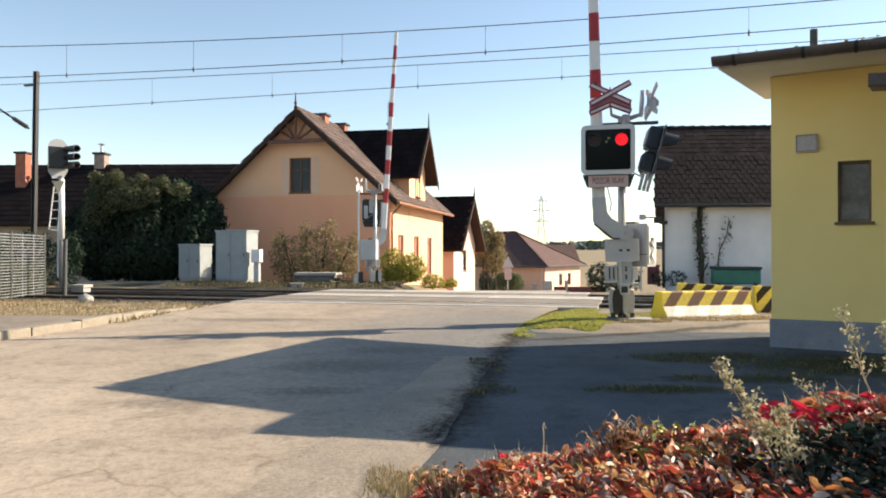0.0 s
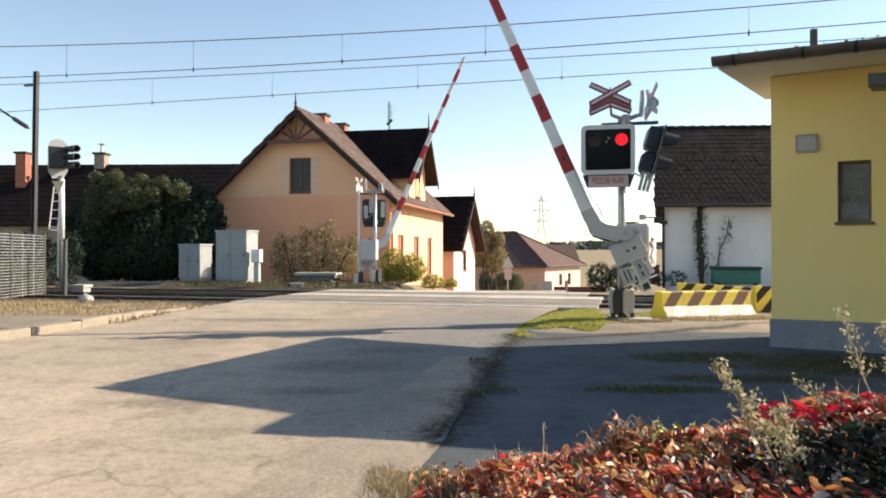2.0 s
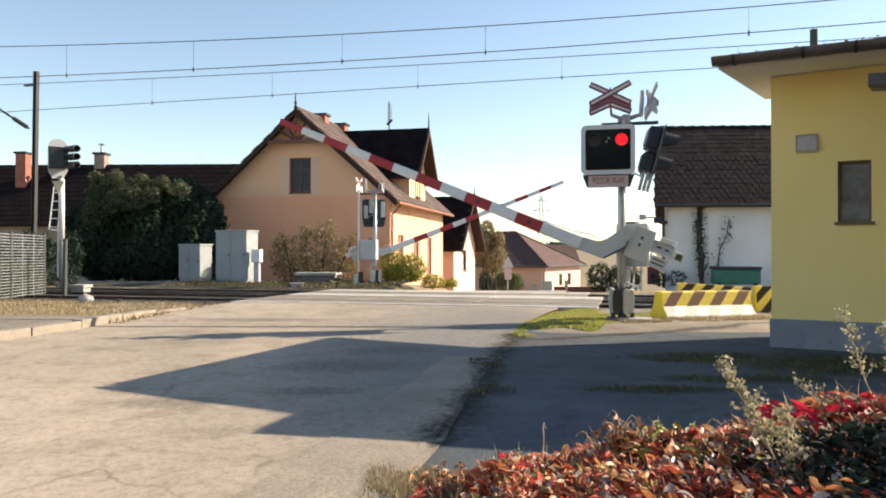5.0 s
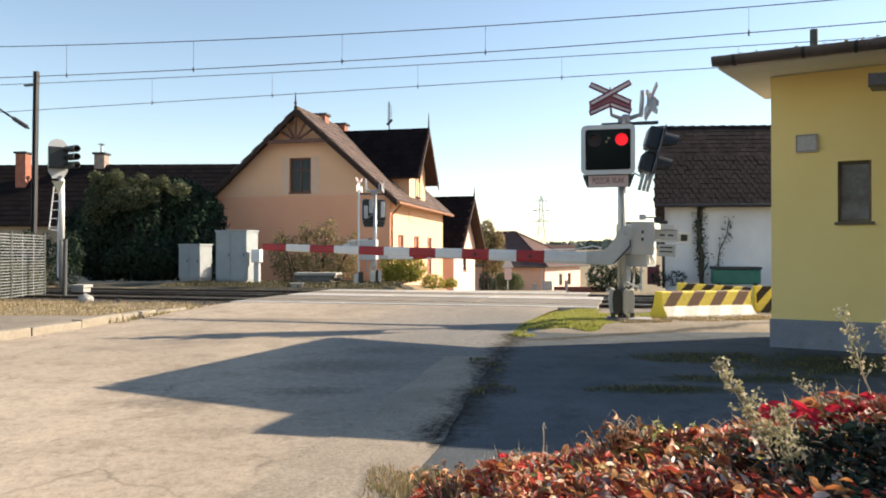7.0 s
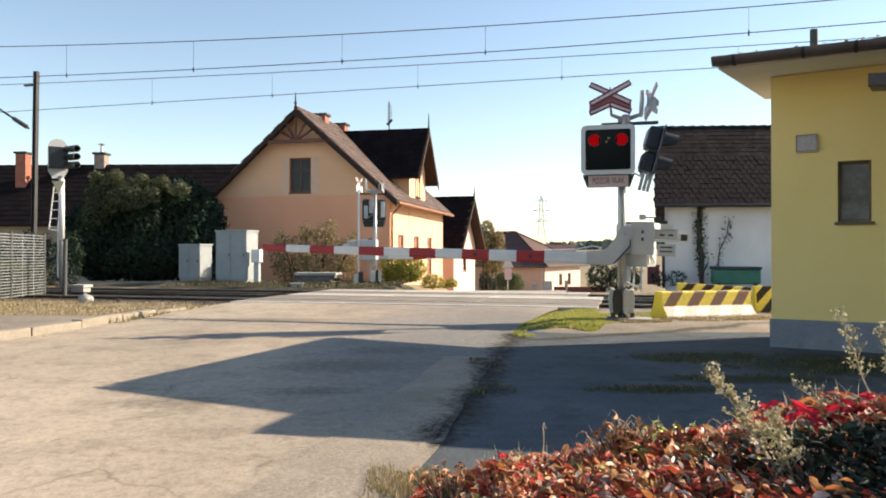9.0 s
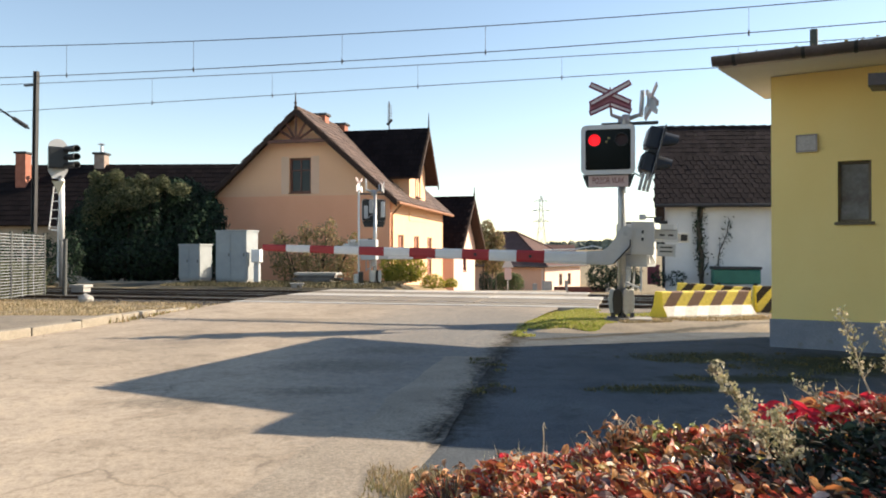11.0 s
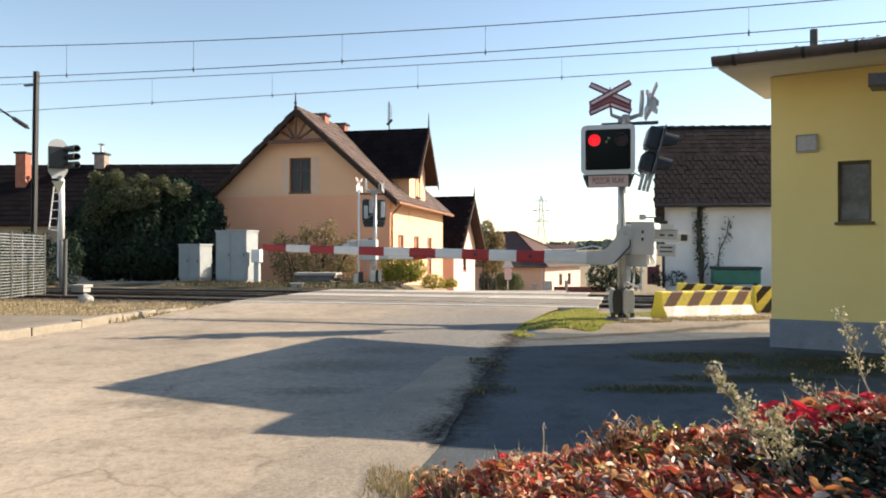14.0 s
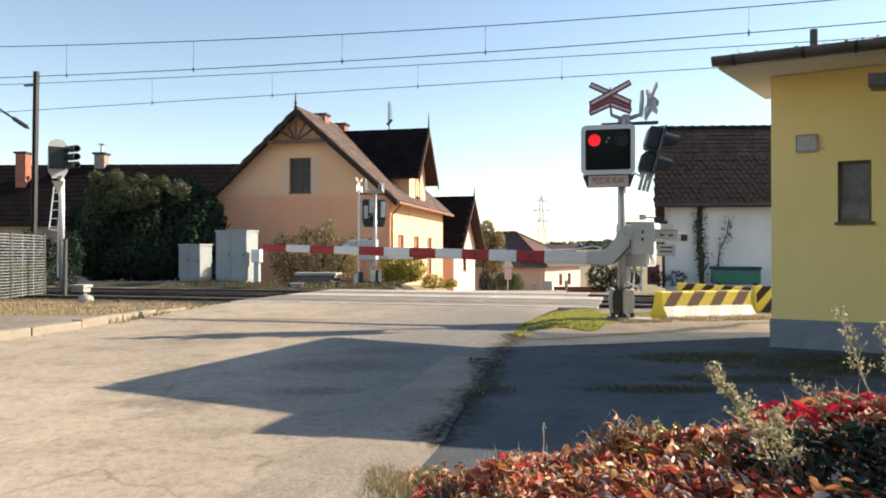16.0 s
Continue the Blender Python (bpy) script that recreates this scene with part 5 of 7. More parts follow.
HOUSE = pose(-10.13, 32.8, 0, 0, 0, -12.8)
main_house = gable_house("gabled_house", HOUSE, "peach and apricot gabled house with brown tiled roof", 8.1, 10.0, 3.58, 7.2, PEACH, APRICOT, 3.57, TILE_BROWN,
                         windows=[(3.54, 4.54, 3.70, 5.22)], side_windows=[(1.2, 2.1, 0.0, 1.9), (3.9, 4.8, 0.0, 1.9), (6.5, 7.4, 0.0, 1.9)], ornament=True, chimneys=[(4.0, 2.6, 7.5), (4.1, 4.9, 7.44)], finial=True)
SURROUND = surface("surround_paint", (0.74, 0.50, 0.36), (0.80, 0.55, 0.40), 0.92, coarse=1, fine=60, grain=0.08)
for a, b in ((3.17, 3.52), (4.56, 4.92)):
    part("window_surround", BOX(a, -0.004, 3.66, b, 0.003, 5.28), SURROUND, main_house, "painted window surround")


def dormer():
    """The cross gable over the side wall, with its own dark roof."""
    t = main_house
    w = 8.1
    y0, y1, eave, ridge, x0, x1 = 3.0, 5.95, 5.05, 6.95, 4.6, w + 0.02
    mid = (y0 + y1) / 2
    bm = bmesh.new()
    prism(bm, [(y0, 2.6), (y1, 2.6), (y1, eave), (mid, ridge), (y0, eave)], -x1, -x0)
    for v in bm.verts:
        v.co = Vector((-v.co.y, v.co.x, v.co.z))
    d = part("dormer", bm, APRICOT, t, "apricot cross gable")
    pitch = (ridge - eave) / (mid - y0)
    run = mid - y0 + 0.45
    for sgn in (-1, 1):
        bm = bmesh.new()
        ey, ez = mid + sgn * run, ridge - pitch * run
        prism(bm, [(mid, ridge), (ey, ez), (ey, ez + 0.1), (mid, ridge + 0.1)], -(x1 + 0.55), -4.3)
        for v in bm.verts:
            v.co = Vector((-v.co.y, v.co.x, v.co.z))
        r = part("dormer_roof", bm, TIMBER, t, "dark tiled cross roof")
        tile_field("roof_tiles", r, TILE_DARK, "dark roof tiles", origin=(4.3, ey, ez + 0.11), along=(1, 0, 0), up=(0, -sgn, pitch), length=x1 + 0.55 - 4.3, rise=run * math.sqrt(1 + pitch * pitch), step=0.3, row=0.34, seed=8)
        bm = bmesh.new()
        prism(bm, [(mid, ridge + 0.08), (ey, ez + 0.06), (ey, ez - 0.2), (mid, ridge - 0.2)], -(x1 + 0.61), -(x1 + 0.56))
        for v in bm.verts:
            v.co = Vector((-v.co.y, v.co.x, v.co.z))
        part("barge_board", bm, TIMBER, t)
    part("finial", ROD((x1 + 0.55, mid, ridge), (x1 + 0.55, mid, ridge + 0.85), 0.05, 0.012, 6), TIMBER, t)
    win = window_in(t, mid - 0.42, mid + 0.42, 3.75, 5.1, -(x1 + 0.09), WINDOW_WOOD, depth=0.14)
    win.matrix_basis = pose(0, 0, 0, 0, 0, 90)


dormer()



def annex():
    """A smaller pink house behind; its gable faces the road."""
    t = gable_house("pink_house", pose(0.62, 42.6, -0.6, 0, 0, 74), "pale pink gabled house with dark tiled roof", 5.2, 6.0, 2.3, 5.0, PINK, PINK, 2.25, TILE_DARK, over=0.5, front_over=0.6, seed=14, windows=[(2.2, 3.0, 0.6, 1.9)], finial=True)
    return t


annex()


def hip_house():
    """A far low house with a hipped roof. Its corner is the origin; the sunlit wall runs along x, the shaded one along y."""
    t = thing("hipped_house", pose(9.88, 72.0, -2.7, 0, 0, 60), "pink bungalow with a red-brown hipped roof", "house")
    lx, ly, e, r, o = 10.4, 13.0, 2.55, 6.1, 0.55
    holes = [(4.0, 4.9, 0.55, 1.75), (6.5, 7.4, 0.55, 1.75)]
    bm = bmesh.new()
    wall_with_openings(bm, 0, lx, -0.6, e, 0, 0.3, holes)
    part("wall", bm, PINK, t, "sunlit pink wall")
    part("wall", BOX(0, 0.304, -0.6, 0.3, ly, e), PINK_SHADED, t, "shaded side wall in a deeper pink")
    part("wall", BOX(lx - 0.3, 0.304, -0.6, lx, ly, e), PINK, t)
    part("wall", BOX(0.304, ly - 0.3, -0.6, lx - 0.304, ly, e), PINK, t)
    for w in holes:
        window_in(t, *w, 0.0, WINDOW_WOOD, depth=0.12)
    part("downpipe", ROD((-0.07, -0.05, -0.5), (-0.07, -0.05, e), 0.05, None, 8), COPPER, t, "copper-brown downpipe")
    base = [Vector(p) for p in ((-o, -o, e), (lx + o, -o, e), (lx + o, ly + o, e), (-o, ly + o, e))]
    top = [Vector((lx / 2, 5.4, r)), Vector((lx / 2, ly - 5.4, r))]
    for q in ((base[0], base[1], top[0]), (base[1], base[2], top[1], top[0]), (base[2], base[3], top[1]), (base[3], base[0], top[0], top[1])):
        bm = bmesh.new()
        lo = [bm.verts.new(p - Vector((0, 0, 0.12))) for p in q]
        hi = [bm.verts.new(p) for p in q]
        bm.faces.new(hi), bm.faces.new(list(reversed(lo)))
        for i in range(len(q)):
            j = (i + 1) % len(q)
            bm.faces.new((lo[i], lo[j], hi[j], hi[i]))
        part("roof", bm, TILE_RED, t, "red-brown hipped roof")
    bm = bmesh.new()
    for p, q in ((base[0], top[0]), (base[1], top[0]), (base[3], top[1]), (top[0], top[1])):
        n = max(1, round((q - p).length / 0.45))
        for i in range(n):
            rod(bm, p.lerp(q, i / n) + Vector((0, 0, 0.03)), p.lerp(q, (i + 0.95) / n) + Vector((0, 0, 0.05)), 0.10, None, 6)
    part("ridge_tiles", bm, TILE_RED, t)
    bm = bmesh.new()
    for p, q in ((base[0], base[1]), (base[0], base[3])):
        rod(bm, p, q, 0.08, None, 6)
    part("gutter", bm, GUTTER, t)


def garden_wall():
    t = thing("garden_wall", pose(9.1, 60.2, -2.2, 0, 0, 4), "low red-brown garden wall with pale posts", "garden wall")
    part("wall", BOX(0.0, 0, -0.3, 4.2, 0.22, 0.52, 0.02), BRICK_DARK, t, "red-brown wall")
    part("coping", BOX(-0.03, -0.03, 0.52, 4.23, 0.25, 0.58, 0.01), TILE_RED, t)
    for x, w, h in ((-0.95, 0.75, 1.05), (-1.75, 0.3, 0.85), (0.9, 0.2, 1.1), (4.3, 0.25, 0.9)):
        part("post", BOX(x, -0.06, -0.3, x + w, 0.28, h, 0.03), CONCRETE, t, "pale post")


garden_wall()
hip_house()


def second_far_house():
    t = thing("bungalow", pose(13.4, 90.0, -2.6, 0, 0, 0), "far bungalow with a low red roof", "house")
    part("wall", BOX(-2.4, -4, -0.5, 2.2, 4, 2.6), PINK, t)
    bm = bmesh.new()
    prism(bm, [(-4.6, 2.55), (4.6, 2.55), (0.0, 4.8)], -2.8, 2.6)
    for v in bm.verts:
        v.co = Vector((v.co.y, v.co.x, v.co.z))
    part("roof", bm, TILE_RED, t, "red-brown roof")


second_far_house()


def white_house():
    """The white house beyond the tracks, eave side towards the camera."""
    t = thing("white_house", pose(7.20, 25.1, 0, 0, 0, -3.0), "white rendered house with an old weathered tile roof", "house")
    L, e, rise, dep = 9.0, 2.68, 3.10, 3.1
    part("wall", BOX(0.36, 0, -0.2, L, 0.4, e), WHITE_WALL, t, "whitewashed wall")
    bm = bmesh.new()
    prism(bm, [(0.4, -0.2), (2 * dep, -0.2), (2 * dep, e), (dep, e + rise - 0.3), (0.4, e + 0.1)], 0.36, 0.7)
    for v in bm.verts:
        v.co = Vector((v.co.y, v.co.x, v.co.z))
    part("gable_wall", bm, WHITE_WALL, t)
    up = Vector((0, dep + 0.35, rise))
    bm = bmesh.new()
    prism(bm, [(-0.35, e - 0.02), (dep, e + rise), (2 * dep + 0.35, e - 0.02), (2 * dep + 0.35, e + 0.06), (dep, e + rise + 0.08), (-0.35, e + 0.06)], 0.0, L + 0.2)
    for v in bm.verts:
        v.co = Vector((v.co.y, v.co.x, v.co.z))
    r = part("roof", bm, TIMBER, t, "timber roof deck")
    # the nearest rows are single tiles, the rest one field
    w, n_up = up.normalized(), Vector((0, -rise, dep + 0.35)).normalized()
    step, row = 0.215, 0.275
    bm = bmesh.new()
    vs = [bm.verts.new(p) for p in ((0.004, -0.02, 0), (step - 0.008, -0.02, 0), (step - 0.008, row + 0.03, -0.01), (0.004, row + 0.03, -0.01), (0.012, -0.02, 0.024), (step - 0.016, -0.02, 0.024), (step - 0.008, row + 0.03, 0.012), (0.004, row + 0.03, 0.012))]
    for q in ((4, 5, 6, 7), (0, 1, 5, 4), (1, 2, 6, 5), (3, 0, 4, 7)):
        bm.faces.new([vs[i] for i in q])
    me = finish(bm, "roof_tile", TILE_SINGLE)
    rnd = random.Random(21)
    frame_m = Matrix(((1, 0, 0, 0), (0, w.y, n_up.y, -0.37), (0, w.z, n_up.z, e + 0.07), (0, 0, 0, 1)))
    for j in range(10):
        for i in range(29):
            o = new("roof_tile", me)
            o.parent = r
            o.matrix_basis = frame_m @ pose(i * step + (step / 2 if j % 2 else 0) + rnd.uniform(-0.008, 0.008), j * row + rnd.uniform(-0.01, 0.01), rnd.uniform(0, 0.01), rnd.uniform(-1, 1), rnd.uniform(-1.2, 1.2), rnd.uniform(-1.2, 1.2))
    top = Vector((0.0, -0.37, e + 0.07)) + w * (10 * row)
    tile_field("roof_tiles", r, TILE_OLD, "mottled old brown tiles", origin=top, along=(1, 0, 0), up=up, length=6.2, rise=up.length - 10 * row, step=step, row=row, thick=0.022, seed=21)
    tile_field("roof_tiles", r, TILE_OLD, "mottled old brown tiles", origin=(6.2, -0.37, e + 0.07), along=(1, 0, 0), up=up, length=L - 6.0, rise=up.length, step=0.3, row=0.3, seed=22)
    bm = bmesh.new()
    for i in range(24):
        rod(bm, (i * 0.38, dep, e + rise + 0.07), (i * 0.38 + 0.37, dep, e + rise + 0.1), 0.085, None, 8)
    part("ridge_tiles", bm, TILE_OLD, t)
    bm = bmesh.new()
    rod(bm, (0.0, -0.40, e + 0.0), (L, -0.40, e + 0.0), 0.062, None, 8)
    part("gutter", bm, DARK_STEEL, t, "dark gutter")
    part("downpipe", ROD((0.30, -0.10, -0.1), (0.30, -0.10, e - 0.1), 0.05, None, 8), DARK_STEEL, t, "dark downpipe")
    part("hopper", BOX(0.16, -0.22, e - 0.62, 0.44, 0.0, e - 0.5, 0.03), BLACK, t)
    part("corner_board", BOX(0.06, -0.2, e - 0.5, 0.34, 0.0, e - 0.03, 0.01), TIMBER, t)
    # the plot is slanted: the house's sides run askew to its front
    seen = set()
    for o in t.children_recursive:
        if o.name.startswith("roof_tile") and o.data is me:
            o.location.x += 0.235 * o.location.y
        elif o.data not in seen:
            seen.add(o.data)
            for v in o.data.vertices:
                v.co.x += 0.235 * v.co.y


white_house()


CHIMNEY_GREY = surface("sooty_plaster", (0.24, 0.19, 0.16), (0.36, 0.29, 0.25), 0.9, coarse=3, fine=30, stain=(0.3, 0.14, 0.1), wear=0.55)


def left_house():
    """The long low house behind the evergreen bush."""
    t = thing("long_house", pose(-34.0, 41.5, -0.4, 0, 0, -2), "long low house with a dark roof behind the bush", "house")
    L = 24.5
    part("wall", BOX(0, 0, -1, L, 0.4, 3.1), surface("old_grey_plaster", (0.30, 0.25, 0.20), (0.42, 0.36, 0.30), 0.92, coarse=0.6, fine=50, stain=(0.24, 0.2, 0.16)), t, "old greyish plaster wall")
    bm = bmesh.new()
    prism(bm, [(-0.5, 3.0), (3.2, 6.75), (6.9, 3.0)], -0.5, L + 0.3)
    for v in bm.verts:
        v.co = Vector((v.co.y, v.co.x, v.co.z))
    r = part("roof", bm, TIMBER, t)
    up = Vector((0, 3.7, 3.75))
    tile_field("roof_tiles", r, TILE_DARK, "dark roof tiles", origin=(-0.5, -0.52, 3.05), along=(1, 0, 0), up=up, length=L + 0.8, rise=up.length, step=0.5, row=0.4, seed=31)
    for x, y, b, top, w in ((9.35, 2.0, 4.2, 7.4, 0.30), (13.4, 3.2, 6.0, 7.5, 0.31)):
        c = part("chimney", BOX(x - w, y - w, b, x + w, y + w, top - 0.1, 0.02), BRICK if x < 10 else CHIMNEY_GREY, t, "brick chimney")
        part("chimney_cap", BOX(x - w - 0.08, y - w - 0.08, top - 0.1, x + w + 0.08, y + w + 0.08, top + 0.02, 0.02), DARK_STEEL, c, "dark cap")
    part("cowl", ROD((13.4, 3.2, 7.5), (13.4, 3.2, 8.0), 0.09, 0.07, 8), GALVANISED, t, "pale steel cowl")
    part("cowl_cap", ROD((13.4, 3.2, 8.02), (13.4, 3.2, 8.10), 0.22, 0.05, 8), GALVANISED, t, "pale steel cowl cap")
    part("flashing", BOX(9.35 - 0.37, 2.0 - 0.37, 4.7, 9.35 + 0.37, 2.0 + 0.2, 5.2, 0.02), GALVANISED, t, "pale metal flashing")


left_house()
swaying = []


# ---- overhead line ----
def near_line(x):
    return 16.2 - 0.25 * x


def far_line(x):
    return 20.3 - 0.25 * x


def wire(name, line, z_of, label, x0=-26.0, x1=20.0):
    cu = bpy.data.curves.new(name, "CURVE")
    cu.dimensions, cu.bevel_depth, cu.bevel_resolution = "3D", 0.010, 1
    sp = cu.splines.new("POLY")
    n = 40
    sp.points.add(n)
    for i in range(n + 1):
        x = x0 + (x1 - x0) * i / n
        sp.points[i].co = (x, line(x), z_of(x), 1)
    cu.materials.append(DARK_STEEL)
    ob = bpy.data.objects.new(name, cu)
    scene.collection.objects.link(ob)
    dep = bpy.context.evaluated_depsgraph_get()
    me = bpy.data.meshes.new_from_object(ob.evaluated_get(dep))
    bpy.data.objects.remove(ob)
    return tagged(new(name, me), label, "overhead wire", "overhead wires")


near_contact = lambda x: 5.433 - 0.0023 * x + 0.00122 * x * x
near_carrier = lambda x: 6.014 - 0.01606 * x + 0.001715 * x * x
far_contact = lambda x: 5.72 + 0.00475 * x
far_carrier = lambda x: 6.303 - 0.00938 * x + 0.000504 * x * x
for line, lo, hi, xs in ((near_line, near_contact, near_carrier, (-9.5, -6.0, -2.3, 0.92, 6.1)), (far_line, far_contact, far_carrier, (-8.9, -5.0, -0.7, 3.15, 7.4))):
    c = wire("contact_wire", line, lo, "dark contact wire above the track")
    h = wire("catenary_wire", line, hi, "dark sagging carrier wire above the track")
    for x in xs:
        part("dropper", ROD((x, line(x), lo(x) - 0.03), (x, line(x), hi(x)), 0.0045, None, 5), DARK_STEEL, h)
        part("clamp", ROD((x, line(x), lo(x) - 0.06), (x, line(x), lo(x) + 0.05), 0.017, None, 6), DARK_STEEL, h)


def catenary_pole():
    t = thing("catenary_pole", pose(-14.45, 26.0, 0, 0, 0.8, TURN), "dark steel overhead line pole with a rusty foot", "pole")
    bm = bmesh.new()
    for x in (-0.06, 0.06):
        box(bm, x - 0.012, -0.07, 1.6, x + 0.012, 0.07, 7.5)
    box(bm, -0.048, -0.012, 1.6, 0.048, 0.012, 7.5)
    part("mast", bm, DARK_STEEL, t, "dark steel mast")
    part("foot", BOX(-0.09, -0.09, -0.1, 0.09, 0.09, 1.6, 0.02), surface("rusty_foot", (0.13, 0.06, 0.035), (0.2, 0.1, 0.06), 0.85), t, "rust-brown foot")
    part("strut", ROD((-0.08, -0.2, 5.45), (-1.6, -0.9, 6.55), 0.035, None, 8), DARK_STEEL, t)
    part("insulator", ROD((-0.15, -0.22, 5.5), (-0.55, -0.42, 5.79), 0.075, None, 10), DARK_STEEL, t, "dark ribbed insulator")
    part("top_arm", BOX(-0.5, -0.03, 6.98, 0.0, 0.03, 7.05, 0.005), DARK_STEEL, t)


catenary_pole()


# ---- railway light signal ----
def light_signal():
    t = thing("railway_signal", pose(-12.42, 24.0, 0, 0, 0, 0), "railway light signal with a grey round-topped board and black visors", "signal")
    part("mast", ROD((0, 0, 0), (0, 0, 3.6), 0.07, 0.065, 12), GALVANISED, t, "grey steel mast", smooth=True)
    part("mast_sleeve", ROD((0, 0, 1.5), (0, 0, 3.5), 0.095, 0.085, 12), WHITE_PAINT, t, "white upper mast", smooth=True)
    bm = bmesh.new()
    out = [(-0.29, 3.75), (-0.15, 3.5), (0.15, 3.5), (0.29, 3.75), (0.29, 4.5)] + [(0.29 * math.cos(math.pi * i / 10), 4.5 + 0.30 * math.sin(math.pi * i / 10)) for i in range(1, 10)] + [(-0.29, 4.5)]
    prism(bm, out, 0.0, 0.03)
    b = part("back_board", bm, GREY_PAINT, t, "grey board with round top", at=pose(-0.1, -0.05, 0, 0, 0, 35))
    part("lamp_box", BOX(-0.30, -0.24, 3.82, 0.28, -0.002, 4.52, 0.05), BLACK, b, "black lamp box")
    for z in (3.92, 4.18, 4.44):
        bm = bmesh.new()
        n = 10
        outer = [(0.125 * math.cos((math.pi + 1.8) * i / n - 0.9), 0.115 * math.sin((math.pi + 1.8) * i / n - 0.9)) for i in range(n + 1)]
        inner = [(x * 0.88, q * 0.88) for x, q in reversed(outer)]
        prism(bm, outer + inner, -0.78, -0.2)
        part("visor", bm, BLACK, b, "black tubular visor", at=pose(0.16, 0.0, z, 0, 0, 22))
    bm = bmesh.new()
    prism(bm, [(-0.2, 3.42), (0.2, 3.42), (0.0, 2.98)], -0.12, -0.10)
    part("marker_plate", bm, surface("pale_marker", (0.62, 0.52, 0.34), (0.7, 0.6, 0.42), 0.6), t, "pale triangular plate", at=pose(-0.05, 0, 0))
    bm = bmesh.new()
    rod(bm, (-0.46, 0.1, 1.85), (-0.28, 0.05, 3.25), 0.022, None, 6), rod(bm, (-0.18, 0.1, 1.85), (0.0, 0.05, 3.25), 0.022, None, 6)
    rod(bm, (-0.40, 0.1, 1.85), (0.05, 0.05, 1.80), 0.03, None, 6), rod(bm, (-0.12, 0.02, 0.3), (-0.12, 0.02, 2.0), 0.025, None, 6)
    ladder = part("ladder", bm, WHITE_PAINT, t, "thin steel ladder")
    bm = bmesh.new()
    rod(bm, (0, 0, 0), (0.28, 0, 0), 0.013, None, 5)
    me = finish(bm, "rung", WHITE_PAINT)
    for i in range(5):
        f = 0.06 + i * 0.2
        r = new("rung", me)
        r.parent = ladder
        r.location = (-0.46 + 0.18 * f, 0.1 - 0.05 * f, 1.85 + 1.4 * f)


light_signal()


FENCE_PALE = surface("pale_fence_steel", (0.20, 0.215, 0.22), (0.28, 0.295, 0.30), 0.6, coarse=4, fine=40)
FENCE_STEEL = surface("dull_fence_steel", (0.065, 0.07, 0.068), (0.10, 0.105, 0.10), 0.7, coarse=4, fine=40)


def marker_post(x, y, h, r, label):
    t = thing("marker_post", pose(x, y, 0, 0, 0.6, 0), label, "post")
    part("shaft", ROD((0, 0, -0.05), (0, 0, h), r, r * 0.95, 10), FENCE_STEEL, t)
    part("cap", ROD((0, 0, h), (0, 0, h + 0.03), r * 1.15, r * 0.8, 10), DARK_STEEL, t)


marker_post(-9.34, 18.2, 1.40, 0.055, "weathered grey steel post at the track side")


def concrete_chunk(x, y, w, d, h, label, turn):
    t = thing("concrete_block", pose(x, y, -0.03, 0, 0, turn), label, "concrete block")
    part("body", BOX(-w / 2 + 0.04, -d / 2 + 0.04, 0, w / 2 - 0.04, d / 2 - 0.04, h * 0.72, 0.015), CONCRETE, t)
    part("lid", BOX(-w / 2, -d / 2, h * 0.72, w / 2, d / 2, h, 0.015), CONCRETE, t)


concrete_chunk(-4.65, 23.5, 0.45, 0.3, 0.16, "small grey concrete cover between tracks and house", 10)
concrete_chunk(-9.62, 19.6, 0.46, 0.36, 0.27, "pale concrete cable box with a lid", -14)




def fence():
    t = thing("slat_fence", pose(0, 0, 0), "grey metal fence with thin horizontal slats", "fence")
    a, b, c = Vector((-10.02, 17.1, 0)), Vector((-10.22, 18.9, 0)), Vector((-9.85, 14.6, 0))
    for p in (a, b, c):
        q = part("post", ROD((p.x, p.y, -0.1), (p.x, p.y, 1.58), 0.032, None, 8), FENCE_STEEL, t)
    rnd = random.Random(2)
    for p, q in ((a, b), (a, c)):
        for i in range(22):
            z = 0.06 + i * 0.069
            part("slat", ROD((p.x, p.y, z), (q.x, q.y, z), 0.013, None, 5), FENCE_PALE, t)
        m = (p + q) / 2
        for k in (0.33, 0.66):
            m = p.lerp(q, k)
            part("upright", ROD((m.x, m.y, 0.03), (m.x, m.y, 1.55), 0.01, None, 5), GALVANISED, t)


fence()


CABINET_PAINT = surface("cabinet_paint", (0.27, 0.30, 0.315), (0.34, 0.37, 0.385), 0.65, coarse=1.5, fine=50, grain=0.12, bump=0.05, stain=(0.22, 0.23, 0.23), wear=0.66)


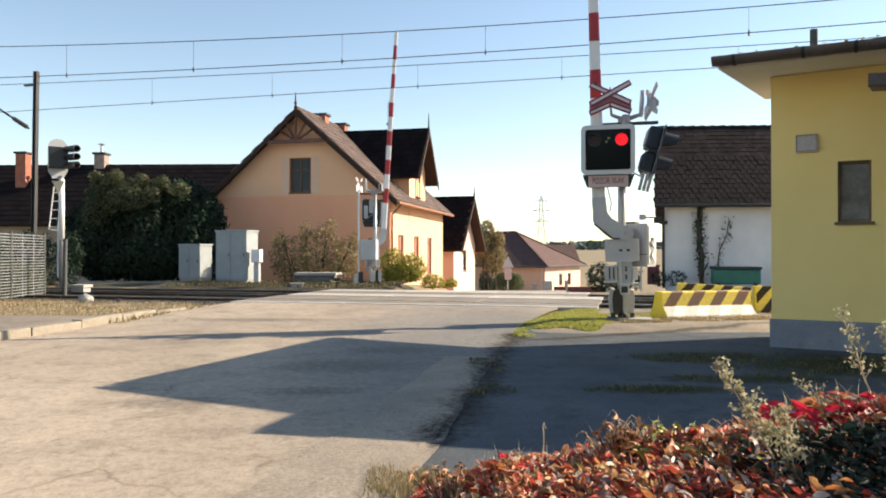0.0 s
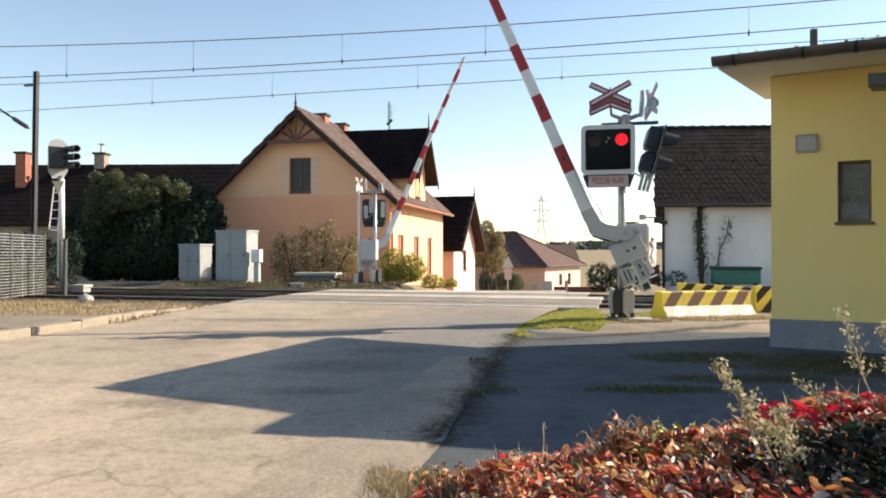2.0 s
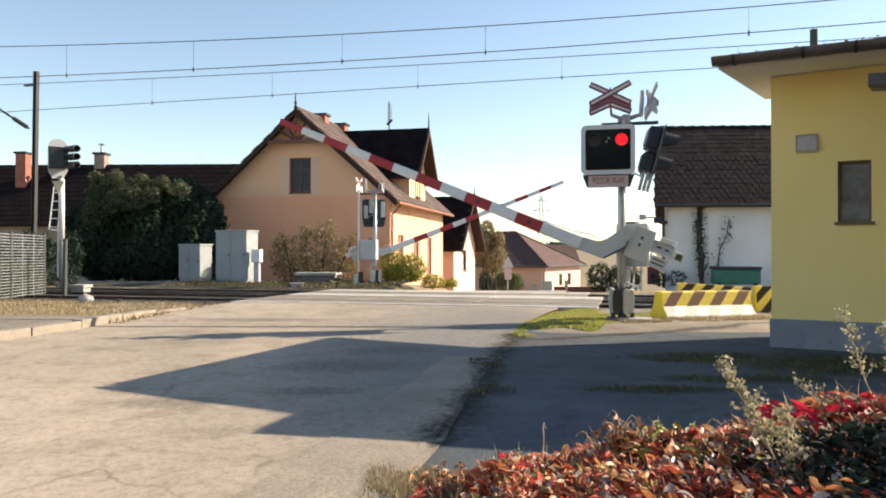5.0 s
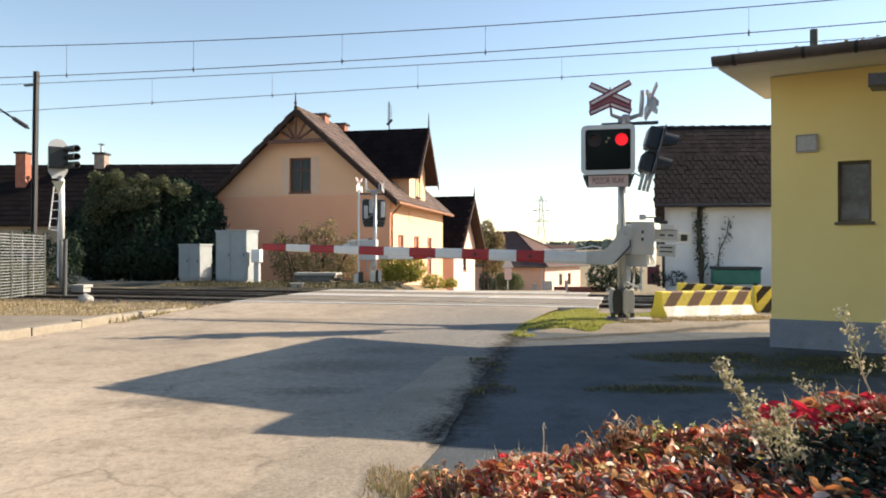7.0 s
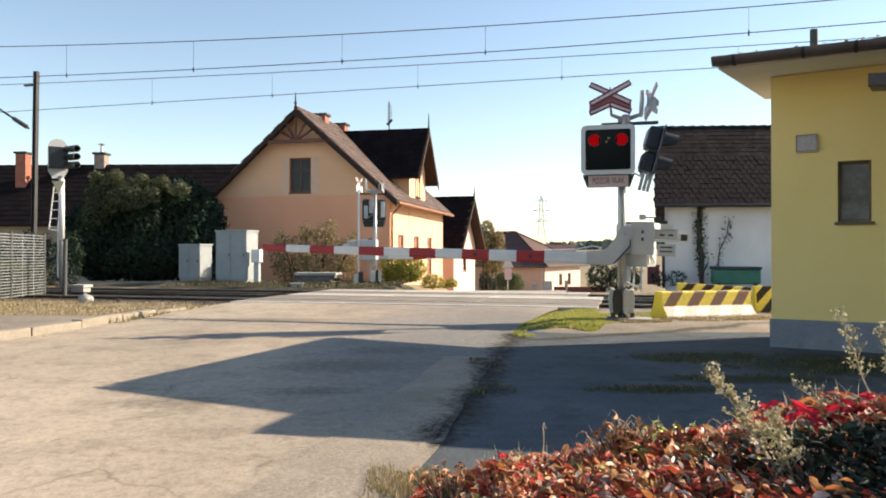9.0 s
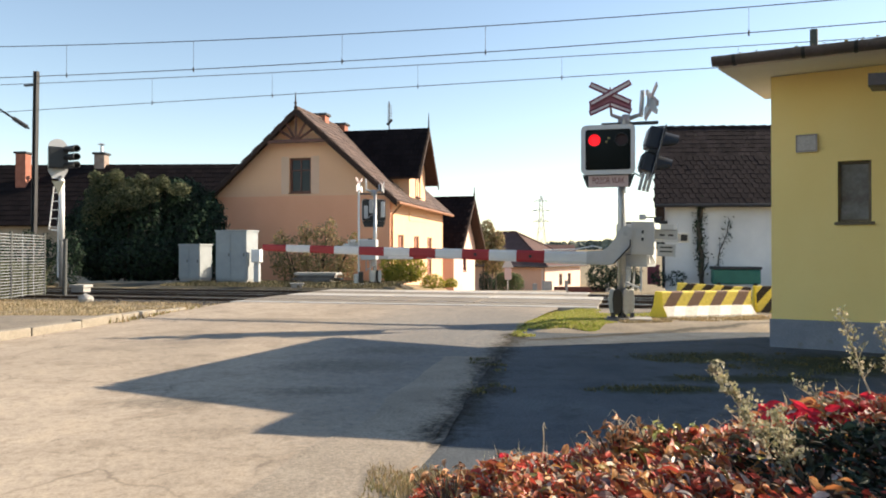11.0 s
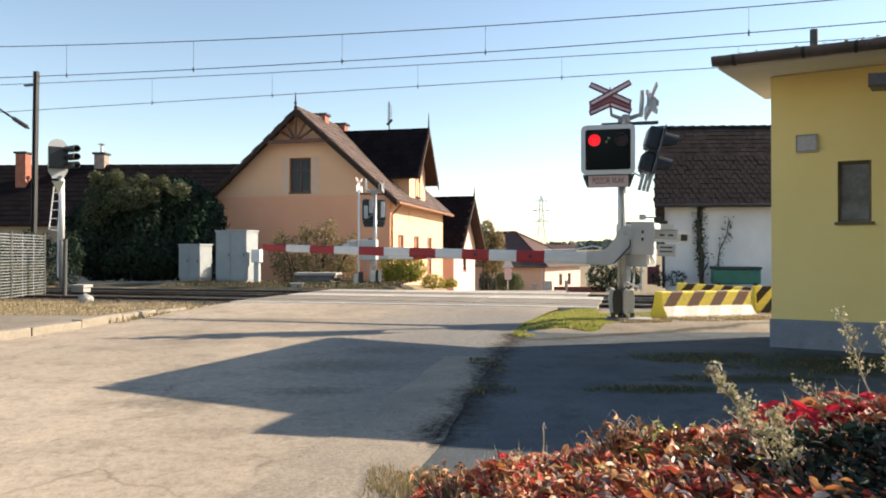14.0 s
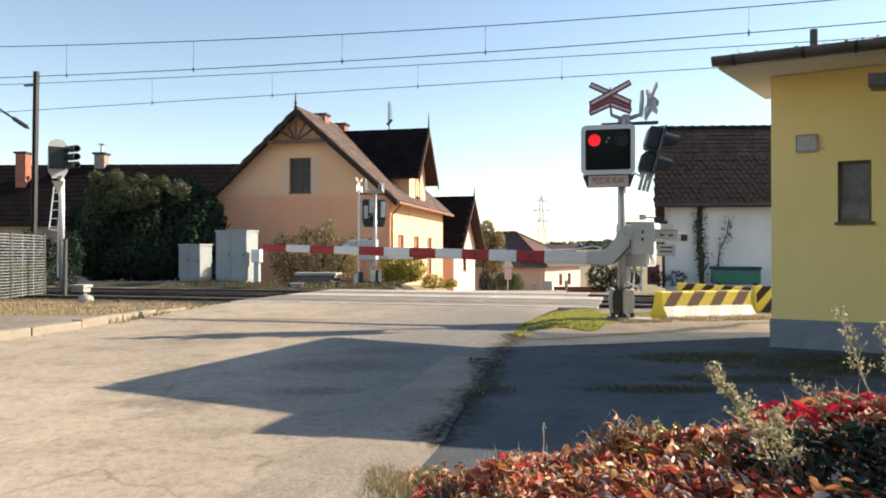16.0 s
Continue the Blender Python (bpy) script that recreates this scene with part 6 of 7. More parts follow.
def cabinet(m, w, d, h, label, doors):
    t = thing("equipment_cabinet", m, label, "cabinet", "trackside cabinets")
    part("plinth", BOX(-w / 2 + 0.03, -d / 2 + 0.03, -0.1, w / 2 - 0.03, d / 2 - 0.03, 0.10), CONCRETE, t)
    part("body", BOX(-w / 2, -d / 2, 0.10, w / 2, d / 2, h - 0.07, 0.012), CABINET_PAINT, t, "grey-green painted sheet body")
    part("roof", BOX(-w / 2 - 0.03, -d / 2 - 0.03, h - 0.07, w / 2 + 0.03, d / 2 + 0.03, h, 0.015), CABINET_PAINT, t, "pale overhanging lid")
    for i in range(doors):
        x0, x1 = -w / 2 + 0.02 + i * (w - 0.04) / doors, -w / 2 + 0.02 + (i + 1) * (w - 0.04) / doors
        dr = part("door", BOX(x0 + 0.008, -d / 2 - 0.018, 0.15, x1 - 0.008, -d / 2 - 0.001, h - 0.12, 0.006), CABINET_PAINT, t)
        part("handle", BOX(x1 - 0.09, -d / 2 - 0.035, h * 0.5, x1 - 0.06, -d / 2 - 0.018, h * 0.5 + 0.12, 0.004), DARK_STEEL, dr)
    return t


cabinet(pose(-7.60, 27.2, 0, 0, 0, TURN - 4), 1.30, 0.76, 1.93, "tall pale grey equipment cabinet with two doors", 2)
cabinet(pose(-9.60, 28.6, 0, 0, 0, TURN - 4), 0.96, 0.76, 1.44, "low pale grey equipment cabinet", 2)
t = thing("meter_box", pose(-6.74, 26.7, 0, 0, 0, TURN), "small white meter box on a grey stand", "meter box")
part("stand", BOX(-0.1, -0.06, -0.05, 0.1, 0.1, 0.75, 0.01), GREY_PAINT, t)
part("box", BOX(-0.17, -0.12, 0.75, 0.17, 0.14, 1.22, 0.02), WHITE_PAINT, t)


def plank_pile():
    t = thing("plank_pile", pose(-4.6, 27.3, 0, 0, 0, -6), "pile of weathered concrete slabs and planks", "pile")
    rnd = random.Random(9)
    for i in range(4):
        for j in range(2):
            w = 0.74 + rnd.uniform(-0.18, 0.12)
            part("plank", BOX(-w + rnd.uniform(-0.2, 0.2), -0.5 + j * 0.5, i * 0.10 - 0.02, w, -0.06 + j * 0.5, i * 0.10 + 0.07, 0.01), CONCRETE if i == 3 else SLEEPER, t)


plank_pile()


# ---- striped concrete blocks ----
def traffic_block(m, length, h, label, paint=STRIPED):
    """A road block with upright ends: a broad flared foot and a narrow upper part."""
    t = thing("concrete_barrier_block", m, label, "concrete barrier", "striped concrete blocks")
    bm = bmesh.new()
    k = length / 2
    half = [(0.265, 0.0), (0.255, 0.05), (0.135, h * 0.46), (0.105, h - 0.02), (0.09, h)]
    outline = [(w, z) for w, z in half] + [(-w, z) for w, z in reversed(half)]
    prism(bm, outline, -k, k)
    for v in bm.verts:
        v.co = Vector((v.co.y, -v.co.x, v.co.z))
    bmesh.ops.bevel(bm, geom=[e for e in bm.edges if abs(e.verts[0].co.x - e.verts[1].co.x) < 1e-4], offset=0.008, segments=1, affect="EDGES")
    part("body", bm, paint, t, "slanted dark stripes on yellow")
    return t


traffic_block(pose(4.13, 11.72, 0.052, 0, 0, 15), 1.60, 0.415, "low concrete block with yellow and brown stripes, white foot")
traffic_block(pose(4.60, 12.62, 0.035, 0, 3.4, -12), 1.18, 0.49, "tilted concrete block with worn yellow and black stripes beside the track", STRIPED_BLACK)
traffic_block(pose(6.02, 12.75, 0.045, 0, 0, TURN), 1.22, 0.45, "concrete block with yellow and black stripes behind the hut", STRIPED_BLACK)

t = thing("waste_container", pose(9.55, 24.1, 0, 0, 0, TURN), "green plastic waste container with a dark lid", "container")
part("body", BOX(-0.72, -0.4, 0.08, 0.72, 0.4, 0.55, 0.04), GREEN_BIN, t, "green body")
part("lid", BOX(-0.76, -0.44, 0.55, 0.76, 0.44, 0.64, 0.03), DARK_STEEL, t, "dark lid")
for x in (-0.55, 0.55):
    part("wheel", ROD((x, -0.42, 0.06), (x, -0.36, 0.06), 0.07, None, 10), BLACK, t)


def fire_bin():
    t = thing("red_bin", pose(7.30, 25.6, 0, 0, 0, TURN), "dark red metal bin beside the white house", "bin")
    part("body", BOX(-0.2, -0.2, 0.0, 0.2, 0.2, 0.62, 0.02), CROSS_RED, t)
    part("lid", BOX(-0.22, -0.22, 0.62, 0.22, 0.22, 0.68, 0.015), CROSS_RED, t)


fire_bin()


def wall_lamp():
    t = thing("wall_lamp", pose(7.10, 24.9, 2.25, 0, 0, TURN), "small floodlight on the corner of the white house", "lamp")
    part("bracket", BOX(-0.30, -0.02, 0.02, 0.30, 0.02, 0.06, 0.005), DARK_STEEL, t)
    part("head", BOX(-0.46, -0.10, -0.04, -0.24, 0.06, 0.14, 0.02), GREY_PAINT, t)
    part("sensor", BOX(0.02, -0.14, -0.16, 0.24, 0.04, 0.02, 0.02), BLACK, t)


wall_lamp()


def stone(x, y, r, seed):
    bm = bmesh.new()
    bmesh.ops.create_icosphere(bm, subdivisions=2, radius=r)
    for v in bm.verts:
        v.co *= 1 + 0.3 * noise.noise(v.co * 4 / r * 0.4 + Vector((seed, 0, 0)))
        v.co.z *= 0.7
    solid("stone", bm, CONCRETE, "pale rough stone in the dry grass", "stone", pose(x, y, r * 0.4, 0, 0, seed * 40))


stone(-7.9, 16.3, 0.16, 1)


# ---- signs and far masts ----
def road_sign():
    t = thing("road_sign", pose(3.95, 45.0, -1.25, 0, 0, 12), "triangular road sign seen from its grey back", "road sign")
    part("post", ROD((0, 0, -0.05), (0, 0, 2.1), 0.035, None, 8), GALVANISED, t)
    part("plate", PRISM([(-0.38, 1.48), (0.38, 1.48), (0.0, 2.18)], -0.06, -0.045), GREY_PAINT, t, "grey back of the triangle")
    part("plate", BOX(-0.22, -0.06, 0.75, 0.22, -0.045, 1.44, 0.01), SIGN_FACE, t, "pale board")


road_sign()


def pylon():
    t = thing("power_pylon", pose(53.3, 400, 5.0), "grey lattice power pylon far away", "pylon")
    bm = bmesh.new()
    lv = [(0, 2.6), (6, 1.9), (12, 1.35), (18, 1.0), (24, 0.8), (28, 0.4)]
    for (z0, a), (z1, b) in zip(lv, lv[1:]):
        for sx, sy in ((-1, -1), (1, -1), (1, 1), (-1, 1)):
            rod(bm, (sx * a, sy * a, z0), (sx * b, sy * b, z1), 0.14, None, 4)
        for s in (-1, 1):
            rod(bm, (-a, s * a, z0), (b, s * b, z1), 0.08, None, 4), rod(bm, (a, s * a, z0), (-b, s * b, z1), 0.08, None, 4)
            rod(bm, (s * a, -a, z0), (s * b, b, z1), 0.08, None, 4)
    part("tower", bm, PALE_PAINT, t)
    for z, w in ((13.8, 4.2), (19.6, 4.8), (24.8, 3.6)):
        bm = bmesh.new()
        rod(bm, (-w, 0, z), (w, 0, z), 0.20, None, 4), rod(bm, (-w, 0, z), (0, 0, z + 1.2), 0.12, None, 4), rod(bm, (w, 0, z), (0, 0, z + 1.2), 0.12, None, 4)
        for x in (-w, w):
            rod(bm, (x, 0, z), (x, 0, z - 1.2), 0.1, None, 4)
        part("crossarm", bm, PALE_PAINT, t)


pylon()


def antenna():
    t = thing("roof_antenna", pose(-2.65, 36.2, 6.8), "dark television antenna on the cross roof", "antenna")
    part("mast", ROD((0, 0, 0), (0, 0, 1.75), 0.03, None, 6), DARK_STEEL, t)
    bm = bmesh.new()
    for i in range(7):
        rod(bm, (-0.05, -0.25, 0.8 + i * 0.13), (0.12, 0.25, 0.8 + i * 0.13), 0.022, None, 5)
    rod(bm, (-0.1, 0, 0.6), (0.15, 0, 0.85), 0.07, None, 5)
    part("element", bm, DARK_STEEL, t)


antenna()


# ---- shrubs and trees ----
shrub("evergreen_bush", pose(-12.1, 30.0, 0), [((-1.9, 0, 1.7), (1.4, 1.3, 2.0)), ((0.2, 0.1, 1.7), (1.6, 1.5, 2.1)), ((1.9, 0.2, 1.55), (1.4, 1.3, 1.95)), ((-1.1, 0.2, 3.0), (1.4, 1.1, 1.3)), ((1.1, 0.3, 3.15), (1.4, 1.1, 1.2)), ((2.3, 0.3, 2.5), (0.9, 1.0, 1.2)), ((0, -0.6, 0.9), (3.1, 0.9, 0.95))],
      42000, 0.18, EVERGREEN, "large dark evergreen bush at the track", "bush", 5, 8)
shrub("climbing_bush", pose(-13.0, 29.4, 0), [((-0.3, 0, 3.75), (0.75, 0.7, 0.55)), ((0.6, -0.1, 3.65), (0.9, 0.6, 0.45)), ((1.5, 0.0, 3.75), (0.7, 0.5, 0.35)), ((-0.9, 0.1, 3.2), (0.45, 0.5, 0.7)), ((-0.6, -0.5, 2.7), (0.6, 0.4, 0.7)), ((0.9, -0.8, 3.2), (0.8, 0.4, 0.55)), ((2.6, -0.4, 3.6), (0.5, 0.5, 0.3)), ((0.1, -0.3, 4.15), (0.35, 0.3, 0.3)), ((-0.7, -0.3, 4.05), (0.3, 0.3, 0.35)), ((1.1, -0.3, 4.0), (0.3, 0.3, 0.28)), ((1.9, -0.3, 3.85), (0.35, 0.3, 0.35)), ((0.2, -0.9, 3.05), (0.4, 0.3, 0.5)), ((1.7, -0.8, 3.35), (0.4, 0.3, 0.35))], 9500, 0.11, CLIMBER, "paler leafy climber on top of the bush", "bush", 6, 4)
shrub("dry_shrub", pose(-5.25, 29.3, 0), [((-0.8, 0, 0.9), (0.95, 0.7, 1.0)), ((0.4, 0.1, 1.1), (1.0, 0.7, 1.15)), ((1.4, 0, 0.9), (0.6, 0.6, 0.95)), ((-0.2, 0, 1.95), (0.35, 0.3, 0.45)), ((0.75, 0, 2.1), (0.3, 0.3, 0.45)), ((-1.2, 0, 1.6), (0.3, 0.3, 0.5)), ((1.75, 0, 1.5), (0.25, 0.3, 0.5)), ((0.1, -0.3, 0.5), (1.7, 0.5, 0.55))], 4300, 0.13, SHRUB_DRY, "tangled yellow-brown garden shrub by the house", "shrub", 7, 7)
shrub("bright_shrub", pose(-1.55, 27.9, 0), [((-0.35, 0, 0.6), (0.55, 0.5, 0.75)), ((0.4, 0, 0.5), (0.6, 0.5, 0.62)), ((0, 0, 0.3), (0.8, 0.5, 0.42))], 4600, 0.10, BRIGHT_SHRUB, "bright yellow-green shrub by the barrier", "shrub", 8, 4)
shrub("low_shrub", pose(-0.4, 29.5, -0.3), [((0.0, 0, 0.2), (0.55, 0.4, 0.38)), ((0.7, 0.5, 0.15), (0.35, 0.3, 0.25))], 1700, 0.09, BRIGHT_SHRUB, "low yellow-green shrub by the wall", "shrub", 9, 2)
shrub("garden_tree", pose(3.1, 50, -1.4), [((-0.5, 0, 2.9), (0.9, 0.9, 1.3)), ((0.4, 0, 2.2), (0.9, 0.9, 1.3)), ((-0.1, 0.2, 4.0), (0.6, 0.6, 0.9)), ((0.6, 0, 3.4), (0.6, 0.6, 0.7))], 3200, 0.22, SHRUB_DRY, "small garden tree beside the pink house", "tree", 10, 4)
shrub("hedge", pose(4.75, 54, -1.75), [((-0.5, 0, 0.7), (0.7, 0.6, 0.85)), ((0.5, 0, 0.65), (0.75, 0.6, 0.8)), ((0, 0, 1.0), (1.0, 0.6, 0.55))], 3200, 0.15, HEDGE_GREEN, "clipped green hedge before the bungalow", "hedge", 11, 3)
shrub("yew", pose(3.05, 53, -1.75), [((0, 0, 0.75), (0.55, 0.5, 0.95)), ((0.3, 0, 0.5), (0.5, 0.5, 0.6))], 1600, 0.14, EVERGREEN, "dark clipped yew beside the hedge", "shrub", 61, 2)
shrub("dark_shrub", pose(9.2, 41, -1.05), [((-0.5, 0, 0.8), (0.8, 0.7, 0.9)), ((0.6, 0, 0.75), (0.7, 0.7, 0.85)), ((1.3, 0, 0.6), (0.5, 0.5, 0.65))], 2300, 0.16, EVERGREEN, "dark shrub beyond the tracks", "shrub", 12, 4)
shrub("yard_shrub", pose(7.35, 24.4, 0), [((-0.2, 0, 0.25), (0.3, 0.3, 0.32)), ((0.4, 0, 0.25), (0.35, 0.3, 0.3)), ((-1.0, 0.8, 0.3), (0.5, 0.4, 0.4))], 900, 0.09, EVERGREEN, "low dark shrub before the white house", "shrub", 13, 1)


shrub("dark_weeds", pose(-14.6, 25.2, 0), [((-0.6, 0, 0.7), (0.9, 0.5, 0.9)), ((0.9, 0.2, 0.8), (0.8, 0.5, 1.0)), ((1.7, 0.3, 0.9), (0.5, 0.4, 1.1)), ((-2.2, 0, 0.6), (1.2, 0.5, 0.9)), ((-1.3, 0.3, 0.9), (0.9, 0.4, 1.0)), ((0.2, 0.3, 0.9), (0.9, 0.4, 1.1))], 6500, 0.12, EVERGREEN, "dark overgrown weeds behind the fence", "weeds", 33, 5)


def wall_climber(x0, x1, tilt, height, seed, m):
    t = thing("wall_climber", m, "bare dark climbing plant on the white wall", "climber")
    rnd = random.Random(seed)
    p = Vector((0, 0, -0.03))
    pts = [p]
    while p.z < height:
        p = p + Vector((rnd.uniform(-0.05, 0.05) + tilt, 0, 0.2))
        pts.append(p)
    part("stem", TUBE(pts, [0.05 * (x1 - x0) * rnd.uniform(0.75, 1.2) for _ in pts]), BARK, t, "dark bare stem")
    for b in pts[3:]:
        if rnd.random() < 0.6:
            part("twig", ROD(b, b + Vector((rnd.uniform(-0.25, 0.25), rnd.uniform(-0.03, 0.0), rnd.uniform(0, 0.3))), 0.014, 0.006, 5), BARK, t)
    spots = [(q + Vector((rnd.gauss(0, 0.10), rnd.uniform(-0.1, 0), rnd.gauss(0, 0.1))), Vector((0, -1, 0))) for q in pts if q.z > 0.4 for _ in range(int(26 * (x1 - x0)))]
    v, f = leaf_lists(spots, 0.09, seed)
    o = new("leaves", from_lists("leaves", v, f, EVERGREEN))
    o.parent = t


wall_climber(0, 1.7, 0.0, 2.75, 3, pose(8.76, 24.93, 0, 0, 0, -3))
wall_climber(0, 0.35, 0.05, 2.15, 4, pose(9.22, 24.93, 0, 0, 0, -3))


def far_woods():
    rnd = random.Random(12)
    pts = []
    for _ in range(5200):
        x, y = rnd.uniform(-260, 330), rnd.uniform(520, 600)
        top = 9.2 + 3.2 * noise.noise(Vector((x * 0.02, 1, 0))) + 1.5 * noise.noise(Vector((x * 0.09, 4, 0)))
        pts.append((Vector((x, y, rnd.uniform(0.5, top))), Vector((0, -0.6, 0.6))))
    v, f = leaf_lists(pts, 6.0, 3, 0.8)
    tagged(new("far_woods", from_lists("far_woods", v, f, FAR_WOOD)), "hazy wooded hills on the horizon", "woods", "", "stuff")


far_woods()


# ---- grass ----
def scatter(count, seed, inside, x0, x1, y0, y1, z=0.0):
    rnd = random.Random(seed)
    out = []
    while len(out) < count:
        x, y = rnd.uniform(x0, x1), rnd.uniform(y0, y1)
        if inside(x, y, rnd.random()):
            out.append((x, y, z))
    return out


def clumpy(x, y, k, level):
    return noise.noise(Vector((x * k, y * k, 7))) > level


blades("dry_grass", scatter(15000, 3, lambda x, y, r: x < road_edge(y)[0] - 0.1 and y < near_line(x) - 1.75 and (y > 11.45) and clumpy(x, y, 1.1, -0.25 + 0.5 * (r - 0.5)), -12, -2.2, 11.5, 17.6), 0.034, GRASS_DRY, 5, "dry yellow grass between path and track", width=0.007)
blades("verge_grass", [(x, y, verge_z(x, y) - 0.01) for x, y, _ in scatter(9000, 4, lambda x, y, r: road_edge(y)[1] - 0.05 < x < 3.5 and clumpy(x, y, 1.3, -0.2 + 0.9 * (r - 0.5) + 0.9 * max(0, x - 2.1)) and y < near_line(x) - 1.8 and (y > 10.25 + 0.7 * noise.noise(Vector((x * 2.1, 0.5, 0))) or x < road_edge(y)[1] + 0.22 + 0.3 * noise.noise(Vector((0.3, y * 3, 0)))), 0.9, 3.5, 9.35, 13.6)], 0.03, GRASS_GREEN, 6, "short green grass round the barrier's foot")
blades("block_grass", [(x, y, verge_z(x, y) - 0.01) for x, y, _ in scatter(3600, 34, lambda x, y, r: clumpy(x, y, 3.0, 0.0 + 0.6 * (r - 0.5)) and y < 11.35 + 0.27 * (x - 3.4) and y > 10.75 + 0.27 * (x - 3.4), 2.6, 5.4, 10.5, 12.0)], 0.035, GRASS_DRY, 36, "short dry grass at the foot of the striped blocks", width=0.007)
blades("far_verge_grass", scatter(6000, 14, lambda x, y, r: x < road_edge(y)[0] - 0.2 and y > far_line(x) + 1.8, -9.5, -0.6, 22.5, 28.0), 0.07, GRASS_DULL, 16, "dull grass behind the tracks", width=0.02)
blades("fence_weeds", scatter(8000, 15, lambda x, y, r: True, -12.0, -10.3, 15.5, 19.2), 0.75, OLIVE, 17, "tall weeds behind the fence", "weeds", 0.012)
blades("kerb_weeds", scatter(380, 18, lambda x, y, r: abs(x - road_edge(y)[0]) < 0.12 * r + 0.03, -5.2, -4.3, 11.0, 14.2), 0.09, SHRUB_DRY, 19, "weeds at the end of the kerb", "weeds")
blades("seam_weeds", scatter(350, 20, lambda x, y, r: max(1 - ((x - px) / rx) ** 2 - ((y - py) / ry) ** 2 for px, py, rx, ry in SEAM_PATCHES) > 0.35 * r and clumpy(x, y, 6, 0.12), -0.4, 1.6, 4.3, 10.4, 0.016), 0.016, GRASS_SHADE, 21, "low weeds along the road edge", "weeds", 0.005)
blades("apron_weeds", scatter(2600, 22, lambda x, y, r: apron_moss(x, y) and clumpy(x, y, 3, -0.1), 0.9, 5.0, 5.3, 8.2, 0.004), 0.018, GRASS_SHADE, 23, "low weeds on the apron before the hut", "weeds", 0.005)
blades("corner_grass", scatter(2300, 24, lambda x, y, r: clumpy(x, y, 5, -0.2) and x < 0.20 - 0.45 * abs(y - 2.9) + 0.16 * r, -0.35, 0.3, 2.3, 3.5, 0.01), 0.030, SHRUB_DRY, 25, "olive grass beside the creeper", width=0.0024)
blades("corner_straw", scatter(2600, 26, lambda x, y, r: clumpy(x, y, 4, -0.1) and x < 0.26 - 0.4 * abs(y - 3.0) + 0.18 * r, -0.35, 0.4, 2.4, 3.6, 0.01), 0.032, GRASS_DRY, 27, "dry straw beside the creeper", width=0.0022)


# ---- creeper hedge in the foreground ----
def mound(x, y):
    """Height of the creeper over the ground."""
    if x < -0.25:
        return 0.0
    side = min(1.0, (x + 0.25) / 0.5)
    crest = 0.10 + 0.20 * min(1.0, max(0.0, (x + 0.1) / 1.0)) + 0.15 * min(1.0, max(0.0, (x - 0.8) / 0.9))
    back = 1.0 if y < 2.95 else max(0.0, 1 - ((y - 2.95) / 0.45) ** 2)
    return side * back * crest * (1.0 + 0.28 * noise.noise(Vector((x * 2.5, y * 2.5, 3))))


def leaf_mesh(name, material, size):
    """A pointed oval leaf, folded along its rib, with a short stalk."""
    out = [(-0.5, 0.0), (-0.32, 0.17), (-0.05, 0.24), (0.22, 0.17), (0.52, 0.0)]
    v = [(x * size, 0, -0.10 * size * abs(x) * 2) for x, _ in out]
    up = [(x * size, w * size, 0.09 * size - 0.10 * size * abs(x) * 2) for x, w in out[1:-1]]
    dn = [(x * size, -w * size, 0.09 * size - 0.10 * size * abs(x) * 2) for x, w in out[1:-1]]
    verts = v + up + dn
    faces = [(0, 1, 5), (1, 2, 6, 5), (2, 3, 7, 6), (3, 4, 7), (1, 0, 8), (2, 1, 8, 9), (3, 2, 9, 10), (4, 3, 10)]
    return verts, faces


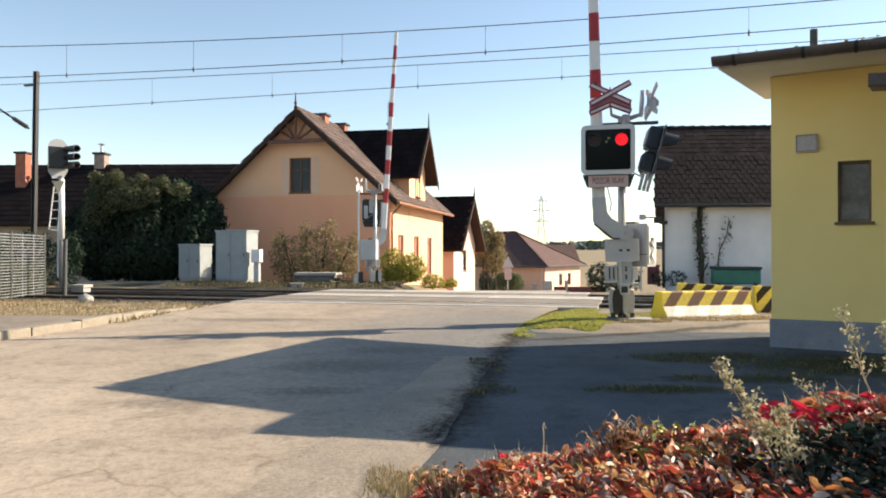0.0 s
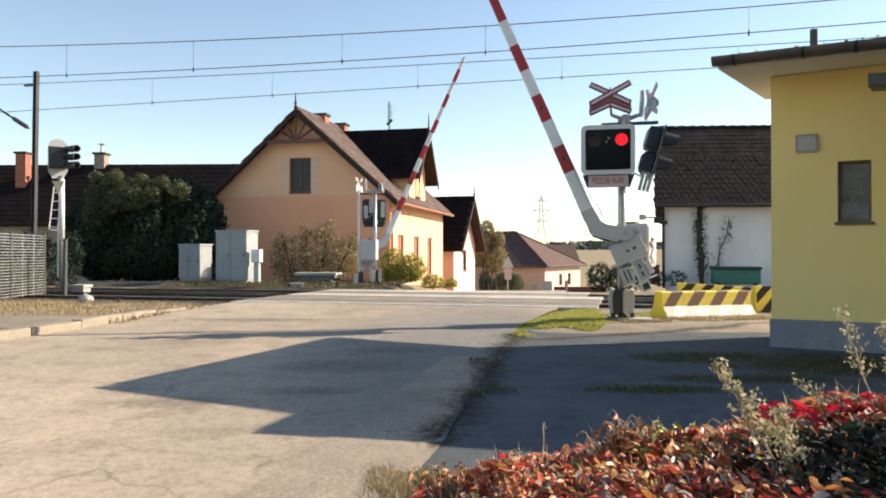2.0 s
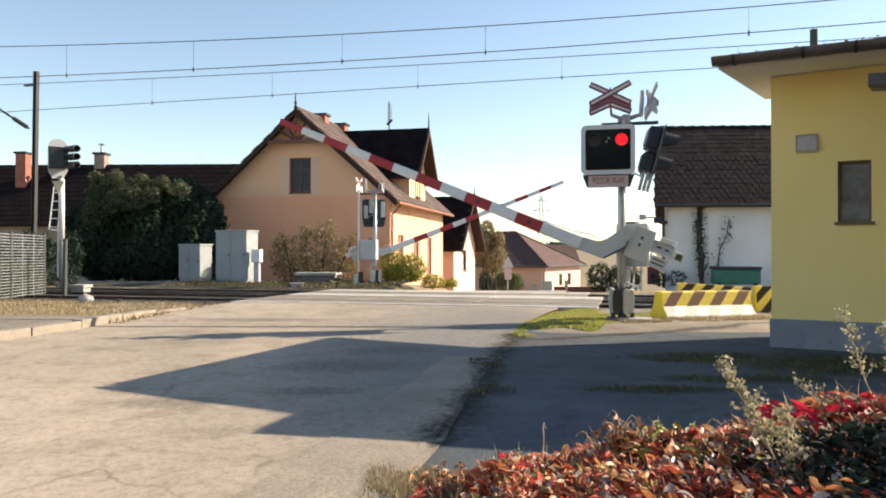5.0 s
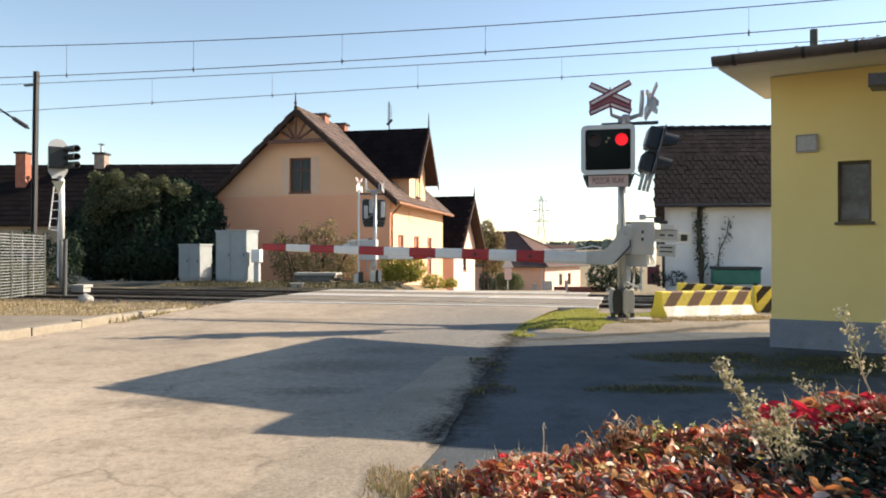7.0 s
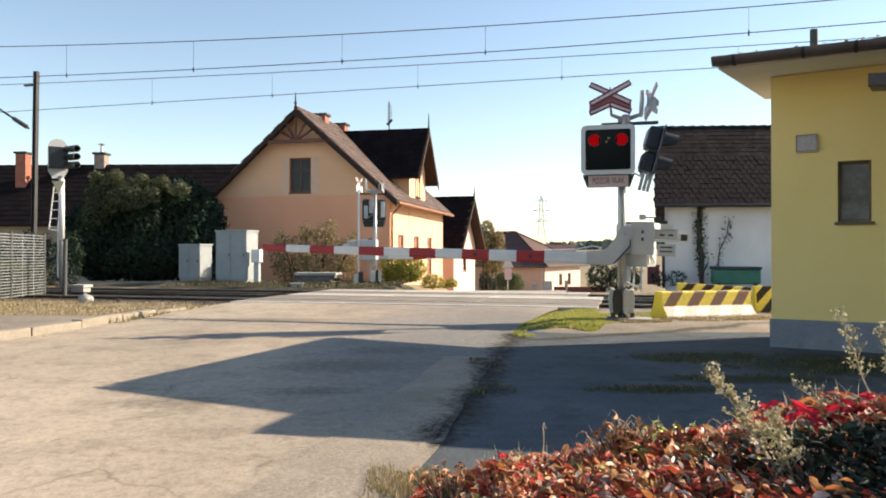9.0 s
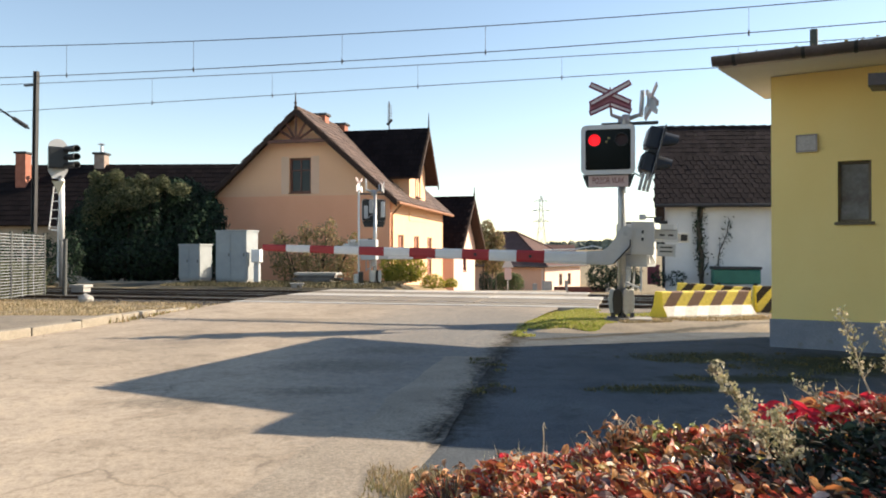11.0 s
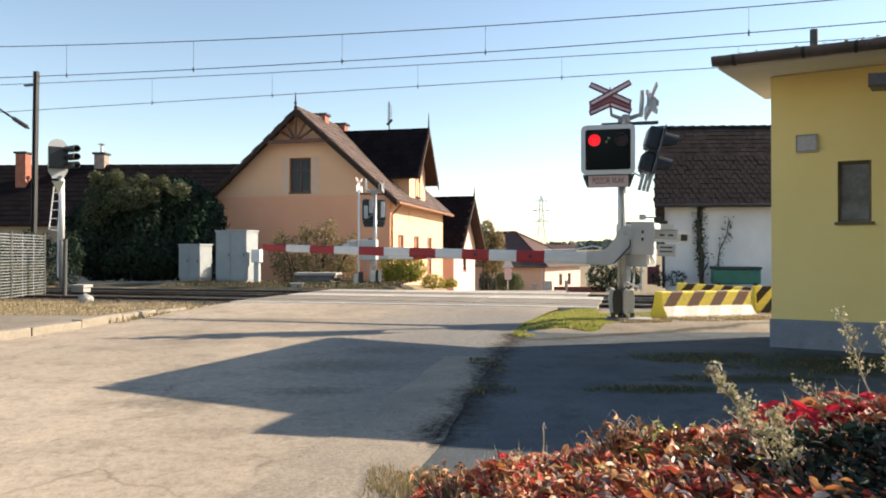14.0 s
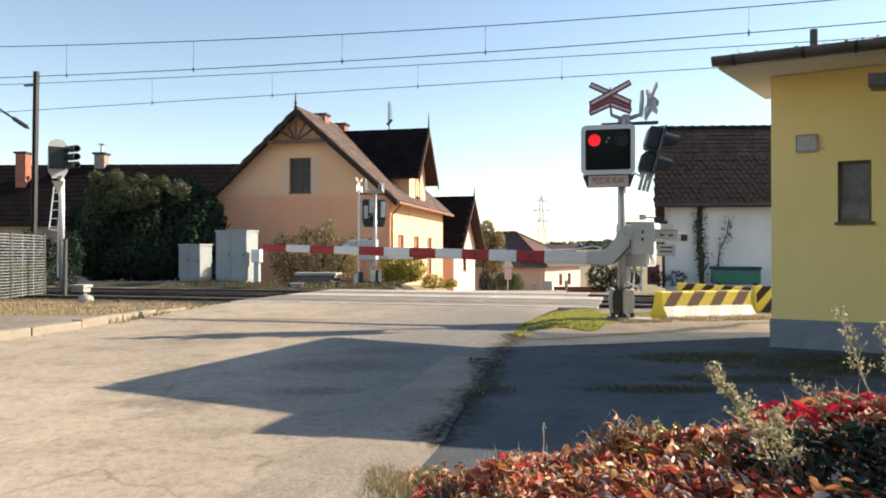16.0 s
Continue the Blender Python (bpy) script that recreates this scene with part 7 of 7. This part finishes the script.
def creeper():
    t = thing("creeper_hedge", pose(0, 0, 0), "low hedge of creeper with red and orange leaves and shade-darkened ones", "hedge")
    rnd = random.Random(42)
    base, shape = leaf_mesh("leaf", CREEPER, 0.054)
    verts, faces = [], []
    dark_verts, dark_faces = [], []
    singles = []
    for i in range(23000):
        x, y = rnd.uniform(-0.3, 3.1), rnd.uniform(1.4, 3.4)
        h = mound(x, y)
        if h < 0.02:
            continue
        top = rnd.random() < 0.62
        z = h + rnd.uniform(-0.03, 0.035) if top else h * rnd.uniform(0.15, 0.95)
        k = rnd.uniform(0.5, 1.35)
        m = Matrix.Translation((x, y, max(0.02, z))) @ (Matrix.Rotation(rnd.gauss(0.5, 0.45), 4, "Y") @ Matrix.Rotation(rnd.gauss(0.15, 0.45), 4, "X") @ Matrix.Rotation(rnd.uniform(0, 6.28), 4, "Z")) @ Matrix.Diagonal((k, k * rnd.uniform(0.75, 1.1), k, 1))
        if top and len(singles) < 290 and 2.35 < y < 3.0 and x < 1.15:
            singles.append(m)
            continue
        # right front and inner leaves take the dark tone as painted shade
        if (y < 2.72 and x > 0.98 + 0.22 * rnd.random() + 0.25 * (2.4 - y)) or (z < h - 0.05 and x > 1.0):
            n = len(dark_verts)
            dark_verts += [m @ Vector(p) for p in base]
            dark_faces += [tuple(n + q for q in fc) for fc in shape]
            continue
        n = len(verts)
        verts += [m @ Vector(p) for p in base]
        faces += [tuple(n + q for q in fc) for fc in shape]
    d = new("dark_leaf_mass", from_lists("dark_leaf_mass", dark_verts, dark_faces, SHADED_LEAF))
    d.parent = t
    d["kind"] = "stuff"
    d["label"] = "creeper leaves darkened for shade"
    o = new("leaf_mass", from_lists("leaf_mass", verts, faces, CREEPER))
    o.parent = t
    o["kind"] = "stuff"
    for j, m in enumerate(singles):
        me = LEAF_KINDS[j % len(LEAF_KINDS)]
        l = new("leaf", me)
        l.parent = t
        l.matrix_basis = m
    bm = bmesh.new()
    for _ in range(90):
        x, y = rnd.uniform(0.0, 2.2), rnd.uniform(1.7, 3.1)
        a = Vector((x, y, 0.0))
        b = a + Vector((rnd.uniform(-0.2, 0.2), rnd.uniform(-0.15, 0.15), max(0.06, mound(x, y) - 0.01)))
        rod(bm, a, b, 0.006, 0.003, 5)
    tw = part("twig_tangle", bm, BARK, t, "thin brown twigs")
    tw["kind"] = "stuff"
    # arching dry runners above the leaves
    for x, y, h, lean in ((0.70, 2.98, 0.12, 0.09), (0.74, 3.0, 0.13, -0.07), (0.72, 2.95, 0.10, 0.05), (0.78, 2.97, 0.09, -0.11), (1.04, 3.02, 0.09, 0.10), (1.10, 3.05, 0.08, 0.12), (0.40, 3.0, 0.17, 0.02), (0.55, 3.02, 0.07, 0.06), (0.10, 2.95, 0.09, -0.05), (0.24, 2.97, 0.08, 0.07), (0.62, 3.0, 0.08, -0.08)):
        base = max(0.0, mound(x, y) - 0.04)
        pts = [Vector((x + lean * (k / 7) ** 1.2 + rnd.uniform(-0.006, 0.006), y + rnd.uniform(-0.008, 0.008), base + (h + 0.04) * math.sin(min(1.0, k / 5.2) * math.pi / 2) - 0.012 * max(0, k - 5))) for k in range(8)]
        part("runner", TUBE(pts, [0.0028 - 0.0002 * k for k in range(8)], 5), WEED, t, "dry pale runner")
    return t


LEAF_KINDS = []
# the near-white tone again covers pale leaves and painted glints
for j, tone in enumerate(((0.5, 0.15, 0.055), (0.30, 0.06, 0.035), (0.52, 0.07, 0.05), (0.48, 0.2, 0.08), (0.10, 0.065, 0.04), (0.40, 0.2, 0.08), (0.34, 0.07, 0.045), (0.42, 0.36, 0.09), (0.62, 0.52, 0.44), (0.60, 0.10, 0.06), (0.12, 0.05, 0.045), (0.58, 0.24, 0.09))):
    v, f = leaf_mesh("leaf", None, 0.060)
    LEAF_KINDS.append(from_lists("leaf", v, f, surface("leaf_tone", tuple(c * 0.6 for c in tone), tuple(c * 1.15 for c in tone), 0.35, coarse=20, fine=90, grain=0.2, bump=0.3, depth=0.003, per_object=0.25)))
creeper()


rnd = random.Random(91)
stalks = []
for _ in range(170):
    x, y = rnd.uniform(-0.15, 1.9), rnd.uniform(2.6, 3.15)
    stalks.append((x, y, max(0.0, mound(x, y) - 0.02)))
for _ in range(70):
    x, y = rnd.gauss(0.76, 0.08), rnd.gauss(2.98, 0.05)
    stalks.append((x, y, max(0.0, mound(x, y) - 0.01)))
blades("hedge_stalks", stalks, 0.095, WEED, 92, "thin dry stalks that stand out of the creeper", "grass", 0.0022)


def scarlet_twig(m, leaves, label, seed):
    """A twig of bright red leaves that stands over the hedge."""
    t = thing("red_leaf_twig", m, label, "twig", "scarlet twigs")
    rnd = random.Random(seed)
    part("stem", ROD((0, 0, -0.25), (0.0, 0, 0.04), 0.004, 0.003, 6), BARK, t)
    base, shape = leaf_mesh("leaf", SCARLET, 0.062)
    for i in range(leaves):
        verts = [Vector(p) for p in base]
        o = new("leaf", from_lists("leaf", verts, shape, SCARLET))
        o.parent = t
        o.matrix_basis = Matrix.Translation((rnd.uniform(-0.035, 0.035), rnd.uniform(-0.03, 0.03), 0.01 + i * 0.022)) @ Euler((radians(60 + rnd.uniform(-25, 25)), rnd.uniform(-0.6, 0.6), rnd.uniform(-0.5, 0.5))).to_matrix().to_4x4()
    return t


scarlet_twig(pose(1.31, 2.75, 0.41), 4, "twig with bright scarlet leaves in the sun", 1)
scarlet_twig(pose(1.40, 2.75, 0.36), 2, "twig with bright scarlet leaves in the sun", 2)
scarlet_twig(pose(1.50, 2.78, 0.36), 3, "twig with bright scarlet leaves in the sun", 3)
scarlet_twig(pose(1.24, 2.8, 0.43), 3, "twig with dark crimson leaves", 4)
scarlet_twig(pose(1.73, 2.85, 0.44), 4, "twig with bright scarlet leaves in the sun", 5)
scarlet_twig(pose(1.44, 2.82, 0.37), 5, "low twig with scarlet leaves on the hedge's crest", 7)
scarlet_twig(pose(1.56, 2.84, 0.38), 5, "low twig with scarlet leaves on the hedge's crest", 8)
scarlet_twig(pose(1.64, 2.84, 0.40), 5, "low twig with scarlet leaves on the hedge's crest", 9)
scarlet_twig(pose(1.70, 2.80, 0.40), 4, "low twig with scarlet leaves on the hedge's crest", 10)
scarlet_twig(pose(0.23, 3.05, 0.20), 1, "twig with one scarlet leaf", 6)


def sprig(m, count, spread, material, label, seed):
    """A small tuft of leaves on short stems that stands out of the hedge."""
    t = thing("leafy_sprig", m, label, "sprig", "sprigs in the hedge")
    rnd = random.Random(seed)
    base, shape = leaf_mesh("leaf", material, 0.042)
    me = from_lists("leaf", base, shape, material)
    for _ in range(count):
        p = Vector((rnd.gauss(0, spread), rnd.gauss(0, spread * 0.5), abs(rnd.gauss(0, spread * 0.6)) + 0.02))
        part("stem", ROD((p.x * 0.4, p.y * 0.4, -0.06), p, 0.0025, 0.0015, 5), BARK, t)
        o = new("leaf", me)
        o.parent = t
        o.matrix_basis = Matrix.Translation(p) @ Euler((rnd.gauss(0.4, 0.6), rnd.gauss(0.2, 0.6), rnd.uniform(0, 6.28))).to_matrix().to_4x4()
    return t


sprig(pose(0.90, 2.92, 0.30), 34, 0.055, LIME_LEAF, "yellow-green leafy sprig among the red creeper", 41)
sprig(pose(0.70, 2.92, 0.30), 40, 0.06, RUST_LEAF, "rust-orange leafy sprig above the creeper", 42)
sprig(pose(0.02, 2.88, 0.14), 30, 0.06, RUST_LEAF, "brown-orange sprig at the end of the hedge", 43)


def weed(m, height, lean, seed, label, density, fluff):
    """A dry flowering weed: a stem with side shoots and small pale seed heads."""
    t = thing("dry_weed", m, label, "weed", "dry weeds")
    rnd = random.Random(seed)
    shoots = bmesh.new()
    pts, spots = [Vector((0, 0, 0))], []
    n = 12
    for i in range(1, n + 1):
        f = i / n
        pts.append(Vector((-lean * f ** 1.3, rnd.uniform(-0.008, 0.008), height * f)))
    for i, (a, b) in enumerate(zip(pts, pts[1:])):
        if i > 3:
            for _ in range(density):
                L = 0.10 * (1.25 - i / n) * rnd.uniform(0.5, 1.2)
                w = Vector((rnd.uniform(-1, 1), rnd.uniform(-0.6, 0.6), rnd.uniform(0.3, 1.2))).normalized() * L
                rod(shoots, b, b + w, 0.0018, 0.001, 4)
                for k in range(fluff):
                    spots.append((b + w * rnd.uniform(0.35, 1.05) + Vector((rnd.gauss(0, 0.008), rnd.gauss(0, 0.008), rnd.gauss(0, 0.008))), Vector((rnd.uniform(-1, 1), rnd.uniform(-1, 1), 0.5))))
    part("stem", TUBE(pts, [0.004 * (1.3 - i / n) for i in range(n + 1)], 5), WEED, t, "pale dry stem")
    part("side_shoot", shoots, WEED, t)["kind"] = "stuff"
    v, f = leaf_lists(spots, 0.016, seed, 0.7)
    o = new("fluff", from_lists("fluff", v, f, WEED))
    o.parent = t
    o["kind"] = "stuff"
    return t


for spot, h, lean, seed, dens, fluff, gain, label in (((1.18, 2.5, 0.2), 0.46, 0.245, 1, 6, 12, 1.0, "pale dry weed with fluffy seed heads over the hedge"), ((1.20, 2.42, 0.1), 0.42, 0.10, 5, 5, 9, 0.8, "pale dry weed among the creeper leaves"), ((1.70, 2.9, 0.38), 0.43, 0.13, 2, 3, 6, 0.35, "tall thin dry weed with small pale flowers"), ((1.79, 2.9, 0.40), 0.35, 0.05, 3, 3, 5, 0.35, "thin dry weed at the hedge's end"), ((1.60, 2.9, 0.36), 0.18, 0.22, 4, 3, 2, 0.3, "brown branching dry stalk")):
    w = weed(pose(*spot), h, lean, seed, label, dens, fluff)
    swaying.append((w, pose(*spot), gain))


# ---- unseen bush, added to cast shade on the hedge's right end ----
shrub("hedge_bush", pose(2.62, 2.58, 0), [((0, 0, 0.55), (0.42, 0.42, 0.6)), ((0.05, -0.2, 0.85), (0.36, 0.32, 0.42)), ((0.0, 0.15, 0.8), (0.34, 0.28, 0.40))], 5200, 0.07, HEDGE_GREEN, "unseen green bush added to shade the creeper hedge", "bush", 71, 5)


# ---- unseen trees behind the camera, mirrored in the signal's face, tall to block sky light ----
for x, y, seed in ((-10.0, -18.0, 51), (-3.0, -19.5, 52), (4.0, -19.0, 53), (11.0, -18.0, 54)):
    shrub("roadside_tree", pose(x, y, 0), [((0, 0, 2.2), (3.6, 1.8, 2.6)), ((-1.4, 0, 5.2), (2.8, 1.8, 2.8)), ((1.6, 0.2, 5.6), (2.8, 1.8, 2.8)), ((0, 0, 8.0), (2.2, 1.6, 2.2))], 4200, 0.6, OLIVE, "leafy roadside tree behind the camera", "tree", seed, 6, "roadside trees")


# ---- what moves ----
def motions():
    def arm_at(t, x, y, z, a):
        return (t, pose(x, y, z) @ pose(0, 0, 0, 0, a, 0))

    near = [(0, 88.6), (0.3, 88.3), (0.6, 87.0), (0.9, 83.2), (1.2, 78.2), (1.6, 72.3), (2.0, 66.7), (2.4, 61.5), (2.8, 55.6), (3.2, 49.5), (3.6, 43.0), (3.9, 38.5), (4.2, 34.1), (4.6, 28.3), (5.0, 22.6), (5.4, 17.2), (5.8, 12.2), (6.1, 8.8), (6.3, 6.7), (6.5, 5.2), (6.7, 3.5), (6.85, 2.4), (7.0, 1.95), (7.3, 1.85), (16, 1.85)]
    walk(near_arm, [arm_at(t, 0.06, -0.135, 1.375, a) for t, a in near])
    far = [(0, 86.3), (0.6, 85.6), (0.9, 82.3), (1.2, 77.8), (1.5, 73.2), (2.0, 66.5), (2.4, 60.7), (2.8, 54.4), (3.2, 49.1), (3.5, 44.3), (3.9, 38.2), (4.2, 33.3), (4.6, 27.3), (5.0, 21.2), (5.4, 15.4), (5.8, 9.6), (6.1, 5.8), (6.4, 2.4), (6.7, 0.3), (7.0, 0.0), (16, 0.0)]
    walk(far_arm, [arm_at(t, 0.12, -0.135, 1.38, a) for t, a in far])
    # the lamps take turns: the added shutter covers one, then the other, in place of switching
    beat, first = 0.5118, 0.318
    for shutter, dimmer in (near_shutter, far_shutter):
        rows, side, t = [(0.0, pose(-LENS_X, 0.008, LENS_Z))], -1, first
        low, high = pose(0, -0.008, LENS_Z - 0.23), pose(0, -0.008, LENS_Z)
        veil = [(0.0, low)]
        tick = 1 / FPS
        while t < 15.85:
            at = round(t * FPS) / FPS
            rows += [(at - 2 * tick, pose(side * LENS_X, 0.008, LENS_Z)), (at - tick, pose(0, 0.008, LENS_Z)), (at, pose(0, 0.008, LENS_Z))]
            side = -side
            rows.append((at + tick, pose(side * LENS_X, 0.008, LENS_Z)))
            veil += [(at - 2 * tick, low), (at - tick, high), (at, high), (at + tick, low)]
            t += beat
        rows.append((16.0, pose(side * LENS_X, 0.008, LENS_Z)))
        walk(shutter, rows)
        walk(dimmer, veil + [(16.0, low)])
    # weeds that sway in the wind
    sway = [(0, 0.0), (1, 2.0), (2, -0.6), (3, -2.0), (4, 0.0), (5.2, 1.2), (6.5, -4.2), (7, 0.0), (7.5, -0.7), (8, -2.6), (9, -4.0), (10.2, -1.0), (11.5, -2.8), (12, -2.6), (13, -3.2), (14, -3.2), (15, 0.0), (16, -3.4)]
    for w, m, gain in swaying:
        walk(w, [(t, m @ pose(0, 0, 0, 0, a * gain, 0)) for t, a in sway])


motions()
